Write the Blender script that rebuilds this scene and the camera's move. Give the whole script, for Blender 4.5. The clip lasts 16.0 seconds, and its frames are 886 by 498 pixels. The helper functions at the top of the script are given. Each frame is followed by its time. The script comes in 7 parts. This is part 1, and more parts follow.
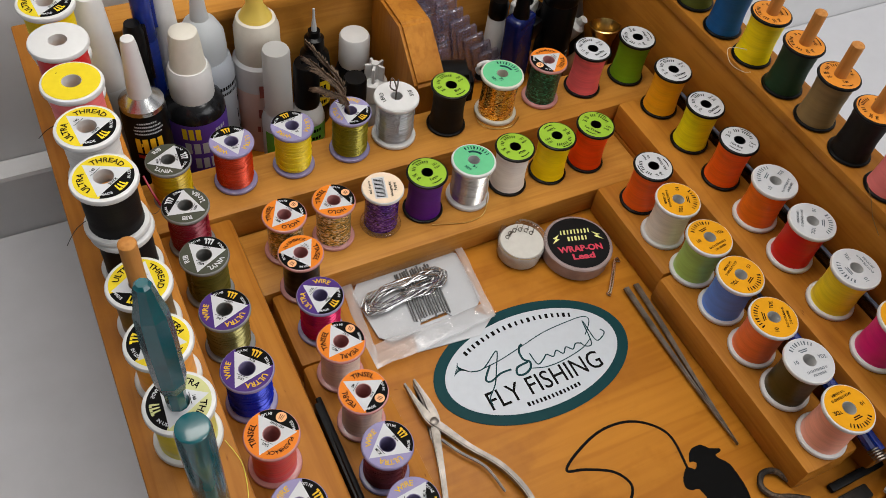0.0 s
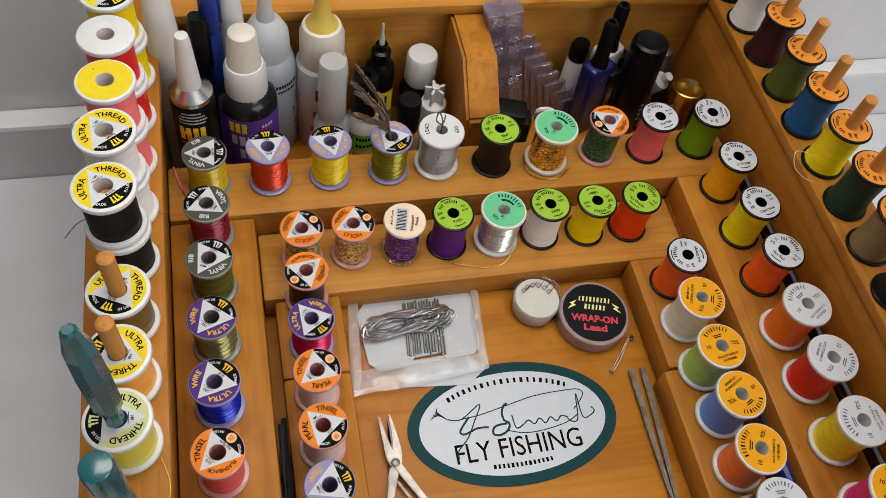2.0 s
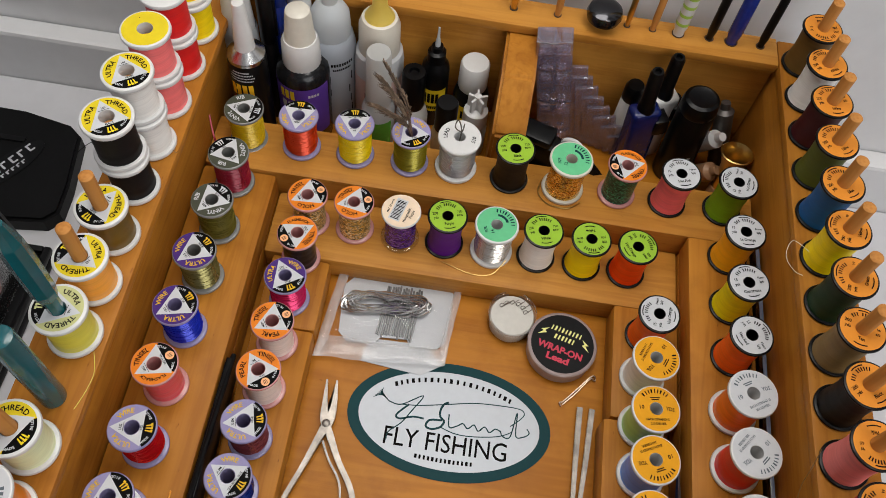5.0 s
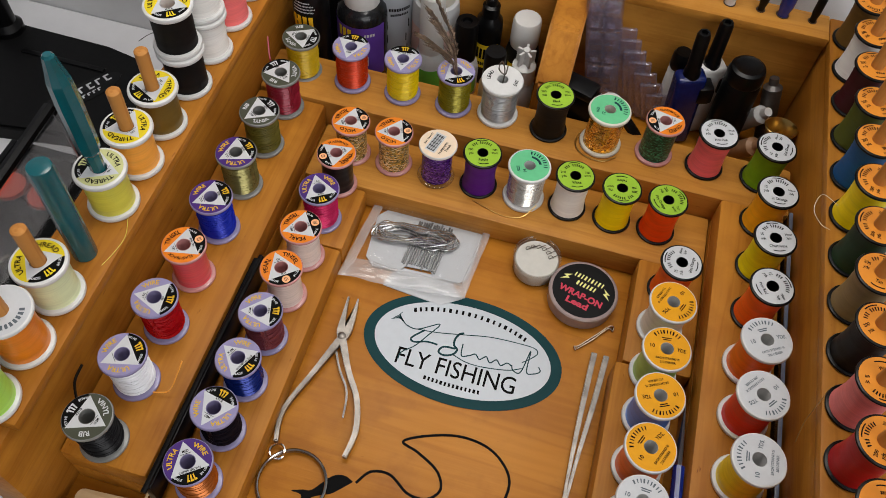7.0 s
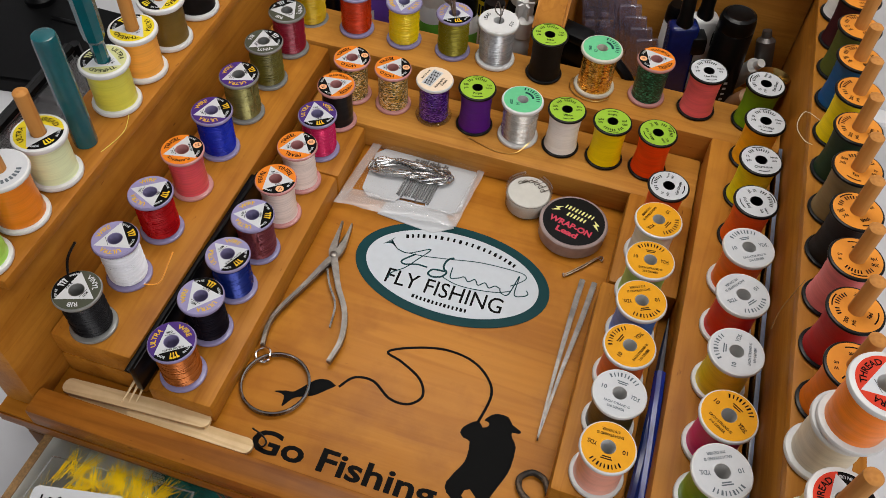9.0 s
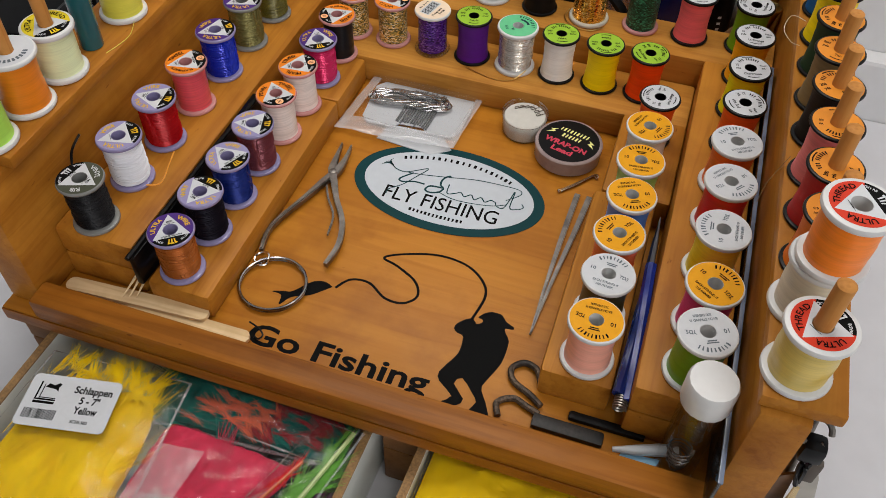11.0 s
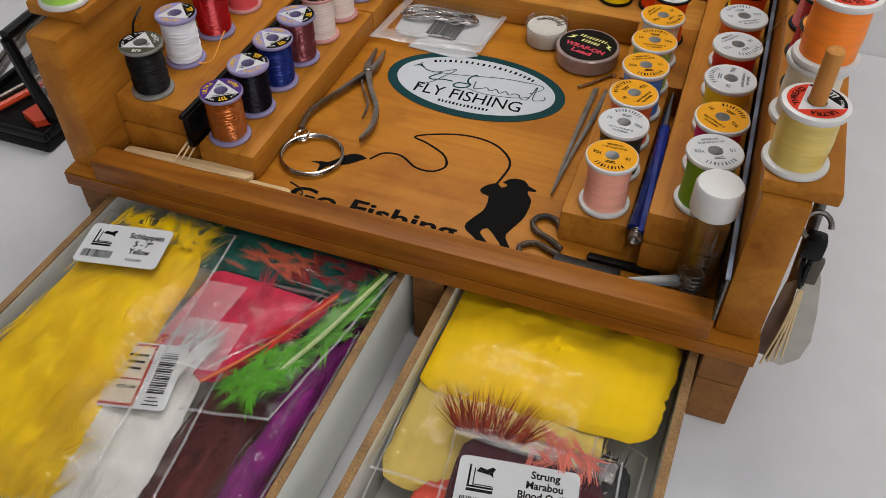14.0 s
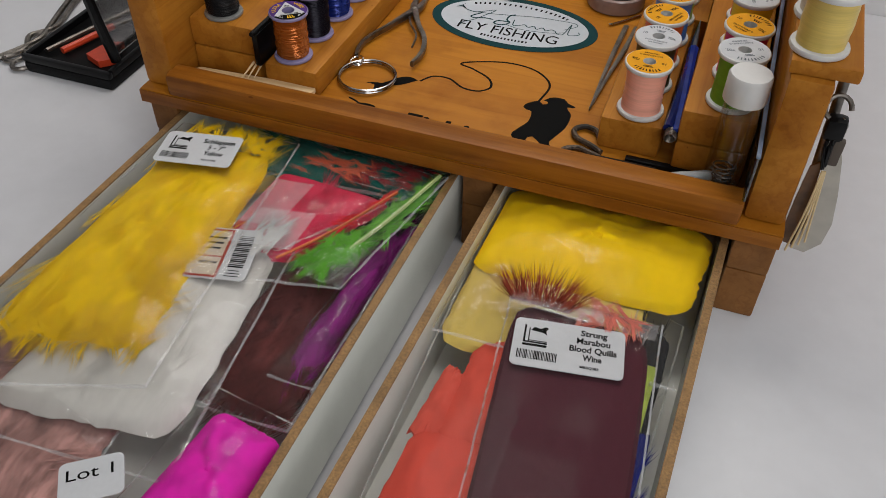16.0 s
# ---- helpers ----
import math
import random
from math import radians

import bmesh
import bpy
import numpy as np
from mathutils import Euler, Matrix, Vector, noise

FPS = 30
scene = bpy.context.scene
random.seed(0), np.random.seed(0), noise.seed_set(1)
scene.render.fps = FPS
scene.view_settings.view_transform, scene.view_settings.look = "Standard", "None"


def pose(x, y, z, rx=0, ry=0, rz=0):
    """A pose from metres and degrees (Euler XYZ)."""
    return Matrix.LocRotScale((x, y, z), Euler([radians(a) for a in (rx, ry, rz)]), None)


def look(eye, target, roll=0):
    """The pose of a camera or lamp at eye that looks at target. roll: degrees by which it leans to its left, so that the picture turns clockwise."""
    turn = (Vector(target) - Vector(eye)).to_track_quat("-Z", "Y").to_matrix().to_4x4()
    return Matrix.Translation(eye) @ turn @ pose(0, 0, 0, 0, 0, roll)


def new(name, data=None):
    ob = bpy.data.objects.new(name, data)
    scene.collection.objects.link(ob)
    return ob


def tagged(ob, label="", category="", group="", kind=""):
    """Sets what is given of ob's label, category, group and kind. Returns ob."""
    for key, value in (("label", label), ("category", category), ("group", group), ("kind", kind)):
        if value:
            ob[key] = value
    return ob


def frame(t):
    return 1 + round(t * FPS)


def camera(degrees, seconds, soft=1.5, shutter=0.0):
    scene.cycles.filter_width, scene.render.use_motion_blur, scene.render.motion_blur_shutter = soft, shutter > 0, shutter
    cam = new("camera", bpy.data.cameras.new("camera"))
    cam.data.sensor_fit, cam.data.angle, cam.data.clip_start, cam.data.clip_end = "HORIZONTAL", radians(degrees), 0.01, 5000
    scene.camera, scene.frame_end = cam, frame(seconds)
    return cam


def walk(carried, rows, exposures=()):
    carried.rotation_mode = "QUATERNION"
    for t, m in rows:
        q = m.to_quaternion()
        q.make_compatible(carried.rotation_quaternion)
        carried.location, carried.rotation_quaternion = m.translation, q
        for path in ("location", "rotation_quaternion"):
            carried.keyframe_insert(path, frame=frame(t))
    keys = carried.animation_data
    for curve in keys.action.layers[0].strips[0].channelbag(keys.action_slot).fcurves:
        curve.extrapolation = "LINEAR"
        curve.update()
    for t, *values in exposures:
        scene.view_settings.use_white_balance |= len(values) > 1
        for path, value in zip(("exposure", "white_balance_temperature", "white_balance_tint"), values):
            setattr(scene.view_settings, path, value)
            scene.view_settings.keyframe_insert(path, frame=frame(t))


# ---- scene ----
cam = camera(55.53, 16.0, soft=0.6)
PATH = [
    (0.0, -0.15967, -0.11851, 0.34186, 38.013, -6.030, -26.306),
    (0.5, -0.14645, -0.11415, 0.35155, 36.779, -6.801, -22.938),
    (1.0, -0.13263, -0.10952, 0.35986, 35.653, -7.186, -19.333),
    (1.5, -0.12004, -0.10489, 0.36381, 34.367, -7.404, -15.280),
    (2.0, -0.10553, -0.09872, 0.37172, 32.944, -7.165, -11.364),
    (2.5, -0.08639, -0.09761, 0.37968, 31.981, -6.798, -8.135),
    (3.0, -0.06570, -0.09824, 0.38809, 31.216, -6.262, -5.079),
    (5.5, -0.00240, -0.11796, 0.40624, 30.092, -3.861, 10.289),
    (6.0, 0.00771, -0.13055, 0.39880, 30.977, -3.526, 12.350),
    (6.5, 0.01537, -0.14765, 0.38930, 32.059, -3.574, 14.300),
    (7.0, 0.02268, -0.16212, 0.38229, 33.350, -3.310, 15.398),
    (7.5, 0.03290, -0.17601, 0.37443, 34.756, -2.938, 16.184),
    (8.0, 0.04258, -0.19106, 0.36609, 36.105, -2.769, 17.009),
    (8.5, 0.05249, -0.20793, 0.35647, 37.312, -2.609, 17.537),
    (9.0, 0.06278, -0.21874, 0.34698, 38.016, -2.394, 17.786),
    (9.5, 0.07030, -0.23091, 0.33516, 38.661, -2.114, 17.897),
    (12.0, 0.10816, -0.29253, 0.29845, 42.442, -0.486, 18.925),
    (12.5, 0.11512, -0.30661, 0.29044, 43.156, -0.221, 19.047),
    (13.0, 0.12125, -0.31995, 0.28291, 43.789, -0.045, 19.281),
    (13.5, 0.12484, -0.33362, 0.27597, 44.296, 0.036, 19.573),
    (14.0, 0.12022, -0.34741, 0.27026, 44.669, -0.076, 19.925),
    (14.5, 0.11465, -0.36541, 0.26443, 45.087, -0.228, 20.161),
    (15.0, 0.11482, -0.38600, 0.25425, 45.706, -0.219, 20.380),
    (15.5, 0.11602, -0.40295, 0.25054, 46.023, -0.343, 20.319),
    (16.0, 0.11956, -0.41750, 0.25200, 46.289, -0.438, 20.159),
]
walk(cam, [(t, pose(x, y, z, rx, ry, rz)) for t, x, y, z, rx, ry, rz in PATH], exposures=[(0.0, 0.12), (3.0, 0.08), (6.0, 0.0), (7.5, 0.02), (9.5, 0.14), (12.0, 0.04), (14.0, 0.02), (15.5, -0.1), (16.0, -0.1)])

# ---- light: area lamps added with no lamp in view, white room round them ----
world = bpy.data.worlds.new("room_world")
scene.world = world
world.use_nodes = True
world.node_tree.nodes["Background"].inputs[0].default_value = (0.9, 0.95, 1.0, 1)
world.node_tree.nodes["Background"].inputs[1].default_value = 0.05
scene.view_settings.exposure = 0.0


def ceiling_lamp(x, y, z, sx, sy, watts, colour):
    lamp = bpy.data.lights.new("ceiling_lamp", "AREA")
    lamp.shape, lamp.size, lamp.size_y, lamp.energy, lamp.color = "RECTANGLE", sx, sy, watts, colour
    ob = new("ceiling_lamp_light", lamp)
    ob.location = (x, y, z)
    return ob


# added lamp, hung low at the back so brightness drops towards the front
ceiling_lamp(-0.04, 0.215, 0.68, 0.46, 0.34, 3.75, (1.0, 0.96, 0.90))
# second added fill, just under the ceiling
ceiling_lamp(0.7, -0.6, 2.0, 0.6, 0.6, 8.0, (1.0, 0.97, 0.93))
# fill light added behind the camera to brighten spool sides; no window known there
front_fill = bpy.data.lights.new("window_daylight", "AREA")
front_fill.shape, front_fill.size, front_fill.size_y, front_fill.energy, front_fill.color = "RECTANGLE", 2.0, 1.4, 30, (0.97, 0.985, 1.0)
new("window_daylight", front_fill).matrix_basis = look((1.5, -2.1, 1.3), (0, 0, 0))

# ---- materials ----
MM = 0.001


def material(name):
    m = bpy.data.materials.new(name)
    m.use_nodes = True
    nodes, links = m.node_tree.nodes, m.node_tree.links
    return m, nodes, links, nodes["Principled BSDF"]


def mapped(nodes, links, scale):
    tc = nodes.new("ShaderNodeTexCoord")
    mp = nodes.new("ShaderNodeMapping")
    mp.inputs["Scale"].default_value = scale
    links.new(tc.outputs["Object"], mp.inputs["Vector"])
    return mp.outputs["Vector"]


def noise_node(nodes, links, vec, scale, detail=4, rough=0.55):
    n = nodes.new("ShaderNodeTexNoise")
    n.inputs["Scale"].default_value, n.inputs["Detail"].default_value, n.inputs["Roughness"].default_value = scale, detail, rough
    links.new(vec, n.inputs["Vector"])
    return n.outputs["Fac"]


def ramp_node(nodes, links, fac, stops):
    r = nodes.new("ShaderNodeValToRGB")
    while len(r.color_ramp.elements) < len(stops):
        r.color_ramp.elements.new(0.5)
    for e, (p, c) in zip(r.color_ramp.elements, stops):
        e.position, e.color = p, (*c, 1)
    links.new(fac, r.inputs["Fac"])
    return r.outputs["Color"]


def bump_node(nodes, links, fac, bsdf, strength, distance):
    b = nodes.new("ShaderNodeBump")
    b.inputs["Strength"].default_value, b.inputs["Distance"].default_value = strength, distance
    links.new(fac, b.inputs["Height"])
    links.new(b.outputs["Normal"], bsdf.inputs["Normal"])


def mix_rgb(nodes, links, a, b, fac, mode="MIX"):
    m = nodes.new("ShaderNodeMix")
    m.data_type, m.blend_type = "RGBA", mode
    for src, key in ((fac, 0), (a, 6), (b, 7)):
        if isinstance(src, (int, float)):
            m.inputs[key].default_value = src
        elif isinstance(src, tuple):
            m.inputs[key].default_value = (*src, 1)
        else:
            links.new(src, m.inputs[key])
    return m.outputs[2]


def plain(name, colour, rough=0.45, metal=0.0, grain=0.08, scale=300, bump=0.0, coat=0.0, spec=0.5):
    m, n, l, p = material(name)
    v = mapped(n, l, (1, 1, 1))
    f = noise_node(n, l, v, scale, 3)
    big = noise_node(n, l, v, scale / 12, 2)
    lo, hi = tuple(c * (1 - grain) for c in colour), tuple(min(1, c * (1 + grain)) for c in colour)
    c = ramp_node(n, l, f, [(0.3, lo), (0.7, hi)])
    c = mix_rgb(n, l, c, ramp_node(n, l, big, [(0.35, (1 - grain,) * 3), (0.65, (1, 1, 1))]), 1.0, "MULTIPLY")
    l.new(c, p.inputs["Base Color"])
    p.inputs["Roughness"].default_value, p.inputs["Metallic"].default_value = rough, metal
    p.inputs["Coat Weight"].default_value, p.inputs["Specular IOR Level"].default_value = coat, spec
    if bump:
        bump_node(n, l, f, p, 0.5, bump)
    return m


def wood(name, light, dark, axis, rough=0.42, figure=1.0, streaks=0.42):
    """Oiled pine: grain streaks along one axis, broad figure and small stains."""
    m, n, l, p = material(name)
    fine = {"x": (14, 330, 330), "y": (330, 14, 330), "z": (330, 330, 14)}[axis]
    wide = {"x": (3, 42, 42), "y": (42, 3, 42), "z": (42, 42, 3)}[axis]
    a = noise_node(n, l, mapped(n, l, fine), 1.0, 6, 0.6)
    b = noise_node(n, l, mapped(n, l, wide), 1.0 * figure, 4, 0.6)
    s = noise_node(n, l, mapped(n, l, (1, 1, 1)), 26, 5, 0.6)
    base = ramp_node(n, l, b, [(0.28, dark), (0.5, tuple((x + y) / 2 for x, y in zip(light, dark))), (0.72, light)])
    streak = ramp_node(n, l, a, [(0.3, (0.72, 0.64, 0.55)), (0.55, (1, 1, 1))])
    c = mix_rgb(n, l, base, streak, streaks, "MULTIPLY")
    stain = ramp_node(n, l, s, [(0.30, (0.58, 0.47, 0.36)), (0.5, (1, 1, 1)), (0.8, (1.0, 0.97, 0.92))])
    c = mix_rgb(n, l, c, stain, 0.55, "MULTIPLY")
    turns = n.new("ShaderNodeMath")
    turns.operation = "MULTIPLY"
    turns.inputs[1].default_value = 46
    l.new(b, turns.inputs[0])
    rings = n.new("ShaderNodeMath")
    rings.operation = "SINE"
    l.new(turns.outputs[0], rings.inputs[0])
    c = mix_rgb(n, l, c, ramp_node(n, l, rings.outputs[0], [(0.0, (1, 1, 1)), (0.55, (1.0, 0.98, 0.94)), (1.0, (0.76, 0.67, 0.56))]), 0.4, "MULTIPLY")
    fleck = {"x": (120, 420, 420), "y": (420, 120, 420), "z": (420, 420, 120)}[axis]
    k = noise_node(n, l, mapped(n, l, fleck), 1.0, 2, 0.5)
    c = mix_rgb(n, l, c, ramp_node(n, l, k, [(0.20, (0.42, 0.30, 0.20)), (0.27, (1, 1, 1))]), 0.8, "MULTIPLY")
    l.new(c, p.inputs["Base Color"])
    r = n.new("ShaderNodeMapRange")
    r.inputs["To Min"].default_value, r.inputs["To Max"].default_value = rough - 0.1, rough + 0.14
    l.new(s, r.inputs["Value"])
    l.new(r.outputs["Result"], p.inputs["Roughness"])
    p.inputs["Specular IOR Level"].default_value = 0.16
    bump_node(n, l, a, p, 0.3, 0.0005)
    return m


LIGHT, DARK = (0.51, 0.212, 0.027), (0.29, 0.100, 0.009)
PALE, TAN = (0.60, 0.285, 0.056), (0.40, 0.163, 0.022)
WOOD_X = wood("oiled_pine_x", PALE, TAN, "x", 0.38)
WOOD_Y = wood("oiled_pine_y", LIGHT, DARK, "y")
WOOD_Z = wood("oiled_pine_z", LIGHT, DARK, "z")
WOOD_RAIL = wood("dark_rail_pine", (0.41, 0.150, 0.018), (0.13, 0.037, 0.004), "x", 0.34, 1.0, 0.8)
WOOD_PLY = wood("oiled_plywood", (0.50, 0.200, 0.019), (0.345, 0.121, 0.009), "x", 0.36, 0.6, 0.25)
WOOD_BACK = wood("back_panel_pine", (0.64, 0.305, 0.058), (0.44, 0.175, 0.022), "x", 0.4)
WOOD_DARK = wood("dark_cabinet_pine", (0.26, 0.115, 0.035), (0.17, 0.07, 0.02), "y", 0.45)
PEG = wood("birch_peg", (0.56, 0.26, 0.07), (0.44, 0.18, 0.04), "z", 0.5)
STICK = wood("bare_birch_stick", (0.80, 0.62, 0.38), (0.70, 0.50, 0.27), "x", 0.6, 1.0, 0.25)
TABLE = plain("white_table_top", (0.60, 0.60, 0.625), 0.35, grain=0.025, scale=60, bump=0.0001)
WALL = plain("white_wall_paint", (0.66, 0.66, 0.67), 0.6, grain=0.02, scale=90, bump=0.0003)
WHITE = plain("white_plastic", (0.61, 0.605, 0.595), 0.35, grain=0.02)
IVORY = plain("ivory_plastic", (0.60, 0.56, 0.48), 0.38, grain=0.03)
BLACK = plain("black_plastic", (0.003, 0.003, 0.0034), 0.28, grain=0.2, spec=0.2)
BLACK_MATT = plain("black_matt_plastic", (0.004, 0.004, 0.0044), 0.45, grain=0.2, spec=0.14)
INK = plain("black_ink", (0.004, 0.004, 0.004), 0.6, grain=0.1, spec=0.05)
GREY_INK = plain("grey_ink", (0.09, 0.11, 0.13), 0.6, grain=0.1)
PAPER = plain("white_paper", (0.52, 0.53, 0.55), 0.55, grain=0.02, scale=500)
STEEL = plain("bright_steel", (0.25, 0.225, 0.20), 0.38, 1.0, 0.3, 160)
CHROME = plain("chrome", (0.72, 0.71, 0.69), 0.1, 1.0, 0.03)
BRASS = plain("brass", (0.62, 0.42, 0.14), 0.28, 1.0, 0.1)
TEAL = plain("teal_plastic", (0.003, 0.088, 0.105), 0.22, grain=0.15, scale=80, coat=0.3)
TEAL_PRINT = plain("dark_teal_print", (0.004, 0.040, 0.045), 0.5, grain=0.05, spec=0.12)
BLUE = plain("blue_enamel", (0.006, 0.025, 0.22), 0.25, grain=0.15)
LILAC = plain("lilac_plastic", (0.25, 0.22, 0.38), 0.25, grain=0.06)
SMOKE = plain("grey_plastic", (0.20, 0.2, 0.19), 0.25, grain=0.06)
ROSE = plain("rose_plastic", (0.52, 0.24, 0.23), 0.2, grain=0.05)


def glass(name, tint, gloss=0.1, rough=0.05, wrinkle=0.0, scale=90, haze=0.0, milky=(0.85, 0.85, 0.86), shine=0.45):
    """Thin clear plastic: see-through with a gloss over it."""
    m, n, l, p = material(name)
    n.remove(p)
    t = n.new("ShaderNodeBsdfTransparent")
    t.inputs[0].default_value = (*tint, 1)
    g = n.new("ShaderNodeBsdfGlossy")
    g.inputs["Roughness"].default_value = rough
    mix = n.new("ShaderNodeMixShader")
    fres = n.new("ShaderNodeFresnel")
    fres.inputs[0].default_value = 1.35
    add = n.new("ShaderNodeMath")
    add.operation = "MULTIPLY_ADD"
    add.inputs[1].default_value, add.inputs[2].default_value = shine, gloss * 0.5
    l.new(fres.outputs[0], add.inputs[0])
    l.new(add.outputs[0], mix.inputs[0])
    veil = n.new("ShaderNodeMixShader")
    veil.inputs[0].default_value = haze
    milk = n.new("ShaderNodeBsdfDiffuse")
    milk.inputs[0].default_value = (*milky, 1)
    l.new(t.outputs[0], veil.inputs[1])
    l.new(milk.outputs[0], veil.inputs[2])
    l.new(veil.outputs[0], mix.inputs[1])
    l.new(g.outputs[0], mix.inputs[2])
    if wrinkle:
        f = noise_node(n, l, mapped(n, l, (1, 1, 1)), scale, 2)
        b = n.new("ShaderNodeBump")
        b.inputs["Strength"].default_value, b.inputs["Distance"].default_value = 0.8, wrinkle
        l.new(f, b.inputs["Height"])
        l.new(b.outputs[0], g.inputs["Normal"])
    l.new(mix.outputs[0], n["Material Output"].inputs[0])
    return m


CLEAR = glass("clear_plastic", (0.97, 0.97, 0.97), 0.08)
SMOKED = glass("smoky_lilac_plastic", (0.86, 0.82, 0.89), 0.25, 0.06, haze=0.20, milky=(0.48, 0.42, 0.52))
FILM = glass("plastic_film", (0.98, 0.98, 0.98), 0.01, 0.06, 0.0026, 75, 0.008)
FLAT_FILM = glass("flat_film", (0.98, 0.98, 0.98), 0.0, 0.16, 0.0, 30, 0.010, shine=0.13)
HAZY = glass("folded_film", (0.97, 0.97, 0.97), 0.05, 0.12, 0.003, 70, 0.28)
GLASS = glass("vial_glass", (0.97, 0.98, 0.97), 0.08, 0.03)


def frosted(name, colour, trans=0.25):
    m, n, l, p = material(name)
    v = mapped(n, l, (1, 1, 1))
    l.new(ramp_node(n, l, noise_node(n, l, v, 40, 3), [(0.3, tuple(c * 0.92 for c in colour)), (0.7, colour)]), p.inputs["Base Color"])
    p.inputs["Roughness"].default_value, p.inputs["Transmission Weight"].default_value = 0.45, trans
    p.inputs["IOR"].default_value = 1.3
    return m


FROST = frosted("frosted_bottle", (0.66, 0.69, 0.71), 0.4)
FROST_PINK = frosted("frosted_pink_bottle", (0.78, 0.55, 0.50))
FROST_GREY = frosted("frosted_grey_bottle", (0.42, 0.45, 0.50))
YELLOW_CAP = frosted("amber_stained_nozzle", (0.85, 0.62, 0.12), 0.35)


def winding(name, colour, metal=0.0, rough=0.4, pitch=0.45, sheen=0.0, glitter=None):
    """Thread, wire or tinsel wound round a core: fine turns round the spool's axis."""
    m, n, l, p = material(name)
    v = mapped(n, l, (1, 1, 1))
    streak = noise_node(n, l, mapped(n, l, (25, 25, 1900)), 1.0, 3)
    big = noise_node(n, l, mapped(n, l, (45, 45, 260)), 1.0, 3)
    c = ramp_node(n, l, streak, [(0.3, tuple(x * (0.78 if metal else 0.9) for x in colour)), (0.6, colour)])
    c = mix_rgb(n, l, c, ramp_node(n, l, big, [(0.3, (0.82,) * 3), (0.6, (1, 1, 1))]), 0.8, "MULTIPLY")
    if glitter:
        cells = n.new("ShaderNodeTexVoronoi")
        cells.inputs["Scale"].default_value = 1.0
        l.new(mapped(n, l, (900, 900, 1900)), cells.inputs["Vector"])
        pick = n.new("ShaderNodeSeparateColor")
        l.new(cells.outputs["Color"], pick.inputs["Color"])
        c = ramp_node(n, l, pick.outputs[0], [(0.0, glitter[0]), (0.35, glitter[1]), (0.7, colour), (0.95, glitter[2])])
        bump_node(n, l, pick.outputs[1], p, 0.9, 0.0012)
    else:
        bump_node(n, l, streak, p, 0.14, 0.0003)
    l.new(c, p.inputs["Base Color"])
    if not metal:
        round_axis = n.new("ShaderNodeTangent")
        round_axis.direction_type, round_axis.axis = "RADIAL", "Z"
        l.new(round_axis.outputs[0], p.inputs["Tangent"])
        p.inputs["Anisotropic"].default_value = 0.8
    p.inputs["Metallic"].default_value, p.inputs["Roughness"].default_value = metal * 0.6, rough
    p.inputs["Specular IOR Level"].default_value = 0.2 if max(colour) < 0.03 else 0.6 if metal or rough < 0.42 else 0.32
    return m


# ---- building helpers ----
def mesh_object(name, bm, mats, parent=None, label="", smooth=False):
    me = bpy.data.meshes.new(name)
    bm.to_mesh(me)
    bm.free()
    for mat in mats if isinstance(mats, (list, tuple)) else [mats]:
        me.materials.append(mat)
    if smooth:
        me.polygons.foreach_set("use_smooth", [True] * len(me.polygons))
        me.set_sharp_from_angle(angle=radians(38))
    ob = new(name, me)
    if parent is not None:
        ob.parent = parent
    if label:
        ob["label"] = label
    return ob


def part(name, bm, mats, parent, label="", smooth=False):
    return mesh_object(name, bm, mats, parent, label, smooth)


def thing(name, x, y, z, label, category, group="", kind="", turn=0.0):
    ob = new(name)
    ob.empty_display_size = 0.01
    ob.matrix_basis = pose(x * MM, y * MM, z * MM, 0, 0, turn)
    return tagged(ob, label, category, group, kind)


def box_mesh(x0, y0, z0, x1, y1, z1, bevel=0.8, segs=2, bm=None):
    b = bmesh.new()
    bmesh.ops.create_cube(b, size=1)
    for v in b.verts:
        v.co = Vector(((x0 + x1) / 2 + v.co.x * (x1 - x0), (y0 + y1) / 2 + v.co.y * (y1 - y0), (z0 + z1) / 2 + v.co.z * (z1 - z0))) * MM
    if bevel:
        bmesh.ops.bevel(b, geom=b.edges[:], offset=bevel * MM, segments=segs, affect="EDGES", profile=0.6)
    return join_into(bm, b)


def join_into(bm, b):
    if bm is None:
        return b
    me = bpy.data.meshes.new("scratch")
    b.to_mesh(me)
    b.free()
    bm.from_mesh(me)
    bpy.data.meshes.remove(me)
    return bm


def lathe(profile, seg=32, bm=None, slots=None, cap=False, rib=0.0):
    """Turned shape from (radius, height) pairs in mm; slots: material slot for each band."""
    b = bm or bmesh.new()
    rings = []
    for r, z in profile:
        if r < 0.001:
            rings.append([b.verts.new((0, 0, z * MM))])
        else:
            rings.append([b.verts.new(((r + (rib if k % 2 else 0)) * MM * math.cos(2 * math.pi * k / seg), (r + (rib if k % 2 else 0)) * MM * math.sin(2 * math.pi * k / seg), z * MM)) for k in range(seg)])
    for i in range(len(rings) - 1):
        a, c = rings[i], rings[i + 1]
        for k in range(seg):
            j = (k + 1) % seg
            vs = [a[k % len(a)], a[j % len(a)], c[j % len(c)], c[k % len(c)]]
            vs = list(dict.fromkeys(vs))
            if len(vs) > 2:
                f = b.faces.new(vs)
                if slots:
                    f.material_index = slots[i]
    return b


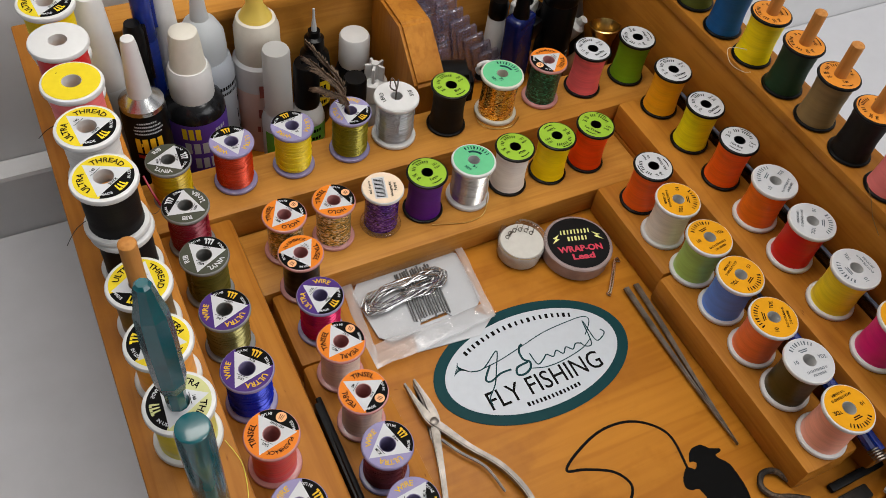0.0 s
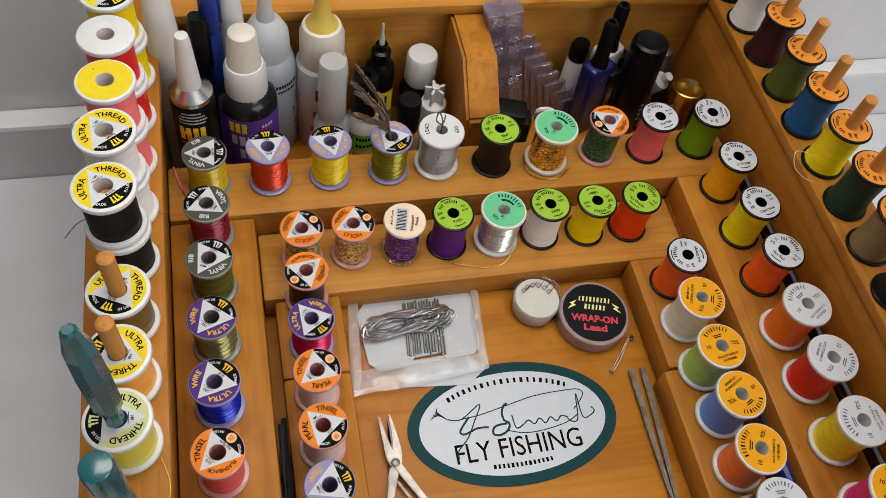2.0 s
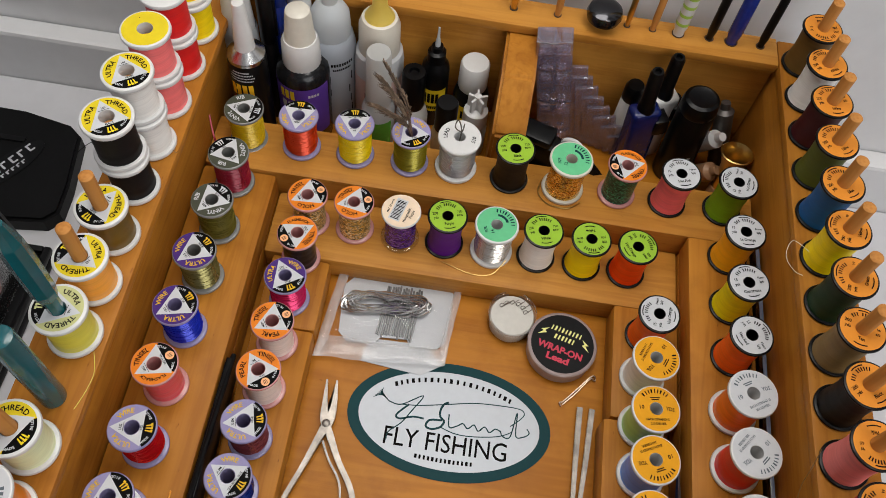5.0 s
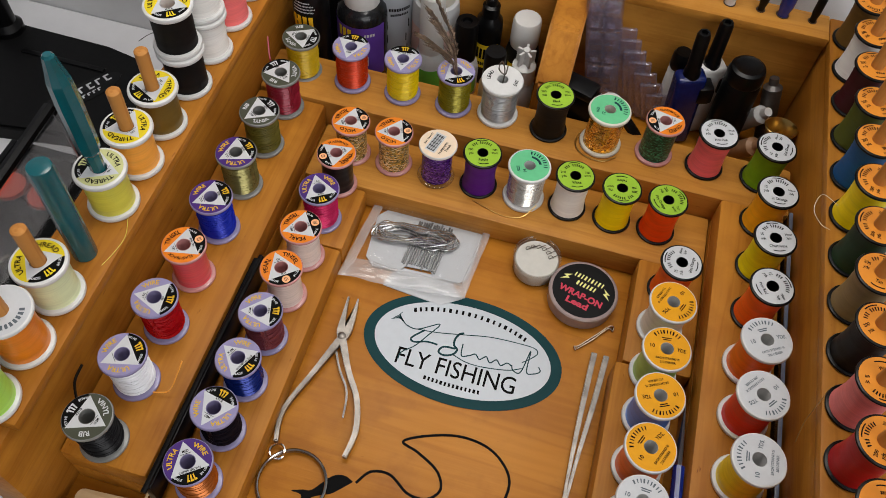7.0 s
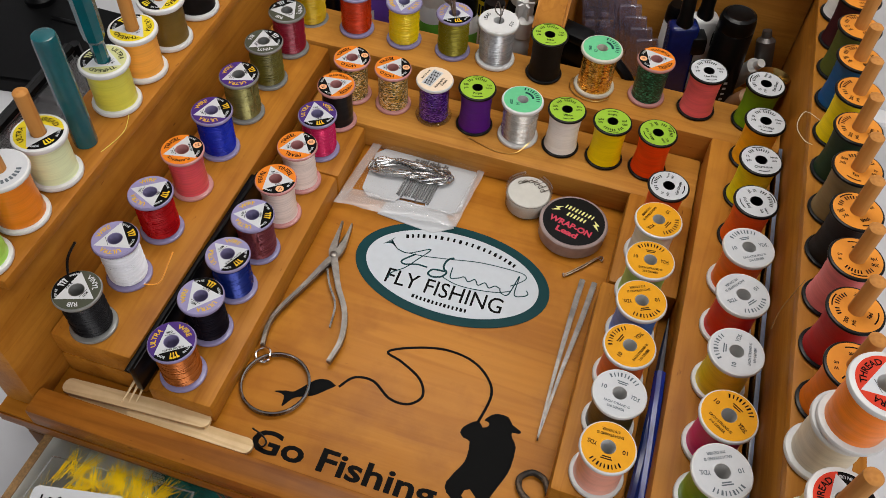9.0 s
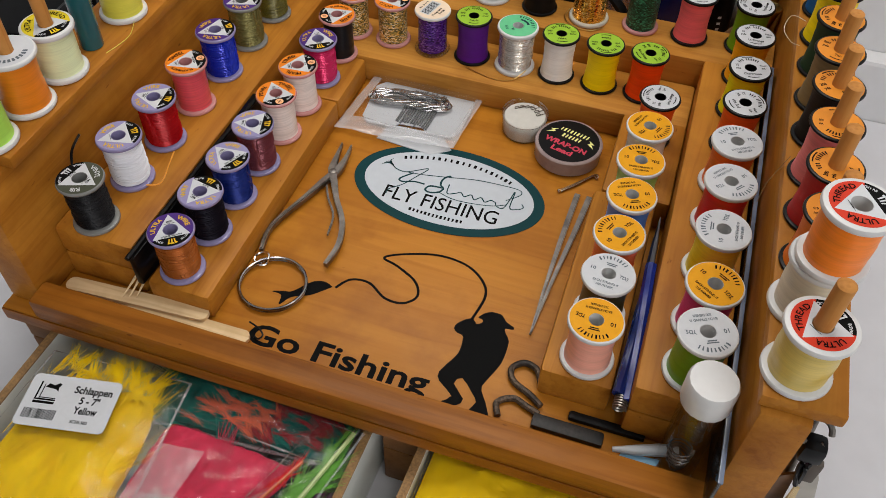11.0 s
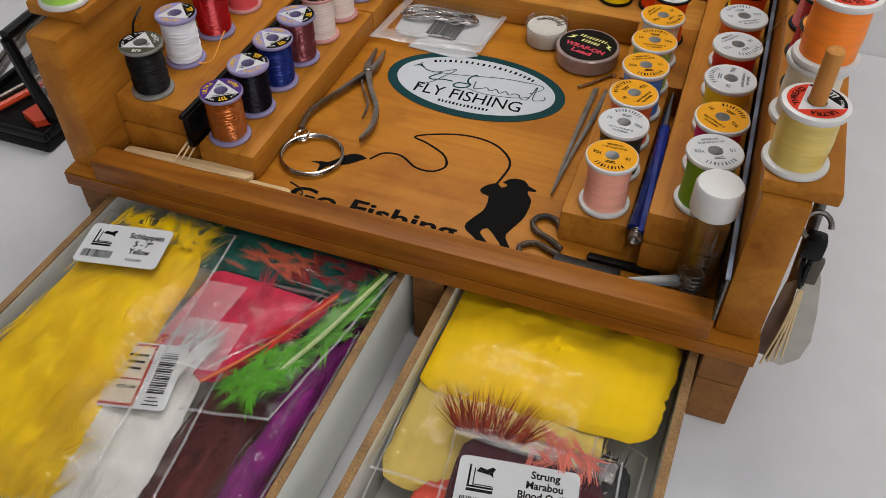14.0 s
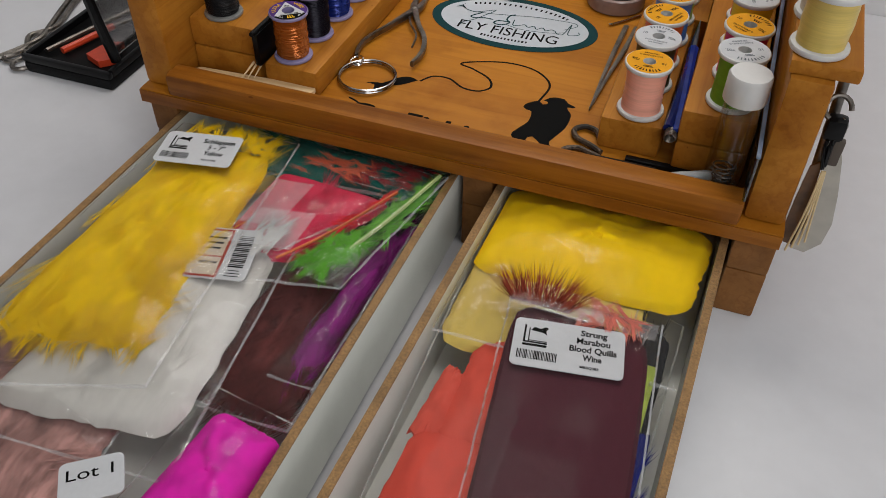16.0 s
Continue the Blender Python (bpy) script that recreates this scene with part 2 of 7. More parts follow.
def tube(points, radius, seg=8, bm=None, taper=None, closed=False):
    """Round bar along points in mm."""
    b = bm or bmesh.new()
    pts = [Vector(p) * MM for p in points]
    rings, up = [], Vector((0.13, 0.2, 1)).normalized()
    n = len(pts)
    for i, p in enumerate(pts):
        if closed:
            d = (pts[(i + 1) % n] - pts[i - 1]).normalized()
        else:
            d = (pts[min(i + 1, n - 1)] - pts[max(i - 1, 0)]).normalized()
        s = d.cross(up)
        s = s.normalized() if s.length > 1e-6 else Vector((1, 0, 0))
        u = s.cross(d).normalized()
        r = radius * MM * (taper[i] if taper else 1)
        rings.append([b.verts.new(p + r * (math.cos(2 * math.pi * k / seg) * s + math.sin(2 * math.pi * k / seg) * u)) for k in range(seg)])
    for i in range(n if closed else n - 1):
        a, c = rings[i], rings[(i + 1) % n]
        for k in range(seg):
            b.faces.new((a[k], a[(k + 1) % seg], c[(k + 1) % seg], c[k]))
    if not closed:
        b.faces.new(rings[0][::-1])
        b.faces.new(rings[-1])
    return b


def spline(points, steps=6):
    """A smooth line through points (mm)."""
    ps = [Vector(p) for p in points]
    out = []
    for i in range(len(ps) - 1):
        p0, p1, p2, p3 = ps[max(i - 1, 0)], ps[i], ps[i + 1], ps[min(i + 2, len(ps) - 1)]
        for k in range(steps):
            t = k / steps
            out.append(0.5 * (2 * p1 + (p2 - p0) * t + (2 * p0 - 5 * p1 + 4 * p2 - p3) * t * t + (3 * p1 - p0 - 3 * p2 + p3) * t ** 3))
    return out + [ps[-1]]


def prism(outline, z0, z1, bm=None, m=None):
    """Upright slab from a flat outline in mm."""
    b = bmesh.new()
    lo = [b.verts.new(Vector((x, y, z0)) * MM) for x, y in outline]
    hi = [b.verts.new(Vector((x, y, z1)) * MM) for x, y in outline]
    n = len(outline)
    b.faces.new(hi)
    b.faces.new(lo[::-1])
    for i in range(n):
        b.faces.new((lo[i], lo[(i + 1) % n], hi[(i + 1) % n], hi[i]))
    bmesh.ops.triangulate(b, faces=[f for f in b.faces if len(f.verts) > 4])
    bmesh.ops.recalc_face_normals(b, faces=b.faces)
    if m is not None:
        bmesh.ops.transform(b, matrix=m, verts=b.verts)
    return join_into(bm, b)


TEXTS = {}


def text_shape(words, size):
    """Flat letters, centred, as points in mm and faces."""
    key = (words, size)
    if key not in TEXTS:
        cu = bpy.data.curves.new("letters", "FONT")
        cu.body, cu.size, cu.align_x, cu.align_y, cu.resolution_u = words, size, "CENTER", "CENTER", 2
        cu.offset = 0.022 * size
        ob = new("letters", cu)
        bpy.context.view_layer.update()
        me = bpy.data.meshes.new_from_object(ob.evaluated_get(bpy.context.evaluated_depsgraph_get()))
        TEXTS[key] = ([tuple(v.co) for v in me.vertices], [tuple(f.vertices) for f in me.polygons])
        bpy.data.objects.remove(ob)
        bpy.data.curves.remove(cu)
        bpy.data.meshes.remove(me)
    return TEXTS[key]


def letters(bm, words, size, x, y, z, turn=0.0, squeeze=1.0, slot=0):
    """Straight line of letters round (x, y), turned by degrees."""
    vs, fs = text_shape(words, size)
    c, s = math.cos(radians(turn)), math.sin(radians(turn))
    out = [bm.verts.new(Vector((x + c * vx * squeeze - s * vy, y + s * vx * squeeze + c * vy, z)) * MM) for vx, vy, _ in vs]
    for f in fs:
        bm.faces.new([out[i] for i in f]).material_index = slot


def arc_letters(bm, words, size, r, mid, z, slot=0, inward=False):
    """Letters round a circle about the origin, middle at an angle in degrees; tops outward unless inward."""
    vs, fs = text_shape(words, size)
    out = []
    for vx, vy, _ in vs:
        a = radians(mid) + (vx / r if inward else -vx / r)
        q = r - vy if inward else r + vy
        out.append(bm.verts.new(Vector((q * math.cos(a), q * math.sin(a), z)) * MM))
    for f in fs:
        bm.faces.new([out[i] for i in f]).material_index = slot


def bar(bm, x, y, w, h, z, turn=0.0, slot=0):
    c, s = math.cos(radians(turn)), math.sin(radians(turn))
    vs = [bm.verts.new(Vector((x + c * a - s * b, y + s * a + c * b, z)) * MM) for a, b in ((-w / 2, -h / 2), (w / 2, -h / 2), (w / 2, h / 2), (-w / 2, h / 2))]
    bm.faces.new(vs).material_index = slot


def arc_bar(bm, r, h, a0, a1, z, slot=0):
    n = max(2, int(abs(a1 - a0) / 6))
    rows = []
    for k in range(n + 1):
        a = radians(a0 + (a1 - a0) * k / n)
        rows.append([bm.verts.new(Vector((q * math.cos(a), q * math.sin(a), z)) * MM) for q in (r - h / 2, r + h / 2)])
    for p, q in zip(rows, rows[1:]):
        bm.faces.new((p[0], p[1], q[1], q[0])).material_index = slot


# ---- setting: table, wall, room ----
def setting(name, bm, mat, label, category):
    return tagged(mesh_object(name, bm, mat), label, category, kind="structure")


setting("table_top", box_mesh(-1300, -1300, -99, 1300, 247, -59, 2), TABLE, "plain matt white table top", "table")
setting("floor", box_mesh(-2500, -3000, -860, 2500, 2000, -820, 0), plain("grey_floor", (0.3, 0.28, 0.26), 0.6), "plain grey floor below the table", "floor")
setting("baseboard", box_mesh(-2490, 247.5, -819, 2490, 262, -15, 3), WALL, "white painted ledge against the wall", "baseboard")
setting("wall_north", box_mesh(-2500, 262.5, -819, 2500, 400, 1800, 0), WALL, "plain white painted wall", "wall")
# remaining walls and ceiling are unseen, added to enclose and bounce the light
setting("wall_south", box_mesh(-2500, -2700, -819, 2500, -2600, 1800, 0), WALL, "plain white painted wall", "wall")
setting("wall_west", box_mesh(-2600, -2599, -819, -2501, 262, 1800, 0), WALL, "plain white painted wall", "wall")
setting("wall_east", box_mesh(2501, -2599, -819, 2600, 262, 1800, 0), WALL, "plain white painted wall", "wall")
setting("ceiling", box_mesh(-2600, -2700, 2100, 2600, 400, 2150, 0), WALL, "plain white ceiling out of view, added for bounce light", "ceiling")
setting("wall_frieze", box_mesh(-2600, 262.5, 1801, 2600, 400, 2099, 0), WALL, "plain white painted wall", "wall")

# ---- the tying station ----
station = thing("tying_station", 0, 0, 0, "oiled honey-coloured pine tying station with stepped spool ledges", "workstation")


def board(name, x0, y0, z0, x1, y1, z1, mat, bevel=1.2, label=""):
    return part(name, box_mesh(x0, y0, z0, x1, y1, z1, bevel), mat, station, label, True)


board("tray_floor", -166, -109, -8, 169, 244, 0, WOOD_PLY, 0.6, "golden oiled plywood tray floor")
# front rail, rounded top
board("plate_edge", -165.8, -109.9, -7.6, 168.8, -109.1, -0.4, WOOD_RAIL, 0.2)
board("front_rail", -147, -110, 0.15, 149, -97, 13, WOOD_RAIL, 2.2, "reddish-brown pine front rail with dark grain")
# side walls and their peg shelves
for name, x0, x1 in (("side_wall", -165, -147), ("side_wall", 150, 168)):
    board(name, x0, -103, 0.15, x1, 244, 73.8, WOOD_Y, 3.0)
board("peg_shelf", -173, -88, 74, -143, 245, 80, WOOD_Y, 1.2)
board("peg_shelf", 149, -100, 74, 176, 245, 80, WOOD_Y, 1.2)
board("back_wall", -146.8, 231, 0.15, 149.8, 243, 73.8, WOOD_BACK, 0.8)
board("tool_shelf", -142.8, 226, 74.2, 148.8, 246, 80.2, WOOD_X, 1.0)
# spool ledges
board("upper_ledge", -146.6, 139.6, 0.1, 149.6, 172, 33.5, WOOD_X, 2.2)
for z0, z1 in ((0.1, 15.6), (15.8, 31.8)):
    board("left_ledge", -146.6, -81, z0, -107.2, 139.3, z1, WOOD_Y, 2.2)
for z0, z1 in ((0.1, 17.6), (17.8, 35)):
    board("right_ledge", 113.2, -80, z0, 146.4, 139.3, z1, WOOD_Y, 2.2)
board("lower_ledge", -107, 101.2, 0.1, 113, 139.3, 16.6, WOOD_X, 2.0)
board("inner_ledge", -102, 60.6, 0.1, -71, 101, 15.2, WOOD_Y, 2.2)
board("inner_ledge", -102, -84, 0.1, -71.4, 60.4, 15.2, WOOD_Y, 2.2)
board("inner_ledge", 79, 39, 0.1, 113, 101, 18.3, WOOD_Y, 2.4)
board("inner_ledge", 76, -73, 0.1, 106.4, 38.6, 18.0, WOOD_Y, 2.4)
# sloped divider in the back bin
dv = bmesh.new()
side = [(172.3, 0.1), (172.3, 52), (196, 73.6), (230.7, 73.6), (230.7, 0.1)]
for x in (2.5, 20.5):
    vs = [dv.verts.new(Vector((x, y, z)) * MM) for y, z in side]
    dv.faces.new(vs if x else vs[::-1])
dv.verts.ensure_lookup_table()
for i in range(5):
    j = (i + 1) % 5
    dv.faces.new((dv.verts[i], dv.verts[j], dv.verts[5 + j], dv.verts[5 + i]))
bmesh.ops.recalc_face_normals(dv, faces=dv.faces)
bmesh.ops.bevel(dv, geom=dv.edges[:], offset=1.6 * MM, segments=2, affect="EDGES")
part("divider", dv, WOOD_Z, station, "", True)
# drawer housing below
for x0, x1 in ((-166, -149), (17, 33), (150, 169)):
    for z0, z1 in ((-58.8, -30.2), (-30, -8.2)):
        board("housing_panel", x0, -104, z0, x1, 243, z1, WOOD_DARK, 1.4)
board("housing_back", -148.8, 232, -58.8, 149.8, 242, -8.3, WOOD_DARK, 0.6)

# ---- spools ----
MESHES = {}


def shared(key, make, smooth=True):
    """One mesh for all alike parts; its slot is filled per object."""
    if key not in MESHES:
        bm = make()
        me = bpy.data.meshes.new(key)
        bm.to_mesh(me)
        bm.free()
        me.materials.append(None)
        if smooth:
            me.polygons.foreach_set("use_smooth", [True] * len(me.polygons))
            me.set_sharp_from_angle(angle=radians(40))
        MESHES[key] = me
    return MESHES[key]


def shared_part(name, key, make, mat, parent, z=0.0, turn=0.0, label=""):
    ob = new(name, shared(key, make))
    ob.material_slots[0].link = "OBJECT"
    ob.material_slots[0].material = mat
    ob.parent = parent
    ob.matrix_basis = pose(0, 0, z * MM, 0, 0, turn)
    if label:
        ob["label"] = label
    return ob


# kind: flange radius, height, flange thickness, core hole radius, wound radius at the ends and in the middle
SPOOLS = {
    "wire": (10.3, 26.5, 2.0, 3.1, 8.3, 8.3),
    "floss": (10.4, 27.0, 1.5, 2.9, 9.2, 8.3),
    "strand": (11.4, 27.0, 2.4, 3.0, 9.7, 9.3),
    "thread": (11.1, 24.2, 2.6, 3.4, 9.3, 9.2),
    "big": (11.6, 26.0, 2.7, 3.5, 9.4, 9.8),
}


def flange_shape(kind):
    r, h, t, hole, _, _ = SPOOLS[kind]
    e = min(t * 0.45, 0.9)
    return lathe([(hole, 0), (r - e, 0), (r - e * 0.3, e * 0.3), (r, e), (r, t - e), (r - e * 0.3, t - e * 0.3), (r - e, t), (hole, t), (hole, 0)], 40)


def core_shape(kind):
    r, h, t, hole, _, _ = SPOOLS[kind]
    return lathe([(hole, t), (hole, h - t), (hole + 1.2, h - t), (hole + 1.2, t), (hole, t)], 20)


def wound_shape(kind):
    """The winding: uneven turns, full at the ends or in the middle as the kind is."""
    r, h, t, hole, end, mid = SPOOLS[kind]
    rnd = random.Random(kind)
    prof, n = [(hole + 1.3, t)], 16
    for k in range(n + 1):
        u = k / n
        w = (2 * u - 1) ** 2
        prof.append((mid + (end - mid) * w + rnd.uniform(-0.12, 0.12), t + 0.05 + (h - 2 * t - 0.1) * u))
    prof.append((hole + 1.3, h - t))
    return lathe(prof, 32)


def full_wound_shape(kind):
    r, h, t, hole, end, mid = SPOOLS[kind]
    rnd = random.Random(7)
    n = 18
    prof = [(hole + 1.3, t)]
    for k in range(n + 1):
        u = k / n
        prof.append((mid + 0.9 + 0.5 * math.sin(math.pi * u) + rnd.uniform(-0.25, 0.25), t + 0.05 + (h - 2 * t - 0.1) * u))
    prof.append((hole + 1.3, h - t))
    return lathe(prof, 32)


def wire_wound_shape(kind):
    """Separate turns of wire over the core, the outer ones lying askew."""
    r, h, t, hole, end, mid = SPOOLS[kind]
    rnd = random.Random(kind + "wire")
    b = lathe([(hole + 1.3, t), (mid - 0.5, t + 0.05), (mid - 0.5, h - t - 0.05), (hole + 1.3, h - t)], 28)
    turns, path = int((h - 2 * t) / 0.5), []
    for k in range(turns + 18):
        askew = k >= turns
        z = t + 0.3 + (h - 2 * t - 0.6) * ((k + 0.5) / turns if not askew else rnd.uniform(0.08, 0.92))
        lean = rnd.uniform(-0.13, 0.13) if askew else rnd.uniform(-0.015, 0.015)
        q = mid - 0.2 + (0.4 * rnd.random() + 0.2 if askew else rnd.uniform(-0.08, 0.1))
        a0 = rnd.uniform(0, 6.28)
        path += [(q * math.cos(6.2832 * j / 20), q * math.sin(6.2832 * j / 20), min(max(z + lean * q * math.cos(6.2832 * j / 20 + a0), t + 0.3), h - t - 0.3)) for j in range(20)]
    tube(path, 0.26, 5, b)
    return b


def ring_label(bm, r0, r1, z, slot=0, seg=48):
    rows = [[bm.verts.new(Vector((q * math.cos(2 * math.pi * k / seg), q * math.sin(2 * math.pi * k / seg), z)) * MM) for q in (r0, r1)] for k in range(seg)]
    for k in range(seg):
        p, q = rows[k], rows[(k + 1) % seg]
        bm.faces.new((p[0], p[1], q[1], q[0])).material_index = slot


def triangle_label(bm, r0, r1, z, clear=()):
    """A round label: white triangle, two coloured fields and a black one. Slots: colour, white, black."""
    seg, d = 96, r1 * 0.47
    rows = []
    for k in range(seg):
        a = 360 * k / seg
        best = max(math.cos(radians(a - c)) for c in (150, 30, 270))
        field = max((150, 30, 270), key=lambda c: math.cos(radians(a - c)))
        rt = min(max(d / best, r0 + 0.2), r1 * 0.96)
        rows.append(([bm.verts.new(Vector((q * math.cos(radians(a)), q * math.sin(radians(a)), z)) * MM) for q in (r0, rt, r1)], field))
    for k in range(seg):
        (p, fa), (q, fb) = rows[k], rows[(k + 1) % seg]
        bm.faces.new((p[0], p[1], q[1], q[0])).material_index = 1
        bm.faces.new((p[1], p[2], q[2], q[1])).material_index = 2 if fa == 270 and fb == 270 else 0


LABEL_INKS = {}


def ink(name, colour):
    if name not in LABEL_INKS:
        LABEL_INKS[name] = plain("print_" + name, colour, 0.5, grain=0.04, spec=0.15)
    return LABEL_INKS[name]


PURPLE = ink("purple", (0.06, 0.0224, 0.168))
PALE_LILAC = ink("pale_lilac", (0.27, 0.24, 0.42))
OLIVE = ink("olive_grey", (0.06, 0.064, 0.044))
ORANGE = ink("orange", (0.74, 0.20, 0.012))
YELLOW = ink("yellow", (0.688, 0.528, 0.016))
PALE_YELLOW = ink("pale_yellow", (0.528, 0.528, 0.24))
SCARLET = ink("scarlet", (0.576, 0.04, 0.016))
GOLD_INK = ink("gold", (0.664, 0.4, 0.016))
AMBER = ink("amber", (0.72, 0.32, 0.0064))
LIME = ink("lime", (0.288, 0.48, 0.036))
MINT = ink("mint", (0.128, 0.496, 0.24))
MELON = ink("melon_orange", (0.664, 0.24, 0.028))
PINK_INK = ink("pink", (0.576, 0.056, 0.096))


def flat_disc(bm, x, y, r, z, slot):
    bm.faces.new([bm.verts.new(Vector((x + r * math.cos(k * math.pi / 10), y + r * math.sin(k * math.pi / 10), z)) * MM) for k in range(20)]).material_index = slot


def triangle_spool_label(style, words, small):
    """style: field colour, ink on it."""
    colour, on, badge = style
    key = ("tri", colour.name, words, small)
    if key not in MESHES:
        b = bmesh.new()
        triangle_label(b, 3.3, 9.7, 0)
        base = bpy.data.meshes.new("label")
        b.to_mesh(base)
        b.free()
        for m in (colour, PAPER, INK):
            base.materials.append(m)
        t = bmesh.new()
        arc_letters(t, words[0], 3.0 if len(words[0]) < 8 else 2.1, 7.3, 150, 0.12, 0)
        arc_letters(t, words[1], 3.0, 7.3, 30, 0.12, 0)
        arc_letters(t, "MADE", 1.5, 8.1, 228, 0.12, 1, True)
        arc_letters(t, "IN USA", 1.5, 8.1, 314, 0.12, 1, True)
        if badge.name == "print_peach":
            flat_disc(t, 0, -7.2, 2.0, 0.12, 3)
            for a0 in (265, 270, 275):
                arc_bar(t, 7.2, 2.0, a0 - 1, a0 + 1, 0.13, 2)
        else:
            for a0 in (260, 270, 280):
                arc_bar(t, 7.2, 3.0, a0 - 3.4, a0 + 1.4, 0.12, 3)
                arc_bar(t, 8.3, 0.8, a0 - 3.4, a0 + 5, 0.13, 3)
        bar(t, 0, 3.5, 4.6, 0.2, 0.12, 0, 2)
        letters(t, small[0], 1.5, 0, 4.6, 0.12, 0, 0.9, 2)
        letters(t, small[1], 1.35, 0, -3.95, 0.12, 0, 0.85, 2)
        me = bpy.data.meshes.new("lettering")
        t.to_mesh(me)
        t.free()
        for m in (on, PAPER, INK, badge):
            me.materials.append(m)
        MESHES[key] = (base, me)
    return MESHES[key]


def disc_spool_label(key, paper, r0, r1, draw, inks):
    if key not in MESHES:
        b = bmesh.new()
        ring_label(b, r0, r1, 0)
        base = bpy.data.meshes.new("label")
        b.to_mesh(base)
        b.free()
        base.materials.append(paper)
        t = bmesh.new()
        draw(t)
        me = bpy.data.meshes.new("lettering")
        t.to_mesh(me)
        t.free()
        for m in inks:
            me.materials.append(m)
        MESHES[key] = (base, me)
    return MESHES[key]


def floss_label(paper, weight, shade):
    def draw(t):
        arc_bar(t, 8.4, 0.5, 70, 110, 0.12)
        letters(t, weight[0], 2.1, -6.3, 1.9, 0.12, 0, 0.9)
        letters(t, "yds", 2.1, -6.1, -0.6, 0.12, 0, 0.9)
        letters(t, weight[1], 1.7, 6.4, 1.8, 0.12, 0, 0.9)
        letters(t, weight[2], 1.6, 6.2, -0.4, 0.12, 0, 0.9)
        for i in range(10):
            if i != 3:
                arc_bar(t, 6.7, 1.7, 136 - 9.6 * i - 2.4, 136 - 9.6 * i + 2.2, 0.12)
        letters(t, shade, 2.2, 0, -4.8, 0.12, 0, 0.85)
        arc_bar(t, 7.6, 0.5, 248, 292, 0.12)
    return disc_spool_label(("floss", paper.name, weight, shade), paper, 2.95, 9.4, draw, [INK])


def strand_label(paper, inkmat, denier):
    def draw(t):
        for i in range(9):
            a = 130 - i * 10
            arc_bar(t, 8.4, 1.9, a - 3.0, a + (0.4 if i % 3 else 2.0), 0.12)
        bar(t, 0, 5.2, 4.6, 0.5, 0.12)
        bar(t, 0, 4.3, 3.6, 0.5, 0.12)
        letters(t, "10", 2.6, -6.9, 0.6, 0.12)
        letters(t, "YDS.", 2.5, 6.6, -0.4, 0.12, -12, 0.85)
        letters(t, "EACH STRAND IS", 1.55, 0, -5.2, 0.12, 0, 0.9)
        letters(t, denier + " DENIER", 1.55, 0, -7.2, 0.12, 0, 0.9)
    return disc_spool_label(("strand", paper.name, denier), paper, 3.05, 10.6, draw, [inkmat])


def tinsel_label(size):
    def draw(t):
        letters(t, "SIZE", 2.0, -6.4, 1.6, 0.12, 60)
        letters(t, size, 2.4, -4.6, -1.6, 0.12, 60)
        for i in range(9):
            a = 45 - i * 11
            arc_bar(t, 8.2, 2.0, a - 3.2, a + (0.6 if i % 3 else 2.2), 0.12)
        arc_bar(t, 5.6, 1.3, 40, -30, 0.12)
    return disc_spool_label(("tinsel", size), MINT, 3.05, 10.3, draw, [TEAL_PRINT])


def place_label(meshes, top, z, turn):
    base = new("label", meshes[0])
    base.parent, base.matrix_basis = top, pose(0, 0, z * MM, 0, 0, turn)
    text = new("lettering", meshes[1])
    text.parent, text.matrix_basis = top, pose(0, 0, z * MM, 0, 0, turn)


WIRES = ("wire", "vinyl", "silver_tinsel")


def spool(name, kind, x, y, z, wound, flange, labels, turn, label, group, full=False, lift=0.0, top_mat=None):
    """A spool standing on its lower flange."""
    r, h, t, *_ = SPOOLS[kind]
    jit = random.Random(round(x * 7 + y * 13))
    ob = thing(name, x, y, z, label, "spool", group, turn=jit.uniform(0, 360))
    spin = turn - math.degrees(ob.matrix_basis.to_euler().z)
    shared_part("lower_flange", "flange_" + kind, lambda: flange_shape(kind), flange, ob, 0)
    shared_part("core", "core_" + kind, lambda: core_shape(kind), flange, ob)
    if any(w in wound.name for w in WIRES):
        shared_part("winding", "wired_" + kind, lambda: wire_wound_shape(kind), wound, ob)
    else:
        shared_part("winding", ("full_" if full else "wound_") + kind, lambda: (full_wound_shape if full else wound_shape)(kind), wound, ob)
    top = shared_part("upper_flange", "flange_" + kind, lambda: flange_shape(kind), top_mat or flange, ob, h - t)
    if labels:
        place_label(labels, top, t + 0.1, spin)
    return ob


WIRE_P = (PURPLE, GOLD_INK, GOLD_INK)
WIRE_L = (PALE_LILAC, GOLD_INK, GOLD_INK)
RIB = (OLIVE, PAPER, PAPER)
TINSEL = (ORANGE, INK, ink("peach", (0.85, 0.42, 0.2)))
THREAD = (YELLOW, INK, YELLOW)
THREAD_PALE = (PALE_YELLOW, INK, PALE_YELLOW)
THREAD_RED = (SCARLET, INK, PAPER)

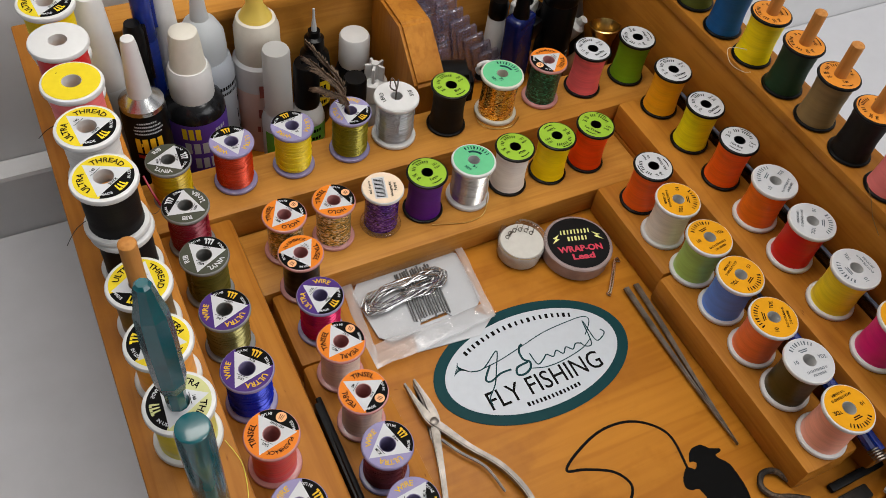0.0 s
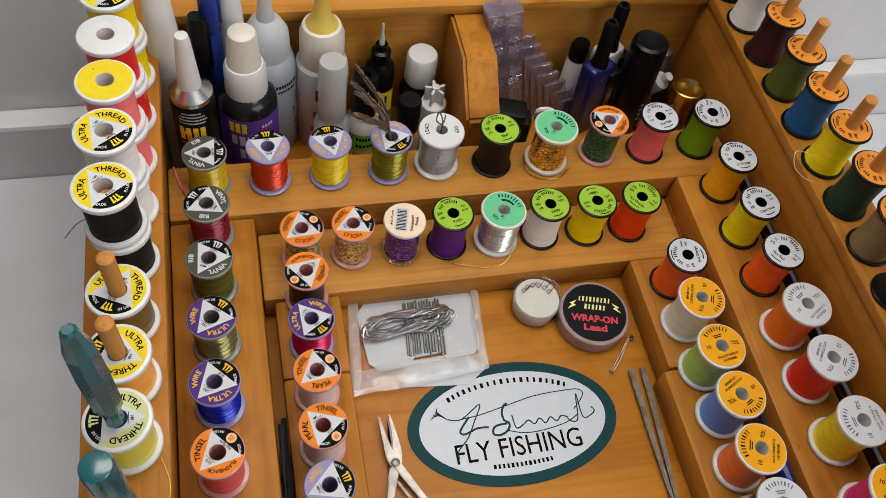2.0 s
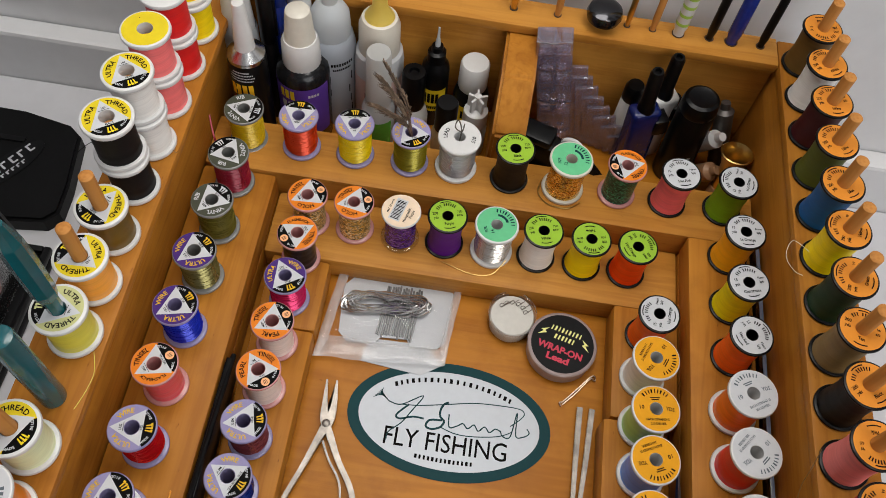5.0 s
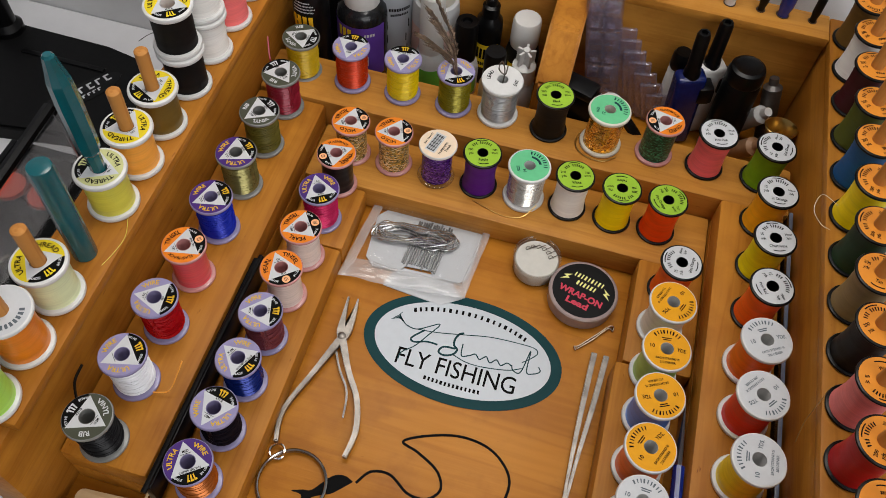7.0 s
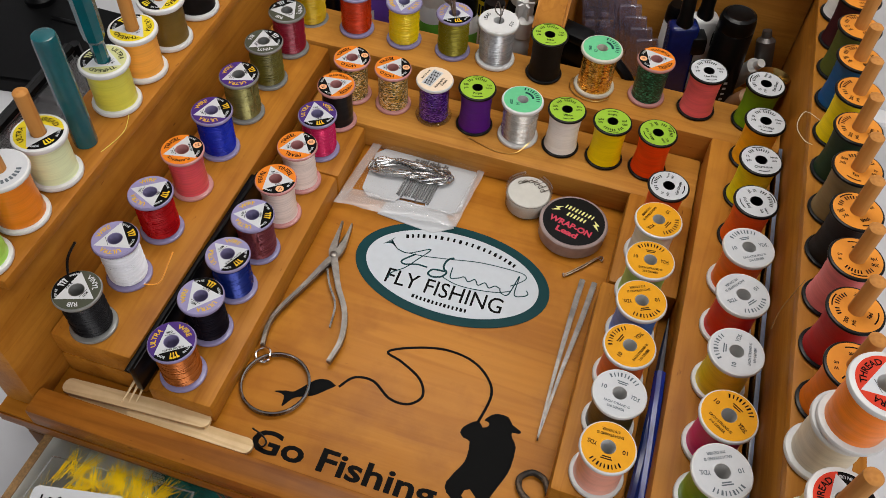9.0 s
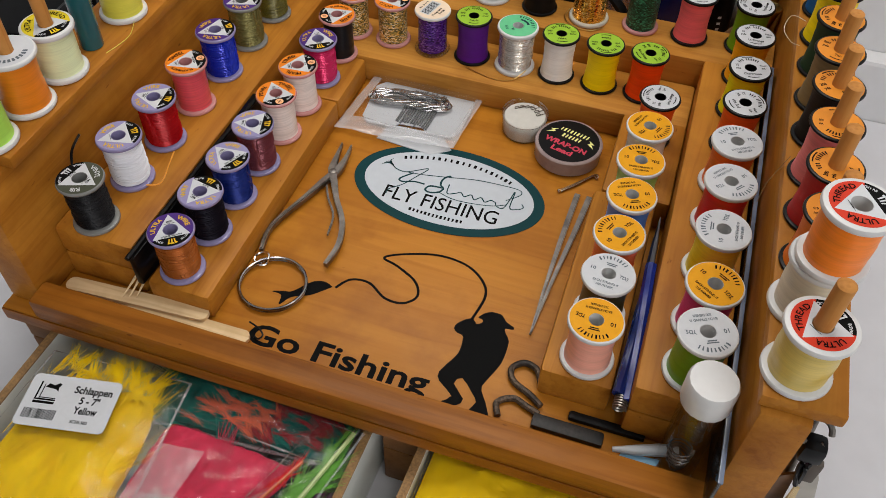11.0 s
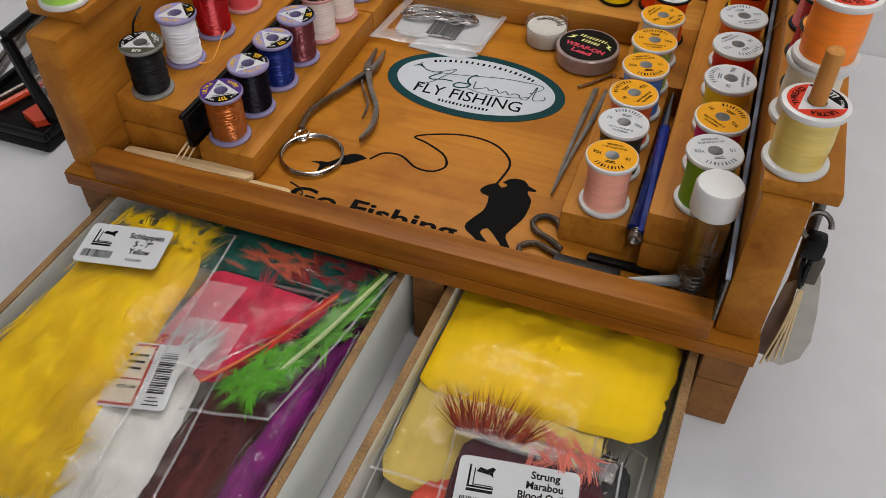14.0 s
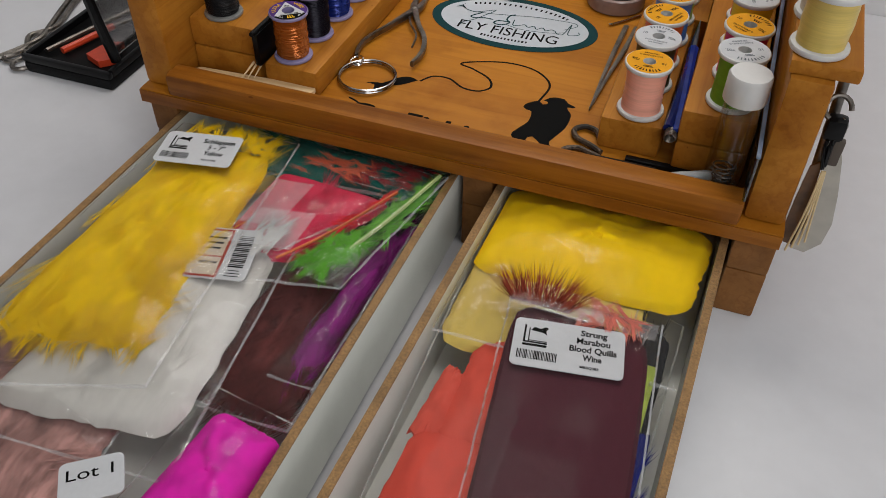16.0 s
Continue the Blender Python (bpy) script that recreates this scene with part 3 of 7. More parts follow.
W = {
    "gold": winding("gold_vinyl", (0.72, 0.48, 0.008), 0.3, 0.28, 0.7),
    "wine": winding("wine_vinyl", (0.32, 0.012, 0.035), 0.3, 0.3, 0.8),
    "olive": winding("olive_vinyl", (0.17, 0.14, 0.02), 0.4, 0.3, 0.8),
    "greenwire": winding("green_copper_wire", (0.30, 0.26, 0.085), 1.0, 0.25, 0.8),
    "bluewire": winding("blue_wire", (0.006, 0.025, 0.52), 0.5, 0.22, 0.5),
    "redpearl": winding("red_pearl_tinsel", (0.85, 0.10, 0.13), 0.1, 0.28, 1.2),
    "redwire": winding("red_wire", (0.55, 0.006, 0.010), 0.5, 0.22, 0.7),
    "whitewire": winding("white_wire", (0.88, 0.88, 0.92), 0.0, 0.35, 0.9),
    "blackvinyl": winding("black_vinyl", (0.012, 0.011, 0.012), 0.2, 0.3, 0.9),
    "blackflash": winding("black_tinsel", (0.015, 0.014, 0.016), 0.5, 0.3, 0.8),
    "winewire": winding("wine_wire", (0.72, 0.02, 0.14), 0.7, 0.22, 0.6),
    "pearl": winding("pearl_tinsel", (0.92, 0.80, 0.75), 0.05, 0.3, 1.4),
    "plumwire": winding("plum_wire", (0.26, 0.06, 0.075), 0.8, 0.3, 0.5),
    "gunwire": winding("gun_metal_blue_wire", (0.01, 0.03, 0.25), 0.8, 0.25, 0.5),
    "blackwire": winding("black_wire", (0.012, 0.010, 0.018), 0.6, 0.3, 0.5),
    "copperwire": winding("copper_brown_wire", (0.50, 0.135, 0.016), 0.9, 0.25, 0.6),
    "holo": winding("gold_holographic_tinsel", (0.85, 0.52, 0.10), 0.8, 0.28, 1.0, glitter=((0.03, 0.03, 0.02), (0.30, 0.24, 0.06), (0.95, 0.9, 0.7))),
    "holopurple": winding("purple_holographic_tinsel", (0.10, 0.02, 0.30), 0.6, 0.25, 0.9, glitter=((0.012, 0.004, 0.04), (0.06, 0.012, 0.22), (0.25, 0.12, 0.55))),
    "purple": winding("purple_thread", (0.085, 0.006, 0.21), 0.0, 0.5, 0.3),
    "silver": winding("silver_tinsel", (0.92, 0.86, 0.78), 1.3, 0.25, 1.2),
    "goldtinsel": winding("gold_tinsel", (0.95, 0.56, 0.07), 1.3, 0.18, 1.5, glitter=((0.12, 0.05, 0.01), (0.62, 0.33, 0.05), (0.98, 0.72, 0.28))),
    "white": winding("white_thread", (0.93, 0.91, 0.87), 0.0, 0.5, 0.3),
    "yellow": winding("yellow_thread", (1.0, 0.74, 0.003), 0.0, 0.45, 0.3),
    "fire": winding("fire_orange_thread", (1.0, 0.075, 0.004), 0.0, 0.45, 0.3),
    "orangered": winding("copper_red_wire", (0.70, 0.055, 0.006), 0.7, 0.28, 0.6),
    "yellowwire": winding("hot_yellow_wire", (0.95, 0.70, 0.005), 0.3, 0.3, 0.7),
    "olivewire": winding("olive_wire", (0.32, 0.26, 0.012), 0.8, 0.28, 0.6),
    "lead": winding("lead_wire", (0.80, 0.80, 0.81), 1.3, 0.28, 0.7),
    "black": winding("black_thread", (0.005, 0.005, 0.0055), 0.0, 0.5, 0.3),
    "greenflash": winding("green_tinsel", (0.006, 0.06, 0.035), 0.6, 0.28, 1.0, glitter=((0.002, 0.012, 0.008), (0.006, 0.09, 0.05), (0.05, 0.34, 0.20))),
    "pink": winding("hot_pink_floss", (0.95, 0.16, 0.18), 0.0, 0.45, 0.3),
    "green": winding("hot_green_floss", (0.17, 0.40, 0.012), 0.0, 0.45, 0.3),
    "ltorange": winding("light_orange_floss", (1.0, 0.46, 0.010), 0.0, 0.4, 0.3),
    "chartreuse": winding("chartreuse_floss", (0.92, 0.88, 0.008), 0.0, 0.4, 0.3),
    "hotred": winding("hot_red_floss", (1.0, 0.13, 0.008), 0.0, 0.4, 0.3),
    "orange": winding("orange_floss", (1.0, 0.19, 0.008), 0.0, 0.35, 0.3),
    "red": winding("red_floss", (0.78, 0.008, 0.010), 0.0, 0.35, 0.3),
    "yellowfloss": winding("yellow_floss", (1.0, 0.76, 0.02), 0.0, 0.35, 0.3),
    "magenta": winding("magenta_floss", (0.78, 0.012, 0.20), 0.0, 0.35, 0.3),
    "grass": winding("grass_green_floss", (0.15, 0.36, 0.01), 0.0, 0.35, 0.3),
    "cream": winding("cream_floss", (0.92, 0.88, 0.78), 0.0, 0.35, 0.3),
    "leaf": winding("leaf_green_floss", (0.42, 0.70, 0.16), 0.0, 0.35, 0.3),
    "sky": winding("sky_blue_floss", (0.10, 0.29, 0.90), 0.0, 0.35, 0.3),
    "coral": winding("coral_floss", (1.0, 0.20, 0.05), 0.0, 0.35, 0.3),
    "moss": winding("moss_floss", (0.045, 0.04, 0.008), 0.0, 0.35, 0.3),
    "shell": winding("shell_pink_floss", (1.0, 0.46, 0.34), 0.0, 0.3, 0.3),
    "camel": winding("camel_thread", (0.15, 0.08, 0.02), 0.0, 0.5, 0.3),
    "winethread": winding("wine_thread", (0.055, 0.008, 0.012), 0.0, 0.5, 0.3),
    "olivethread": winding("olive_thread", (0.09, 0.105, 0.015), 0.0, 0.5, 0.3),
    "bluethread": winding("blue_thread", (0.005, 0.085, 0.26), 0.0, 0.5, 0.3),
    "darkgreen": winding("dark_green_thread", (0.006, 0.035, 0.014), 0.0, 0.5, 0.3),
    "taupe": winding("taupe_thread", (0.24, 0.155, 0.06), 0.0, 0.5, 0.3),
    "rose": winding("rose_thread", (0.78, 0.2, 0.19), 0.0, 0.5, 0.3),
    "redthread": winding("red_thread", (0.42, 0.008, 0.012), 0.0, 0.5, 0.3),
    "rust": winding("rust_thread", (0.72, 0.16, 0.006), 0.0, 0.5, 0.3),
    "brown": winding("brown_olive_thread", (0.15, 0.09, 0.010), 0.0, 0.35, 0.3),
    "peach": winding("fluo_orange_thread", (1.0, 0.42, 0.06), 0.0, 0.35, 0.3),
    "limeolive": winding("lime_olive_thread", (0.72, 0.66, 0.08), 0.0, 0.3, 0.3),
    "palegreen": winding("pale_chartreuse_thread", (0.78, 0.84, 0.50), 0.0, 0.35, 0.3),
    "amberfloss": winding("amber_floss", (0.80, 0.22, 0.01), 0.0, 0.3, 0.3),
    "limegreen": winding("lime_green_thread", (0.42, 0.75, 0.10), 0.0, 0.4, 0.3),
    "fluored": winding("fluorescent_pink_thread", (1.0, 0.20, 0.20), 0.0, 0.4, 0.3),
    "goldthread": winding("old_gold_thread", (0.72, 0.53, 0.13), 0.0, 0.28, 0.3),
    "fluoorange": winding("fluorescent_orange_thread", (1.0, 0.24, 0.006), 0.0, 0.35, 0.3),
    "offwhite": winding("off_white_thread", (0.72, 0.64, 0.50), 0.0, 0.45, 0.3),
}

A = 16  # labels are turned with this much against the tray
LW = "row of wire and tinsel spools on the outer left ledge"
# outer left ledge, from the back corner to the front
for i, (wound, flange, style, words, small, turn, text) in enumerate((
        ("gold", SMOKE, RIB, ("VINYL", "RIB"), ("MED", "YELLOW"), -3, "clear grey spool of gold vinyl rib, olive label"),
        ("wine", SMOKE, RIB, ("VINYL", "RIB"), ("MED", "RED"), 140, "clear grey spool of wine red vinyl rib, olive label"),
        ("olive", SMOKE, RIB, ("VINYL", "RIB"), ("MED", "OLIVE"), 57, "clear grey spool of olive vinyl rib, olive label"),
        ("greenwire", SMOKE, WIRE_P, ("ULTRA", "WIRE"), ("LRG", "GREEN"), 49, "spool of greenish copper wire with purple label"),
        ("bluewire", LILAC, WIRE_P, ("ULTRA", "WIRE"), ("LRG", "BLUE"), 43, "spool of bright blue wire with purple label"),
        ("redpearl", ROSE, TINSEL, ("FLASHBACK", "TINSEL"), ("LRG", "RED PEARL"), 42, "rose spool of red pearl tinsel with orange label"),
        ("redwire", LILAC, WIRE_L, ("ULTRA", "WIRE"), ("LRG", "RED"), 7, "lilac spool of shiny red wire, lilac label"),
        ("whitewire", LILAC, WIRE_L, ("ULTRA", "WIRE"), ("", ""), 44, "lilac spool of white coated wire, lilac label"),
        ("blackvinyl", SMOKE, RIB, ("VINYL", "RIB"), ("MED", "BLACK"), 170, "clear grey spool of black vinyl rib, olive label"))):
    spool("wire_spool", "wire", -127 - 0.4 * i, 159.4 - 28.8 * i, 31.8, W[wound], flange, triangle_spool_label(style, words, small), turn - 270, text, LW, full=wound in ("whitewire", "blackvinyl", "redwire"))
LI = "row of wire and tinsel spools on the inner left ledge"
for i, (wound, flange, style, words, small, turn, text) in enumerate((
        ("blackflash", ROSE, TINSEL, ("FLASHBACK", "TINSEL"), ("LRG", "BLACK"), -142, "rose spool of black tinsel with orange label"),
        ("winewire", LILAC, WIRE_P, ("ULTRA", "WIRE"), ("LRG", "WINE"), -57, "lilac spool of wine red wire, purple label"),
        ("pearl", ROSE, TINSEL, ("PEARL", "TINSEL"), ("MED", "FLAT"), 36, "clear spool of pearl tinsel with orange label"),
        ("pearl", ROSE, TINSEL, ("PEARL", "TINSEL"), ("SM", "FLAT"), -50, "clear spool of pearl tinsel with orange label"),
        ("plumwire", LILAC, WIRE_L, ("ULTRA", "WIRE"), ("X-SM", "WINE"), 16, "lilac spool of dark plum wire, lilac label"),
        ("gunwire", LILAC, WIRE_L, ("ULTRA", "WIRE"), ("X-SM", "GUN METAL BLUE"), -24, "lilac spool of dark blue metallic wire, lilac label"),
        ("blackwire", LILAC, WIRE_L, ("ULTRA", "WIRE"), ("MED", "BLACK"), 79, "lilac spool of black wire, lilac label"),
        ("copperwire", LILAC, WIRE_P, ("ULTRA", "WIRE"), ("MED", "COPPER BROWN"), -53, "lilac spool of copper brown wire, purple label"))):
    spool("wire_spool", "wire", -86.8 - 0.45 * i, 100.5 - 24.7 * i, 15.4, W[wound], flange, triangle_spool_label(style, words, small), turn - 270, text, LI)

# lower back ledge
LB = "row of spools on the lower back ledge"
for x, small, turn in ((-86.4, ("MED", "GOLD"), 34), (-62.3, ("LRG", "GOLD"), 20)):
    spool("tinsel_spool", "wire", x, 122.8, 16.7, W["holo"], ROSE, triangle_spool_label(TINSEL, ("HOLO", "TINSEL"), small), turn - 270, "rose spool of gold holographic tinsel, orange label", LB)


def barcode_label(t):
    for i in range(14):
        bar(t, -5.6 + 0.85 * i, 1.6, 0.35 if i % 3 else 0.6, 4.6, 0.12, 0)
    letters(t, "Holographic", 1.9, -1.4, -3.6, 0.12)
    letters(t, "Purple", 2.0, 0, -5.8, 0.12)
    letters(t, "Med. 20 yards", 1.5, 0.6, 6.2, 0.12)


HOLO = bpy.data.meshes.new("label")
b = lathe([(0, 0), (9.8, 0)], 40)
b.to_mesh(HOLO)
b.free()
HOLO.materials.append(ink("pale_peach", (0.78, 0.62, 0.46)))
HOLO.materials.append(PAPER)
b = bmesh.new()
bar(b, 0, 1.6, 13.4, 6.0, 0.06, 0, 1)
barcode_label(b)
HT = bpy.data.meshes.new("lettering")
b.to_mesh(HT)
b.free()
HT.materials.append(INK)
HT.materials.append(PAPER)
spool("tinsel_spool", "wire", -37.7, 121.8, 16.7, W["holopurple"], CLEAR, (HOLO, HT), 60 + A, "clear spool of purple holographic tinsel with barcode label", LB, top_mat=WHITE)
TH = ("200", "72D", "8/0W")
spool("thread_spool", "floss", -13.8, 122.8, 16.7, W["purple"], BLACK, floss_label(LIME, TH, "Purple"), A, "black spool of purple thread with lime label", LB)
spool("tinsel_spool", "strand", 11.7, 122.2, 16.7, W["silver"], WHITE, tinsel_label("14"), 35 + A, "white spool of silver tinsel with mint label", LB)
spool("thread_spool", "floss", 35.9, 123, 16.7, W["white"], BLACK, floss_label(LIME, TH, "White"), A, "black spool of white thread with lime label", LB)
spool("thread_spool", "floss", 60.6, 122.4, 16.7, W["yellow"], BLACK, floss_label(LIME, TH, "Yellow"), 175 + A, "black spool of yellow thread with lime label", LB)
spool("thread_spool", "floss", 84.7, 122.2, 16.7, W["fire"], BLACK, floss_label(LIME, TH, "Fire Orange"), -70 + A, "black spool of fire orange thread with lime label", LB)

# upper back ledge
UB = "row of spools on the upper back ledge"
for x, y, wound, style, words, small, turn, flange, text in (
        (-98, 159, "orangered", WIRE_L, ("ULTRA", "WIRE"), ("MED", "RED"), 92, LILAC, "lilac spool of copper red wire, lilac label"),
        (-68.7, 159.3, "yellowwire", WIRE_L, ("ULTRA", "WIRE"), ("BR", "HOT YELLOW"), 98, LILAC, "lilac spool of hot yellow wire, lilac label"),
        (-39.1, 159.5, "olivewire", WIRE_L, ("ULTRA", "WIRE"), ("BR", "OLIVE"), -59, LILAC, "lilac spool of olive wire with a feather stuck in it"),
        (74.1, 160, "greenflash", TINSEL, ("FLASHBACK", "TINSEL"), ("LRG", "GREEN"), -162, ROSE, "rose spool of dark green tinsel, orange label")):
    spool("wire_spool", "wire", x, y, 33.6, W[wound], flange, triangle_spool_label(style, words, small), turn - 270, text, UB)


def lead_label(t):
    arc_letters(t, "LEAD", 2.8, 7.4, 155, 0.12)
    arc_letters(t, ".015", 2.8, 7.4, -20, 0.12)


spool("lead_spool", "strand", -14, 161, 33.6, W["lead"], WHITE, disc_spool_label(("lead",), WHITE, 3.1, 10.8, lead_label, [INK]), A, "white spool of silvery lead wire", UB, full=True)
spool("thread_spool", "floss", 15.4, 159.1, 33.6, W["black"], BLACK, floss_label(LIME, TH, "Black"), A, "black spool of black thread with lime label", UB)
spool("tinsel_spool", "strand", 44.7, 158.1, 33.6, W["goldtinsel"], IVORY, tinsel_label("12"), 20 + A, "ivory spool of loose gold tinsel with mint label", UB)
FL = ("15", "Neon", "2ply")
spool("floss_spool", "floss", 101.9, 159.6, 33.6, W["pink"], BLACK, floss_label(PAPER, FL, "Hot Pink"), A, "black spool of hot pink floss, white label", UB)
spool("floss_spool", "floss", 131.8, 159.8, 33.6, W["green"], BLACK, floss_label(PAPER, FL, "Hot Green"), 65 + A, "black spool of hot green floss, white label", UB)

# outer right ledge
RO = "row of floss spools on the outer right ledge"
for y, wound, shade, turn in ((128.8, "ltorange", "Lt Orange", -10), (100.1, "chartreuse", "Chartreuse", 0), (72.2, "hotred", "Hot Red", -75)):
    spool("floss_spool", "floss", 133.4, y, 35.1, W[wound], BLACK, floss_label(PAPER, FL, shade), turn + A, "black spool of neon floss, white label", RO)
for y, wound, paper, inkm, den, turn in ((43.5, "orange", PAPER, GREY_INK, "300", 15), (16.6, "red", PAPER, GREY_INK, "300", 215), (-12.6, "yellowfloss", PAPER, GREY_INK, "300", 75), (-42.5, "magenta", AMBER, INK, "210", -50), (-66, "grass", PAPER, GREY_INK, "300", 190)):
    spool("floss_spool", "strand", 132.6, y, 35.1, W[wound], WHITE, strand_label(paper, inkm, den), turn + A, "white spool of four-strand floss with %s label" % ("amber" if paper is AMBER else "white"), RO)
# inner right ledge
RI = "row of floss spools on the inner right ledge"
spool("floss_spool", "floss", 95.3, 84.8, 18.4, W["hotred"], BLACK, floss_label(PAPER, FL, "Hot Orange"), 70 + A, "black spool of hot orange floss, white label", RI)
for y, wound, paper, inkm, den, turn in ((61.5, "cream", AMBER, INK, "210", 230), (36, "leaf", AMBER, INK, "210", -8), (12.2, "sky", AMBER, INK, "210", 190), (-12.6, "coral", AMBER, INK, "210", 50), (-36.5, "moss", PAPER, GREY_INK, "300", -20), (-61.3, "shell", AMBER, INK, "210", 165)):
    spool("floss_spool", "strand", 94 if y > 0 else 93, y, 18.2, W[wound], WHITE, strand_label(paper, inkm, den), turn + A, "white spool of four-strand floss with %s label" % ("amber" if paper is AMBER else "white"), RI)


# ---- pegs and the spools on them ----
def peg(x, y, height, mat=PEG, radius=3.0, lean=0.0):
    b = lathe([(0, -6), (radius, -6), (radius, height - 0.8), (radius - 0.6, height - 0.2), (radius - 1.2, height), (0, height)], 20)
    ob = part("peg", b, mat, station, "", True)
    ob.matrix_basis = pose(x * MM, y * MM, 80.2 * MM, lean, 0, 0)
    return ob


RP = "row of thread spools on the right peg shelf"
for i, (wound, shade) in enumerate((("camel", "Camel"), ("white", "White"), ("winethread", "Wine"), ("olivethread", "Olive"), ("bluethread", "Blue"), ("yellow", "Yellow"), ("darkgreen", "Green"), ("taupe", "Tan"), ("black", "Black"), ("rose", "Pink"), ("redthread", "Red"), ("rust", "Rust"))):
    y = 229 - 24.3 * i
    peg(160.2, y, 45)
    spool("thread_spool", "floss", 160.2, y, 80.2, W[wound], BLACK, floss_label(MELON, ("200", "W", "6/0"), shade), random.Random(i).choice((0, 20, -30, 170, 60)) + A, "black spool of thread on a peg, orange label", RP)
peg(158.6, -62, 45)
peg(158.4, -87.5, 46)
spool("thread_spool", "big", 158.6, -59, 80.2, W["offwhite"], WHITE, None, 0, "large white spool of off-white thread under another", RP)
spool("thread_spool", "big", 159.6, -60, 106.3, W["fluoorange"], WHITE, triangle_spool_label(THREAD_RED, ("ULTRA", "THREAD"), ("", "")), 120, "large white spool of fluorescent orange thread, red label", RP)
spool("thread_spool", "big", 158.4, -87.5, 80.2, W["goldthread"], WHITE, triangle_spool_label(THREAD_RED, ("ULTRA", "THREAD"), ("", "")), 140, "large white spool of old gold thread, red label", RP)

LP = "thread spools on the left peg shelf"
for y, lower, upper, style in ((188, "yellow", "yellow", THREAD), (163.5, "red", "red", None), (139.2, "fluored", "fluored", "plain"), (114.6, "white", "white", THREAD), (89.6, "black", "black", THREAD)):
    peg(-156, y, 44)
    spool("thread_spool", "thread", -155.4, y - 0.5, 80.2, W[lower], WHITE, None, 0, "white spool of thread under a second one", LP)
    lab = None
    if style == "plain":
        lab = disc_spool_label(("yellowdisc",), YELLOW, 3.5, 10.0, lambda t: bar(t, 0, 7, 0.5, 0.4, 0.12), [INK])
    elif style:
        lab = triangle_spool_label(style, ("ULTRA", "THREAD"), ("140", upper.upper()))
    spool("thread_spool", "thread", -156.2, y + 0.4, 104.5, W[upper], WHITE, lab, 20 + A, "white spool of %s thread stacked on another" % {"fluored": "fluorescent pink"}.get(upper, upper), LP)
for y, wound, style, turn, text in ((62.7, "brown", THREAD, -117, "white spool of olive brown thread, yellow label"), (38.3, "peach", THREAD, 153, "white spool of fluorescent orange thread, yellow label"), (14.6, "limeolive", THREAD_PALE, 177, "white spool of shiny lime olive thread, faded label"), (-33, "palegreen", THREAD, -26, "white spool of pale chartreuse thread, yellow label")):
    spool("thread_spool", "thread", -156, y, 80.2, W[wound], WHITE, triangle_spool_label(style, ("ULTRA", "THREAD"), ("140", "OLIVE" if y > 50 else "")), turn - 270, text, LP)
    if abs(y - 14.6) > 1:
        peg(-156, y, 46)
spool("thread_spool", "strand", -156, -57.2, 80.2, W["amberfloss"], WHITE, disc_spool_label(("plus",), PAPER, 3.1, 10.6, lambda t: (letters(t, "100", 3, 0, 6.5, 0.12), [arc_bar(t, 7.6, 2, a, a + 8, 0.12) for a in range(200, 330, 13)]), [GREY_INK]), 60, "white spool of amber floss, white label", LP)
peg(-156, -57.2, 44)
spool("thread_spool", "thread", -156, -81.5, 80.2, W["limegreen"], WHITE, None, 0, "white spool of lime green thread", LP)


# ---- flat drawing helpers ----
def ribbon(bm, points, width, z, slot=0, taper=None):
    ps = [Vector((p[0], p[1], 0)) for p in points]
    rows = []
    for i, p in enumerate(ps):
        d = (ps[min(i + 1, len(ps) - 1)] - ps[max(i - 1, 0)]).normalized()
        s = Vector((-d.y, d.x, 0)) * width / 2 * (taper[i] if taper else 1)
        rows.append([bm.verts.new(Vector((q.x, q.y, z)) * MM) for q in (p - s, p + s)])
    for a, c in zip(rows, rows[1:]):
        bm.faces.new((a[0], a[1], c[1], c[0])).material_index = slot


def flat(bm, outline, z, slot=0):
    f = bm.faces.new([bm.verts.new(Vector((x, y, z)) * MM) for x, y in outline])
    f.material_index = slot
    if f.normal.z < 0:
        f.normal_flip()
    bmesh.ops.triangulate(bm, faces=[f])


def turned(points, x, y, deg):
    c, s = math.cos(radians(deg)), math.sin(radians(deg))
    return [(x + c * a - s * b, y + s * a + c * b) for a, b in points]


# ---- oval sticker ----
sticker = thing("oval_sticker", 2.6, 30.5, 0.1, "white oval sticker with teal rim, stuck on the tray floor", "sticker")
oval = lambda a, b, n=72: [(a * math.cos(2 * math.pi * k / n), b * math.sin(2 * math.pi * k / n)) for k in range(n)]
part("rim", prism(oval(51.2, 30.4), 0, 0.25), TEAL_PRINT, sticker)
part("face", prism(oval(45.6, 25.3), 0.26, 0.4), plain("cool_white_vinyl", (0.50, 0.53, 0.57), 0.4, grain=0.02), sticker)


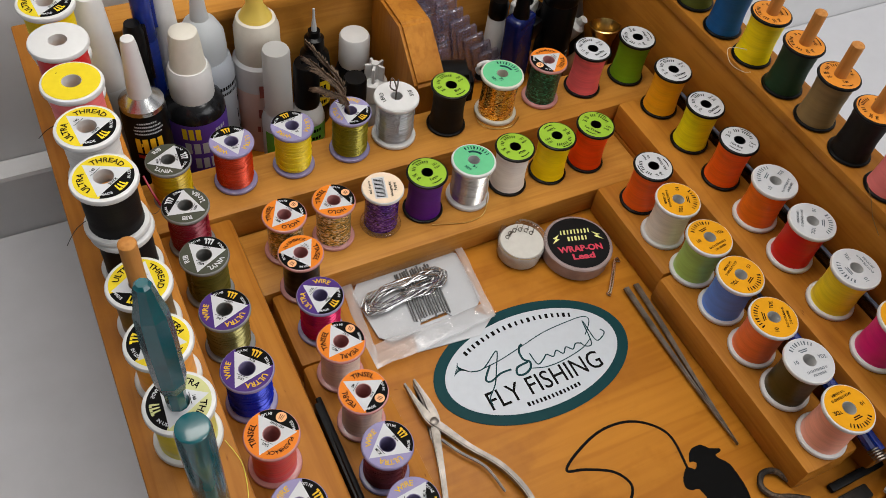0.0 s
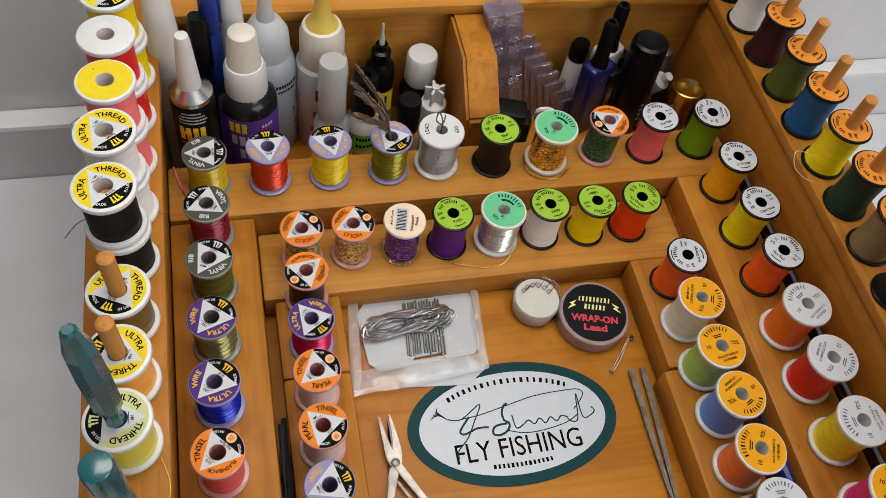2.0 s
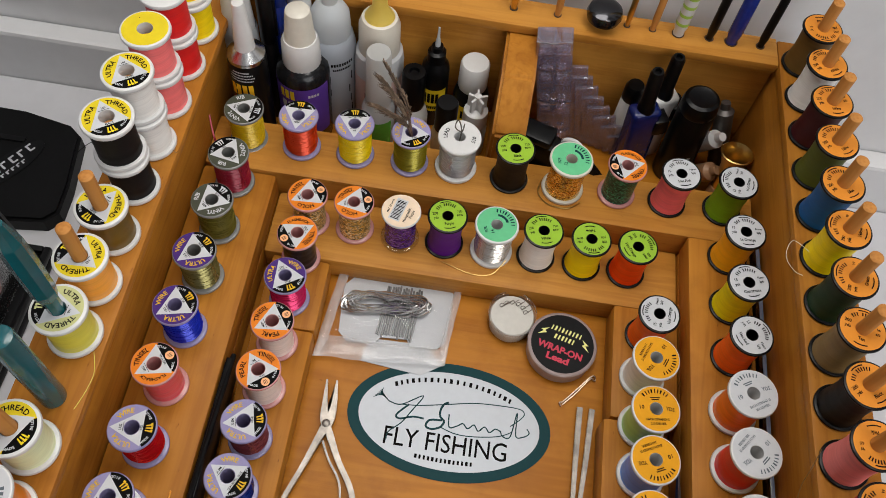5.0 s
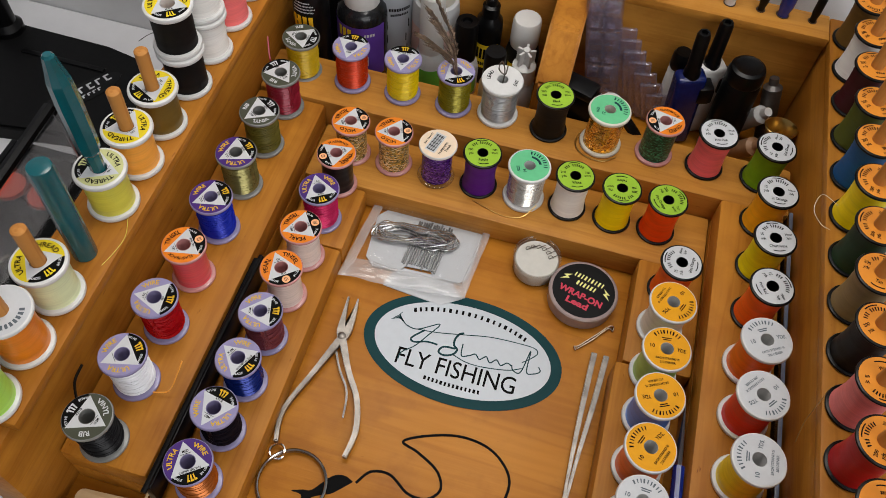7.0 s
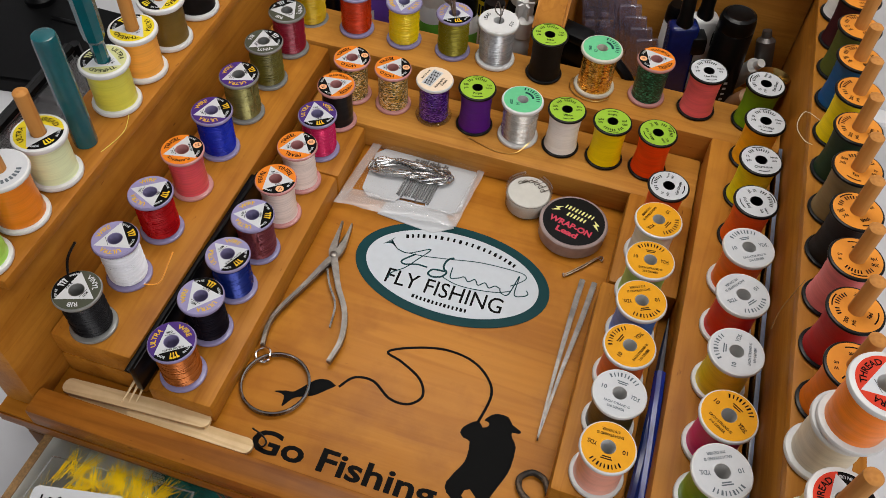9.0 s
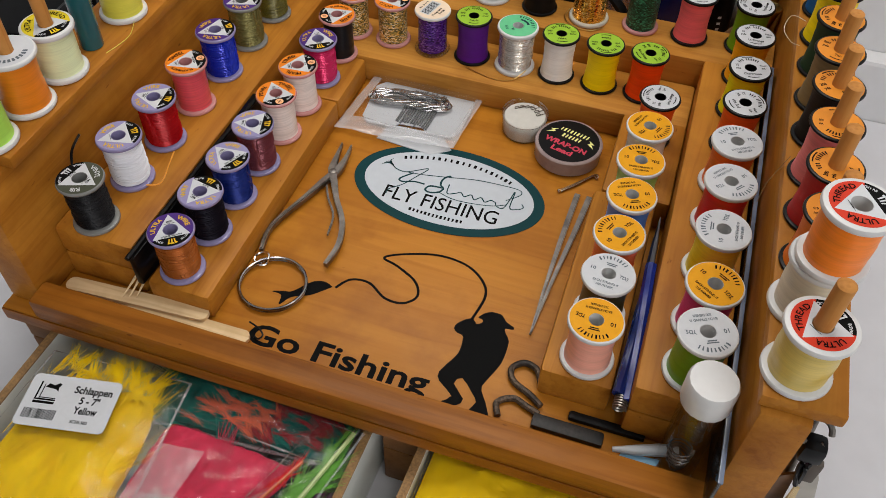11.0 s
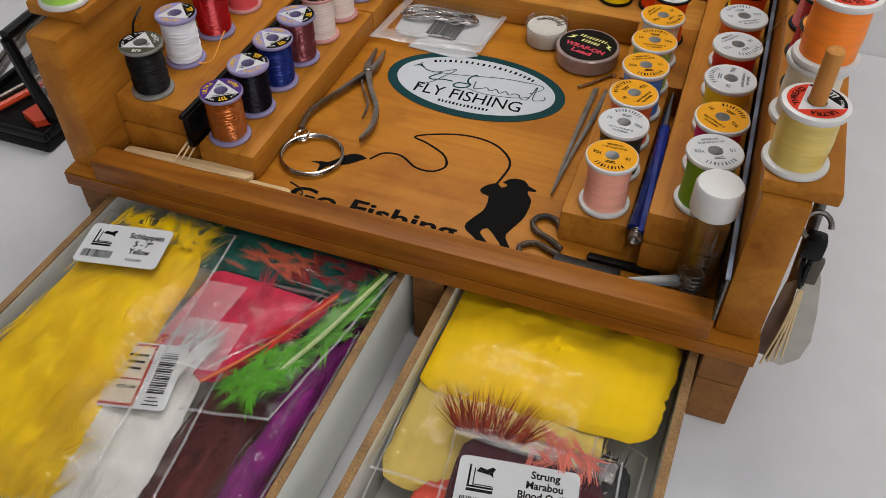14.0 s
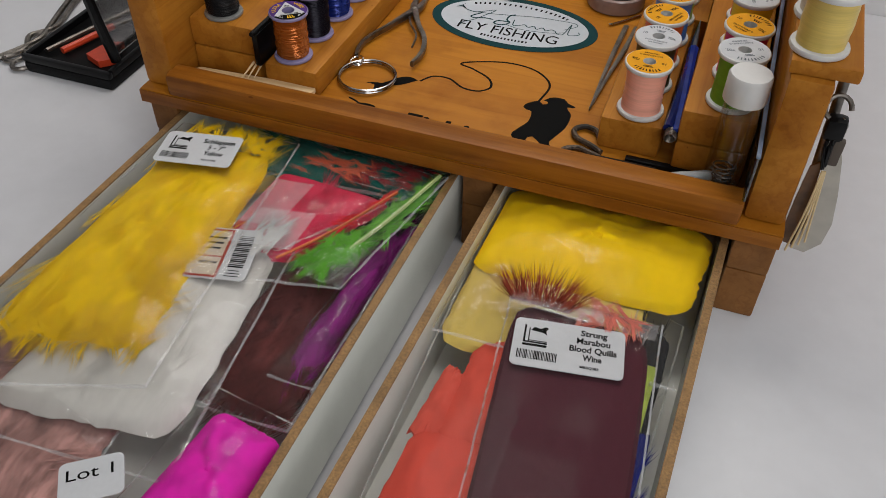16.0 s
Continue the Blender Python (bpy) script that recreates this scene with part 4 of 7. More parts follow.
b = bmesh.new()
for i in range(20):
    a = radians(133 - i * 4.55)
    bar(b, 42.5 * math.cos(a), 21.2 * math.sin(a) - 0.4, 1.1 if i % 3 else 1.5, 2.5, 0.5, (math.degrees(a) - 90) * 0.42)
for i in range(14):
    bar(b, -14 + 2.1 * i, -20.6 + 0.012 * (i - 7) ** 2, 1.0 if i % 4 else 1.3, 2.1, 0.5, 0.4 * (i - 7))
part("small_print", b, INK, sticker)["kind"] = "stuff"
signature = bmesh.new()
for w, pts in (
        (0.6, [(-31.2, 5.4), (-24.8, 4.7), (-14.6, 10.8), (-19.2, 2.2), (-23.5, -4.7), (-29, -10.1), (-29.6, -14)]),
        (0.5, [(-24.5, 4.7), (-15.5, 5.6), (-3.3, 8), (11.8, 11.1), (25.9, 11.9), (34.7, 11.6), (37.2, 9.4), (35.1, 6), (30.6, 1.9)]),
        (1.0, [(-21, 5.3), (-25.8, 0.1), (-26.4, -2), (-24.1, -2.7), (-18.3, -0.8), (-12.7, -0.9)]),
        (1.1, [(-1.3, 9.4), (-3.4, 8.2), (-4.9, 5), (-4.6, 1.4), (-2.5, -0.7), (-4, -3.9), (-8.2, -5.6), (-11.2, -4.4), (-9.5, -1.1), (-3.4, -0.4)]),
        (0.65, [(-0.4, 3.4), (0.4, -3.2), (4, -2.2), (7, -0.4), (9.6, -2.6), (12.6, -0.2), (15, -3), (18, -0.4), (20.6, -2.8), (23.4, -0.6), (26, -1.4)]),
        (0.6, [(26, -1), (27.3, -3.7), (31.1, -3.3), (33.6, 9.5), (33.9, -2.4), (37.8, -2.4), (40.4, -0.3), (39.2, 1.9)]),
        (0.5, [(-4, -3.9), (3.8, -6.2), (13.2, -6.2), (24.9, -4.2), (31.7, -1)])):
    ribbon(signature, spline([(x, y, 0) for x, y in pts], 7), w, 0.52)
for k in range(7):
    ribbon(signature, spline([(-31.2, 5.4, 0), (-35.4, 8 + 0.3 * k, 0), (-39.4 + 0.75 * k, 6.4 + 0.95 * k, 0)], 4), 0.35, 0.53)
part("signature_stroke", signature, TEAL_PRINT, sticker)

# ---- printed decal on the tray floor ----
decal = thing("fishing_decal", 0, 0, 0.12, "black printed fishing scene on the tray floor", "decal")
b = bmesh.new()
ribbon(b, spline([(-27, -49, 0), (-22, -42, 0), (-13, -41, 0), (-3, -47, 0), (6, -47, 0), (11, -41, 0), (7, -33, 0), (-4, -27, 0), (-12, -24, 0), (-3, -18.5, 0), (12, -14, 0), (26, -15, 0), (36, -21, 0), (41, -30, 0), (39, -45, 0)], 6), 1.3, 0)
part("line", b, INK, decal)
b = bmesh.new()
flat(b, [(p.x, p.y) for p in spline([(-28.3, -48.9, 0), (-33, -47.2, 0), (-38.6, -49.2, 0), (-45, -57.4, 0), (-49, -58.6, 0), (-54, -60.6, 0), (-49, -61.2, 0), (-47.6, -66.6, 0), (-44, -60.8, 0), (-36.5, -57, 0), (-32, -52.8, 0), (-28.3, -48.9, 0)], 4)][:-1], 0)
part("fish", b, INK, decal)
b = bmesh.new()
figure = [(46.7, -38.1), (51.4, -38.2), (54.2, -41.4), (58.6, -43.3), (58.0, -44.8), (54.9, -45.2), (55.8, -47.8), (58.4, -51.7), (58.5, -61.5), (57.2, -67.3), (54.2, -75.6), (54, -79.8), (60.2, -90.4), (52.7, -92.4),
          (51.1, -91.2), (53.4, -86), (50.3, -82.1), (44.4, -76.5), (41.8, -80.3), (47.8, -86.3), (45.8, -90.2), (40.1, -92), (38.9, -90.6), (42.6, -86.4), (35.3, -81.1), (33.8, -76.4), (37.8, -67.5),
          (38.9, -62.8), (38, -55.4), (35, -54.6), (32.8, -52.6), (33.3, -49.7), (35.8, -46.6), (39.2, -44.5), (41.8, -47), (44.2, -45), (43.2, -43.6), (41.4, -43.2), (43.9, -39.6), (46.7, -38.1)]
flat(b, [(p.x, p.y) for p in spline([(x, y, 0) for x, y in figure], 2)][:-1], 0)
part("silhouette", b, INK, decal)


def bold_letters(bm, words, size, x, y, z, width, turn=0.0, weight=0.02, slot=0):
    """Heavier letters stretched to a width in mm."""
    cu = bpy.data.curves.new("letters", "FONT")
    cu.body, cu.size, cu.align_x, cu.align_y, cu.resolution_u, cu.offset = words, size, "CENTER", "CENTER", 3, weight * size
    ob = new("letters", cu)
    bpy.context.view_layer.update()
    me = bpy.data.meshes.new_from_object(ob.evaluated_get(bpy.context.evaluated_depsgraph_get()))
    xs = [v.co.x for v in me.vertices]
    k = width / (max(xs) - min(xs))
    c, s = math.cos(radians(turn)), math.sin(radians(turn))
    out = [bm.verts.new(Vector((x + c * v.co.x * k - s * v.co.y, y + s * v.co.x * k + c * v.co.y, z)) * MM) for v in me.vertices]
    for f in me.polygons:
        bm.faces.new([out[i] for i in f.vertices]).material_index = slot
    bpy.data.objects.remove(ob)
    bpy.data.curves.remove(cu)
    bpy.data.meshes.remove(me)


b = bmesh.new()
bold_letters(b, "FLY FISHING", 13.2, -0.4, -12.4, 0.5, 61, 0, 0.004)
part("lettering", b, INK, sticker, "bold black lettering")
b = bmesh.new()
bold_letters(b, "Go Fishing", 15.0, -11.2, -85.0, 0, 85, 0.3, 0.024)
part("lettering", b, INK, decal)

# ---- small tins ----
tin = thing("lead_tin", 55, 77.5, 0.1, "round clear case of lead wire with black lid label", "tin", turn=-14)
part("case", lathe([(0, 0), (17, 0), (17.8, 1), (17.8, 6.5), (18.2, 6.6), (18.2, 9.2), (17.5, 9.8), (0, 9.8)], 48), plain("dull_grey_case", (0.33, 0.25, 0.24), 0.15, grain=0.15, scale=120), tin, "clear grey plastic case", True)
b = lathe([(0, 10), (16.4, 10)], 48)
part("label", b, BLACK_MATT, tin, "black paper label")
b = bmesh.new()
bold_letters(b, "WRAP-ON", 5.2, 0, -4, 10.15, 24, 0, 0.04, 0)
bold_letters(b, "Lead", 5.0, 0, -9, 10.15, 12, 0, 0.04, 0)
for i in range(9):
    bar(b, -7.6 + 1.9 * i, 7.2, 1.0 if i % 2 else 0.7, 2.8, 10.15, -8, 1)
for i in range(6):
    bar(b, -4.6 + 1.9 * i, 2.8, 0.8 if i % 2 else 1.1, 2.8, 10.15, -8, 1)
for s in (-1, 1):
    flat(b, [(s * 9, 6.2), (s * 13, 4), (s * 11.5, 3.4), (s * 14, 0.5), (s * 9.5, 3.0), (s * 10.8, 3.8)], 10.15, 1)
part("lettering", b, [PINK_INK, ink("pale_lemon", (0.82, 0.80, 0.30))], tin)
wax = thing("wax_pot", 27.5, 89.2, 0.1, "small clear pot of white wax with tiny hooks", "pot")
part("pot", lathe([(0, 0), (11.5, 0), (12, 1), (12.4, 11), (12.9, 11.1), (12.9, 12.6), (12.2, 12.6)], 40), CLEAR, wax, "", True)
part("wax", lathe([(0, 0.6), (11.2, 0.6), (12.0, 9.0), (11.2, 10.4), (0, 10.6)], 36), plain("white_wax", (0.56, 0.54, 0.49), 0.5, grain=0.04), wax, "", True)
b = bmesh.new()
for k in range(6):
    a = 20 + 24 * k
    cx, cy = 7.5 * math.cos(radians(a)), 7.0 * math.sin(radians(a))
    tube([(cx + 1.3 * math.cos(0.6 * j), cy + 1.3 * math.sin(0.6 * j), 10.9) for j in range(8)] + [(cx + 3, cy + 2.4, 10.9)], 0.2, 5, b)
part("hooks", b, STEEL, wax)

# ---- bag with a card of lead wire ----
def sheet(corners, z, lift, n=14, seed=1, rough=0.6, thick=0.0):
    """A soft pillow-like sheet between four corners (mm), lifted in the middle."""
    bm, rnd = bmesh.new(), seed * 13.7
    c = [Vector((*p, 0)) for p in corners]
    for side in ((1,) if not thick else (1, -1)):
        grid = []
        for i in range(n + 1):
            row = []
            for j in range(n + 1):
                u, v = i / n, j / n
                p = (c[0] * (1 - u) + c[1] * u) * (1 - v) + (c[3] * (1 - u) + c[2] * u) * v
                dome = (1 - abs(2 * u - 1) ** 3) * (1 - abs(2 * v - 1) ** 3)
                w = noise.noise(Vector((p.x * 0.05 + rnd, p.y * 0.05, 0.3))) * rough + noise.noise(Vector((p.x * 0.14 + rnd, p.y * 0.14, 1.3))) * rough * 0.5 + (0.5 - 2 * abs(noise.noise(Vector((p.x * 0.045 + rnd, p.y * 0.11, 4.3))))) * rough * 0.6
                edge = 0.25 + 0.75 * dome
                h = z + lift * dome + w * edge if side > 0 else z - thick * dome
                row.append(bm.verts.new(Vector((p.x + w * 0.6 * (1 - dome), p.y + w * 0.6 * (1 - dome), h)) * MM))
            grid.append(row)
        for i in range(n):
            for j in range(n):
                q = (grid[i][j], grid[i + 1][j], grid[i + 1][j + 1], grid[i][j + 1])
                bm.faces.new(q if side > 0 else q[::-1])
    bmesh.ops.remove_doubles(bm, verts=bm.verts, dist=1e-6)
    return bm


leadbag = thing("lead_wire_packet", 0, 0, 0.1, "clear bag with a white card of lead wire", "packet")
part("spare_card", prism([(-47, 55), (-15, 52), (-5, 59), (-14, 69), (-44, 68)], 0.2, 0.7), PAPER, leadbag)
part("card", prism([(-63, 96), (-57, 103.5), (-40, 104), (-38, 101), (-24, 101), (-22, 104.5), (-9, 105), (-4, 100), (-5, 71), (-9, 67), (-23, 66), (-25, 70), (-39, 69), (-41, 65), (-56, 64), (-61, 69)], 1.2, 1.8), PAPER, leadbag, "white card with notched edges")
b = bmesh.new()
for k in range(14):
    x = -40.5 + 1.4 * k + random.uniform(-0.3, 0.3)
    tube([(x - 1, 70 + random.uniform(-1.5, 1), 2.2), (x, 82, 3.2), (x + 1, 99 + random.uniform(-1, 1), 2.2)], 0.55, 6, b)
part("wrapped_wire", b, plain("dull_lead", (0.22, 0.22, 0.22), 0.42, 0.8, 0.2), leadbag)
b = bmesh.new()
rnd = random.Random(21)
for k in range(10):
    a, d = 23.5 - 0.7 * k, 8.6 - 0.55 * k
    ph, dx, dy, lo = rnd.uniform(-0.25, 0.25), rnd.uniform(-1.6, 1.6), rnd.uniform(-1.6, 1.6), []
    for j in range(64):
        q = 2 * math.pi * j / 64
        waist = 1 - 0.45 * math.exp(-((math.cos(q) - 0.15) / 0.45) ** 2)
        jig = noise.noise(Vector((math.cos(q) * 1.7, math.sin(q) * 1.7, 3.1 * k)))
        lo.append((-38.6 + dx + a * math.cos(q + ph) + 1.5 * jig, 86.8 + dy + 0.09 * a * math.cos(q) + d * math.sin(q) * waist + 2.4 * jig, 4.2 + 0.45 * (k % 4) + 0.8 * jig))
    tube(lo, 0.55, 6, b, closed=True)
part("wire_hank", b, plain("lead_wire_shine", (0.66, 0.65, 0.64), 0.16, 1.0, 0.1), leadbag, "loose hank of shiny lead wire", True)
part("film", sheet([(-70, 54), (-4, 58), (-1, 105.5), (-65, 107.5)], 5.4, 1.4, 30, 3, 1.2), glass("crinkled_bag_film", (0.96, 0.96, 0.96), 0.0, 0.06, 0.002, 80, 0.02), leadbag, "crinkled clear plastic film", True)
MILKY = glass("milky_flap", (0.97, 0.97, 0.97), 0.08, 0.12, 0.003, 70, 0.30)
part("film", sheet([(-71.5, 52), (-5, 57), (-4.6, 66), (-69, 65)], 3.4, 1.0, 20, 8, 1.3), MILKY, leadbag, "folded film flap", True)
part("film", sheet([(-71.5, 52), (-66, 53), (-61, 107), (-66, 107.5)], 3.6, 0.8, 20, 12, 0.8), MILKY, leadbag, "folded film edge", True)
part("film", sheet([(-8, 57), (-3.6, 58), (0, 105), (-4, 106)], 3.6, 0.8, 20, 14, 0.8), MILKY, leadbag, "folded film edge", True)

# ---- nippers with ring, tweezers, pin ----
pl = thing("nail_nippers", 0, 0, 0.1, "steel spring nippers on a split ring, lying on the tray", "pliers")
def flat_bar(points, widths, z0, z1, bm=None):
    """Flat steel bar along a line, its width given at each point."""
    ps, ws = spline([(x, y, 0) for x, y in points], 5), spline([(w, 0, 0) for w in widths], 5)
    left, right = [], []
    for i, q in enumerate(ps):
        d = (ps[min(i + 1, len(ps) - 1)] - ps[max(i - 1, 0)]).normalized()
        left.append((q.x - d.y * ws[i].x / 2, q.y + d.x * ws[i].x / 2))
        right.append((q.x + d.y * ws[i].x / 2, q.y - d.x * ws[i].x / 2))
    one = prism(left + right[::-1], z0, z1)
    top = [e for e in one.edges if len(e.link_faces) == 2 and abs(e.link_faces[0].normal.z - e.link_faces[1].normal.z) > 0.7]
    bmesh.ops.bevel(one, geom=top, offset=0.5 * MM, segments=2, affect="EDGES")
    return join_into(bm, one)


part("handle", flat_bar([(-55.9, 41), (-54.9, 29), (-55.6, 20), (-58.6, 12), (-63.6, -4), (-69.0, -20), (-70.6, -30), (-68.2, -42)], [0.8, 2.6, 4.4, 3.6, 2.5, 2.3, 2.2, 1.9], 1.4, 5.0), STEEL, pl, "", True)
part("handle", flat_bar([(-60.9, 40.5), (-59.6, 29), (-58.0, 20), (-54.0, 13), (-47.4, 1), (-38.8, -12), (-34.4, -27), (-35.4, -40.5)], [0.8, 2.4, 4.2, 3.6, 2.7, 2.7, 2.6, 2.1], 1.9, 5.6), STEEL, pl, "", True)
part("spring", flat_bar([(-57, 10), (-52, 1), (-45, -9), (-42.5, -22)], [1.0, 1.0, 1.0, 0.8], 2.0, 4.0), STEEL, pl, "", True)
b = lathe([(0, 1.4), (2.0, 1.4), (2.0, 5.7), (1.5, 6.0), (0, 6.0)], 18)
o = part("rivet", b, STEEL, pl, "", True)
o.location = (-56.8 * MM, 18 * MM, 0)
part("small_ring", tube([(-66 + 3.6 * math.cos(q / 12 * math.pi), -46 + 3.4 * math.sin(q / 12 * math.pi), 3 + 1.2 * math.cos(q / 6)) for q in range(24)], 0.6, 6, None, None, True), CHROME, pl, "", True)
b = bmesh.new()
for k in range(2):
    tube([(-54.5 + 15.6 * math.cos(q / 24 * math.pi), -58 + 15.4 * math.sin(q / 24 * math.pi), 1.5 + 1.3 * k) for q in range(48)], 0.8, 8, b, None, True)
part("split_ring", b, plain("worn_chrome", (0.36, 0.35, 0.34), 0.14, 1.0, 0.1), pl, "large chrome split ring", True)

tw = thing("tweezers", 0, 0, 0.1, "long pointed steel tweezers lying on the tray", "tweezers")
for a, c, d in ((66.2, 66.6, 67.4), (68.6, 71.6, 73.6)):
    part("arm", flat_bar([(66.4, -46), (a, -12), (c, 20), (d, 47.5)], [0.7, 1.7, 2.6, 2.9], 1.0, 3.2), STEEL, tw, "", True)
pin = thing("wire_clip", 0, 0, 0.1, "small bent copper wire clip on the tray", "clip")
part("wire", tube(spline([(58, 47, 0.8), (57, 49, 0.8), (59, 50, 0.8), (66, 58, 0.9), (72, 65, 1.2), (74.5, 66, 1.2), (74.5, 63.5, 1.2), (72, 64, 1.2), (65, 55, 1.0), (58.5, 48, 0.8)], 4), 0.5, 6), plain("tarnished_wire", (0.62, 0.48, 0.34), 0.25, 1.0), pin, "", True)

# ---- things along the front rail ----
for x0, y0, x1, y1, z, h in ((-141, -90, -62, -91.5, 1.9, 1.9), (-110, -91, -50, -90.5, 3.9, 1.9), (-142, -90.5, -72, -86, 5.9, 1.9)):
    st = thing("craft_stick", (x0 + x1) / 2, (y0 + y1) / 2, z + 0.2, "bare flat wooden craft stick behind the rail", "stick", "craft sticks", turn=math.degrees(math.atan2(y1 - y0, x1 - x0)))
    L = math.hypot(x1 - x0, y1 - y0) / 2
    part("stick", prism([(-L + 3 - 3 * math.sin(q * math.pi / 6), 3.6 * math.cos(q * math.pi / 6)) for q in range(7)] + [(L - 3 + 3 * math.sin(q * math.pi / 6), -3.6 * math.cos(q * math.pi / 6)) for q in range(7)], -h, 0), STICK, st)
for k, (x, y, z) in enumerate(((-106, -62, 14), (-104.5, -64, 15), (-103.5, -60, 13.5))):
    tp = thing("toothpick", 0, 0, 0, "thin wooden toothpick stuck in the slot", "toothpick", "toothpicks")
    part("pick", tube([(x, y, z + 2), ((x - 112 + 2.5 * k) / 2, (y - 90) / 2, z / 2 + 7), (-112 + 3 * k, -91 + k, 8)], 1.0, 6, None, [1, 1, 0.25]), STICK, tp)
comb = thing("black_bar", 0, 0, 0, "long flat black plastic bar in the ledge slot", "tool")
part("body", box_mesh(-106.4, -85, 13, -103, 34, 31.5, 1.0), BLACK, comb, "", True)
part("grip", tube([(-103.6, 36, 30), (-104.4, -20, 32.5), (-104.8, -87, 32.5)], 1.3, 8), BLACK_MATT, comb, "", True)
hk = thing("hook_and_swivel", -50, -84.5, 0.2, "tiny brass swivel and hook on the stick", "swivel")
part("swivel", tube([(-34, 1.4, 4), (-31, 0.8, 4), (-28, 0.2, 4), (-26, -0.2, 4)], 1.2, 8, None, [0.6, 1, 1, 0.5]), BRASS, hk, "", True)
part("hook", tube(spline([(-4, 2.4, 3.6), (1, 1, 3), (4, -1, 2), (3, -3.5, 1.5), (0.5, -2.5, 1.2)], 4), 0.45, 6), BLACK, hk, "", True)
RUST = plain("speckled_rusty_steel", (0.11, 0.07, 0.042), 0.6, 0.2, 0.9, 800)
sc = thing("old_clasp_tool", 0, 0, 0.1, "dark speckled curly steel clasp behind the rail", "clasp")
part("curl", tube(spline([(64, -90, 1.5), (62, -84, 1.6), (68, -80, 1.8), (74, -82, 2), (80, -84, 2)], 5), 1.45, 8), RUST, sc, "", True)
part("curl", tube(spline([(80, -80, 2), (74, -76, 2), (66, -72, 2), (63.5, -66, 2), (68, -61.5, 2), (74, -63, 2), (77, -69, 2)], 5), 1.45, 8), RUST, sc, "", True)
part("jaw", box_mesh(78, -91, 0.8, 108, -84.5, 4, 1.2), plain("black_speckled_jaw", (0.02, 0.016, 0.014), 0.5, 0.2, 0.95, 700), sc, "", True)
part("blade", box_mesh(92, -82, 0.2, 124, -78, 3, 1.0), BLACK_MATT, sc, "", True)
tb = thing("plastic_pipette", 0, 0, 0, "small clear and blue plastic pipette behind the rail", "pipette")
part("tip", tube([(112, -92, 6), (120, -90, 6.5), (130, -86.5, 6.5), (137, -85, 6.5)], 2.6, 10, None, [0.4, 0.8, 1, 1]), FROST, tb, "", True)
part("blade", prism([(114, -95.5), (130, -93), (131, -89.5), (116, -91)], 3.6, 4.2), plain("light_blue_plastic", (0.25, 0.5, 0.7), 0.35), tb)
vial = thing("glass_vial", 137, -88.2, 0.15, "clear glass vial of steel springs with white screw cap", "vial")
part("tube", lathe([(0, 0), (7.2, 0), (8.0, 0.8), (8.0, 56)], 32), GLASS, vial, "", True)
part("cap", lathe([(8.2, 51), (9.0, 51.4), (9.2, 52.5), (9.1, 63), (8.4, 64.2), (0, 64.6)], 40, rib=0.12), WHITE, vial, "white plastic screw cap", True)
b = bmesh.new()
for k in range(5):
    tube([(random.uniform(-3, 3) * 0.2 + 5.2 * math.cos(q * 0.5) * (0.6 + 0.08 * k), 5.2 * math.sin(q * 0.5) * 0.8, 2.5 + 0.22 * q + 3.2 * k * 0.7) for q in range(26)], 0.4, 5, b)
part("springs", b, STEEL, vial, "", True)
acr = thing("plastic_strip", 0, 0, 0.1, "thin clear blue-edged plastic strip in the slot", "strip")
part("strip", box_mesh(147.0, -112, 16, 148.6, 136, 40, 0.5), glass("blue_tinted_strip", (0.35, 0.42, 0.55), 0.3, 0.08), acr, "", True)
part("edge", box_mesh(146.9, -112.6, 39.8, 148.8, 136, 40.8, 0.3), plain("grey_blue_edge", (0.16, 0.2, 0.28), 0.2, grain=0.1), acr, "", True)
nip = thing("blue_nippers", 0, 0, 0, "dark blue handled snips in the slot between ledges", "snips")
part("handle", tube(spline([(108.4, -76, 21), (109.4, -55, 23), (109.8, -30, 25), (109.6, -12, 26)], 5), 2.6, 8, None, [0.9] * 10 + [0.8] * 6), plain("navy_grip", (0.004, 0.014, 0.10), 0.25, grain=0.15), nip, "", True)
part("handle", tube(spline([(112.6, -78, 20.5), (112, -55, 23), (110.8, -30, 26), (110, -10, 27)], 5), 2.6, 8), BLUE, nip, "", True)
part("blade", tube([(109.6, -14, 26.5), (109.4, 0, 27.5), (109.2, 19, 28.5)], 2.0, 6, None, [1, 0.8, 0.15]), plain("dark_steel", (0.12, 0.12, 0.13), 0.3, 1.0), nip, "", True)
b = bmesh.new()
for k in range(5):
    tube([(110.4 + 2.6 * math.cos(q / 6 * math.pi), -77 - 1.2 * k + 0.1 * q, 19.5 + 2.6 * math.sin(q / 6 * math.pi)) for q in range(12)], 0.5, 5, b, None, True)
part("spring", b, STEEL, nip, "", True)

# ---- teal tools on the left shelf ----
t1 = thing("teal_tool", -156.4, 14.4, 80.3, "teal plastic needle tool standing in a spool", "tool", turn=0)
part("body", lathe([(0, 22), (3.2, 22), (3.2, 34), (4.4, 36), (4.8, 40), (5.0, 62), (4.6, 74), (4.4, 75), (3.4, 80), (2.4, 86), (1.6, 87), (0, 87)], 8), TEAL, t1)
part("shank", lathe([(0, 0.1), (2.8, 0.1), (2.8, 22.2), (0, 22.2)], 12), TEAL, t1)
t2 = thing("teal_tube", -155.4, -12.3, 80.3, "teal plastic tube standing on the shelf", "tube")
part("tube", lathe([(0, 0), (5.0, 0), (5.1, 2), (5.0, 55), (4.6, 57), (4.0, 57.3), (0, 57.0)], 24), TEAL, t2, "", True)

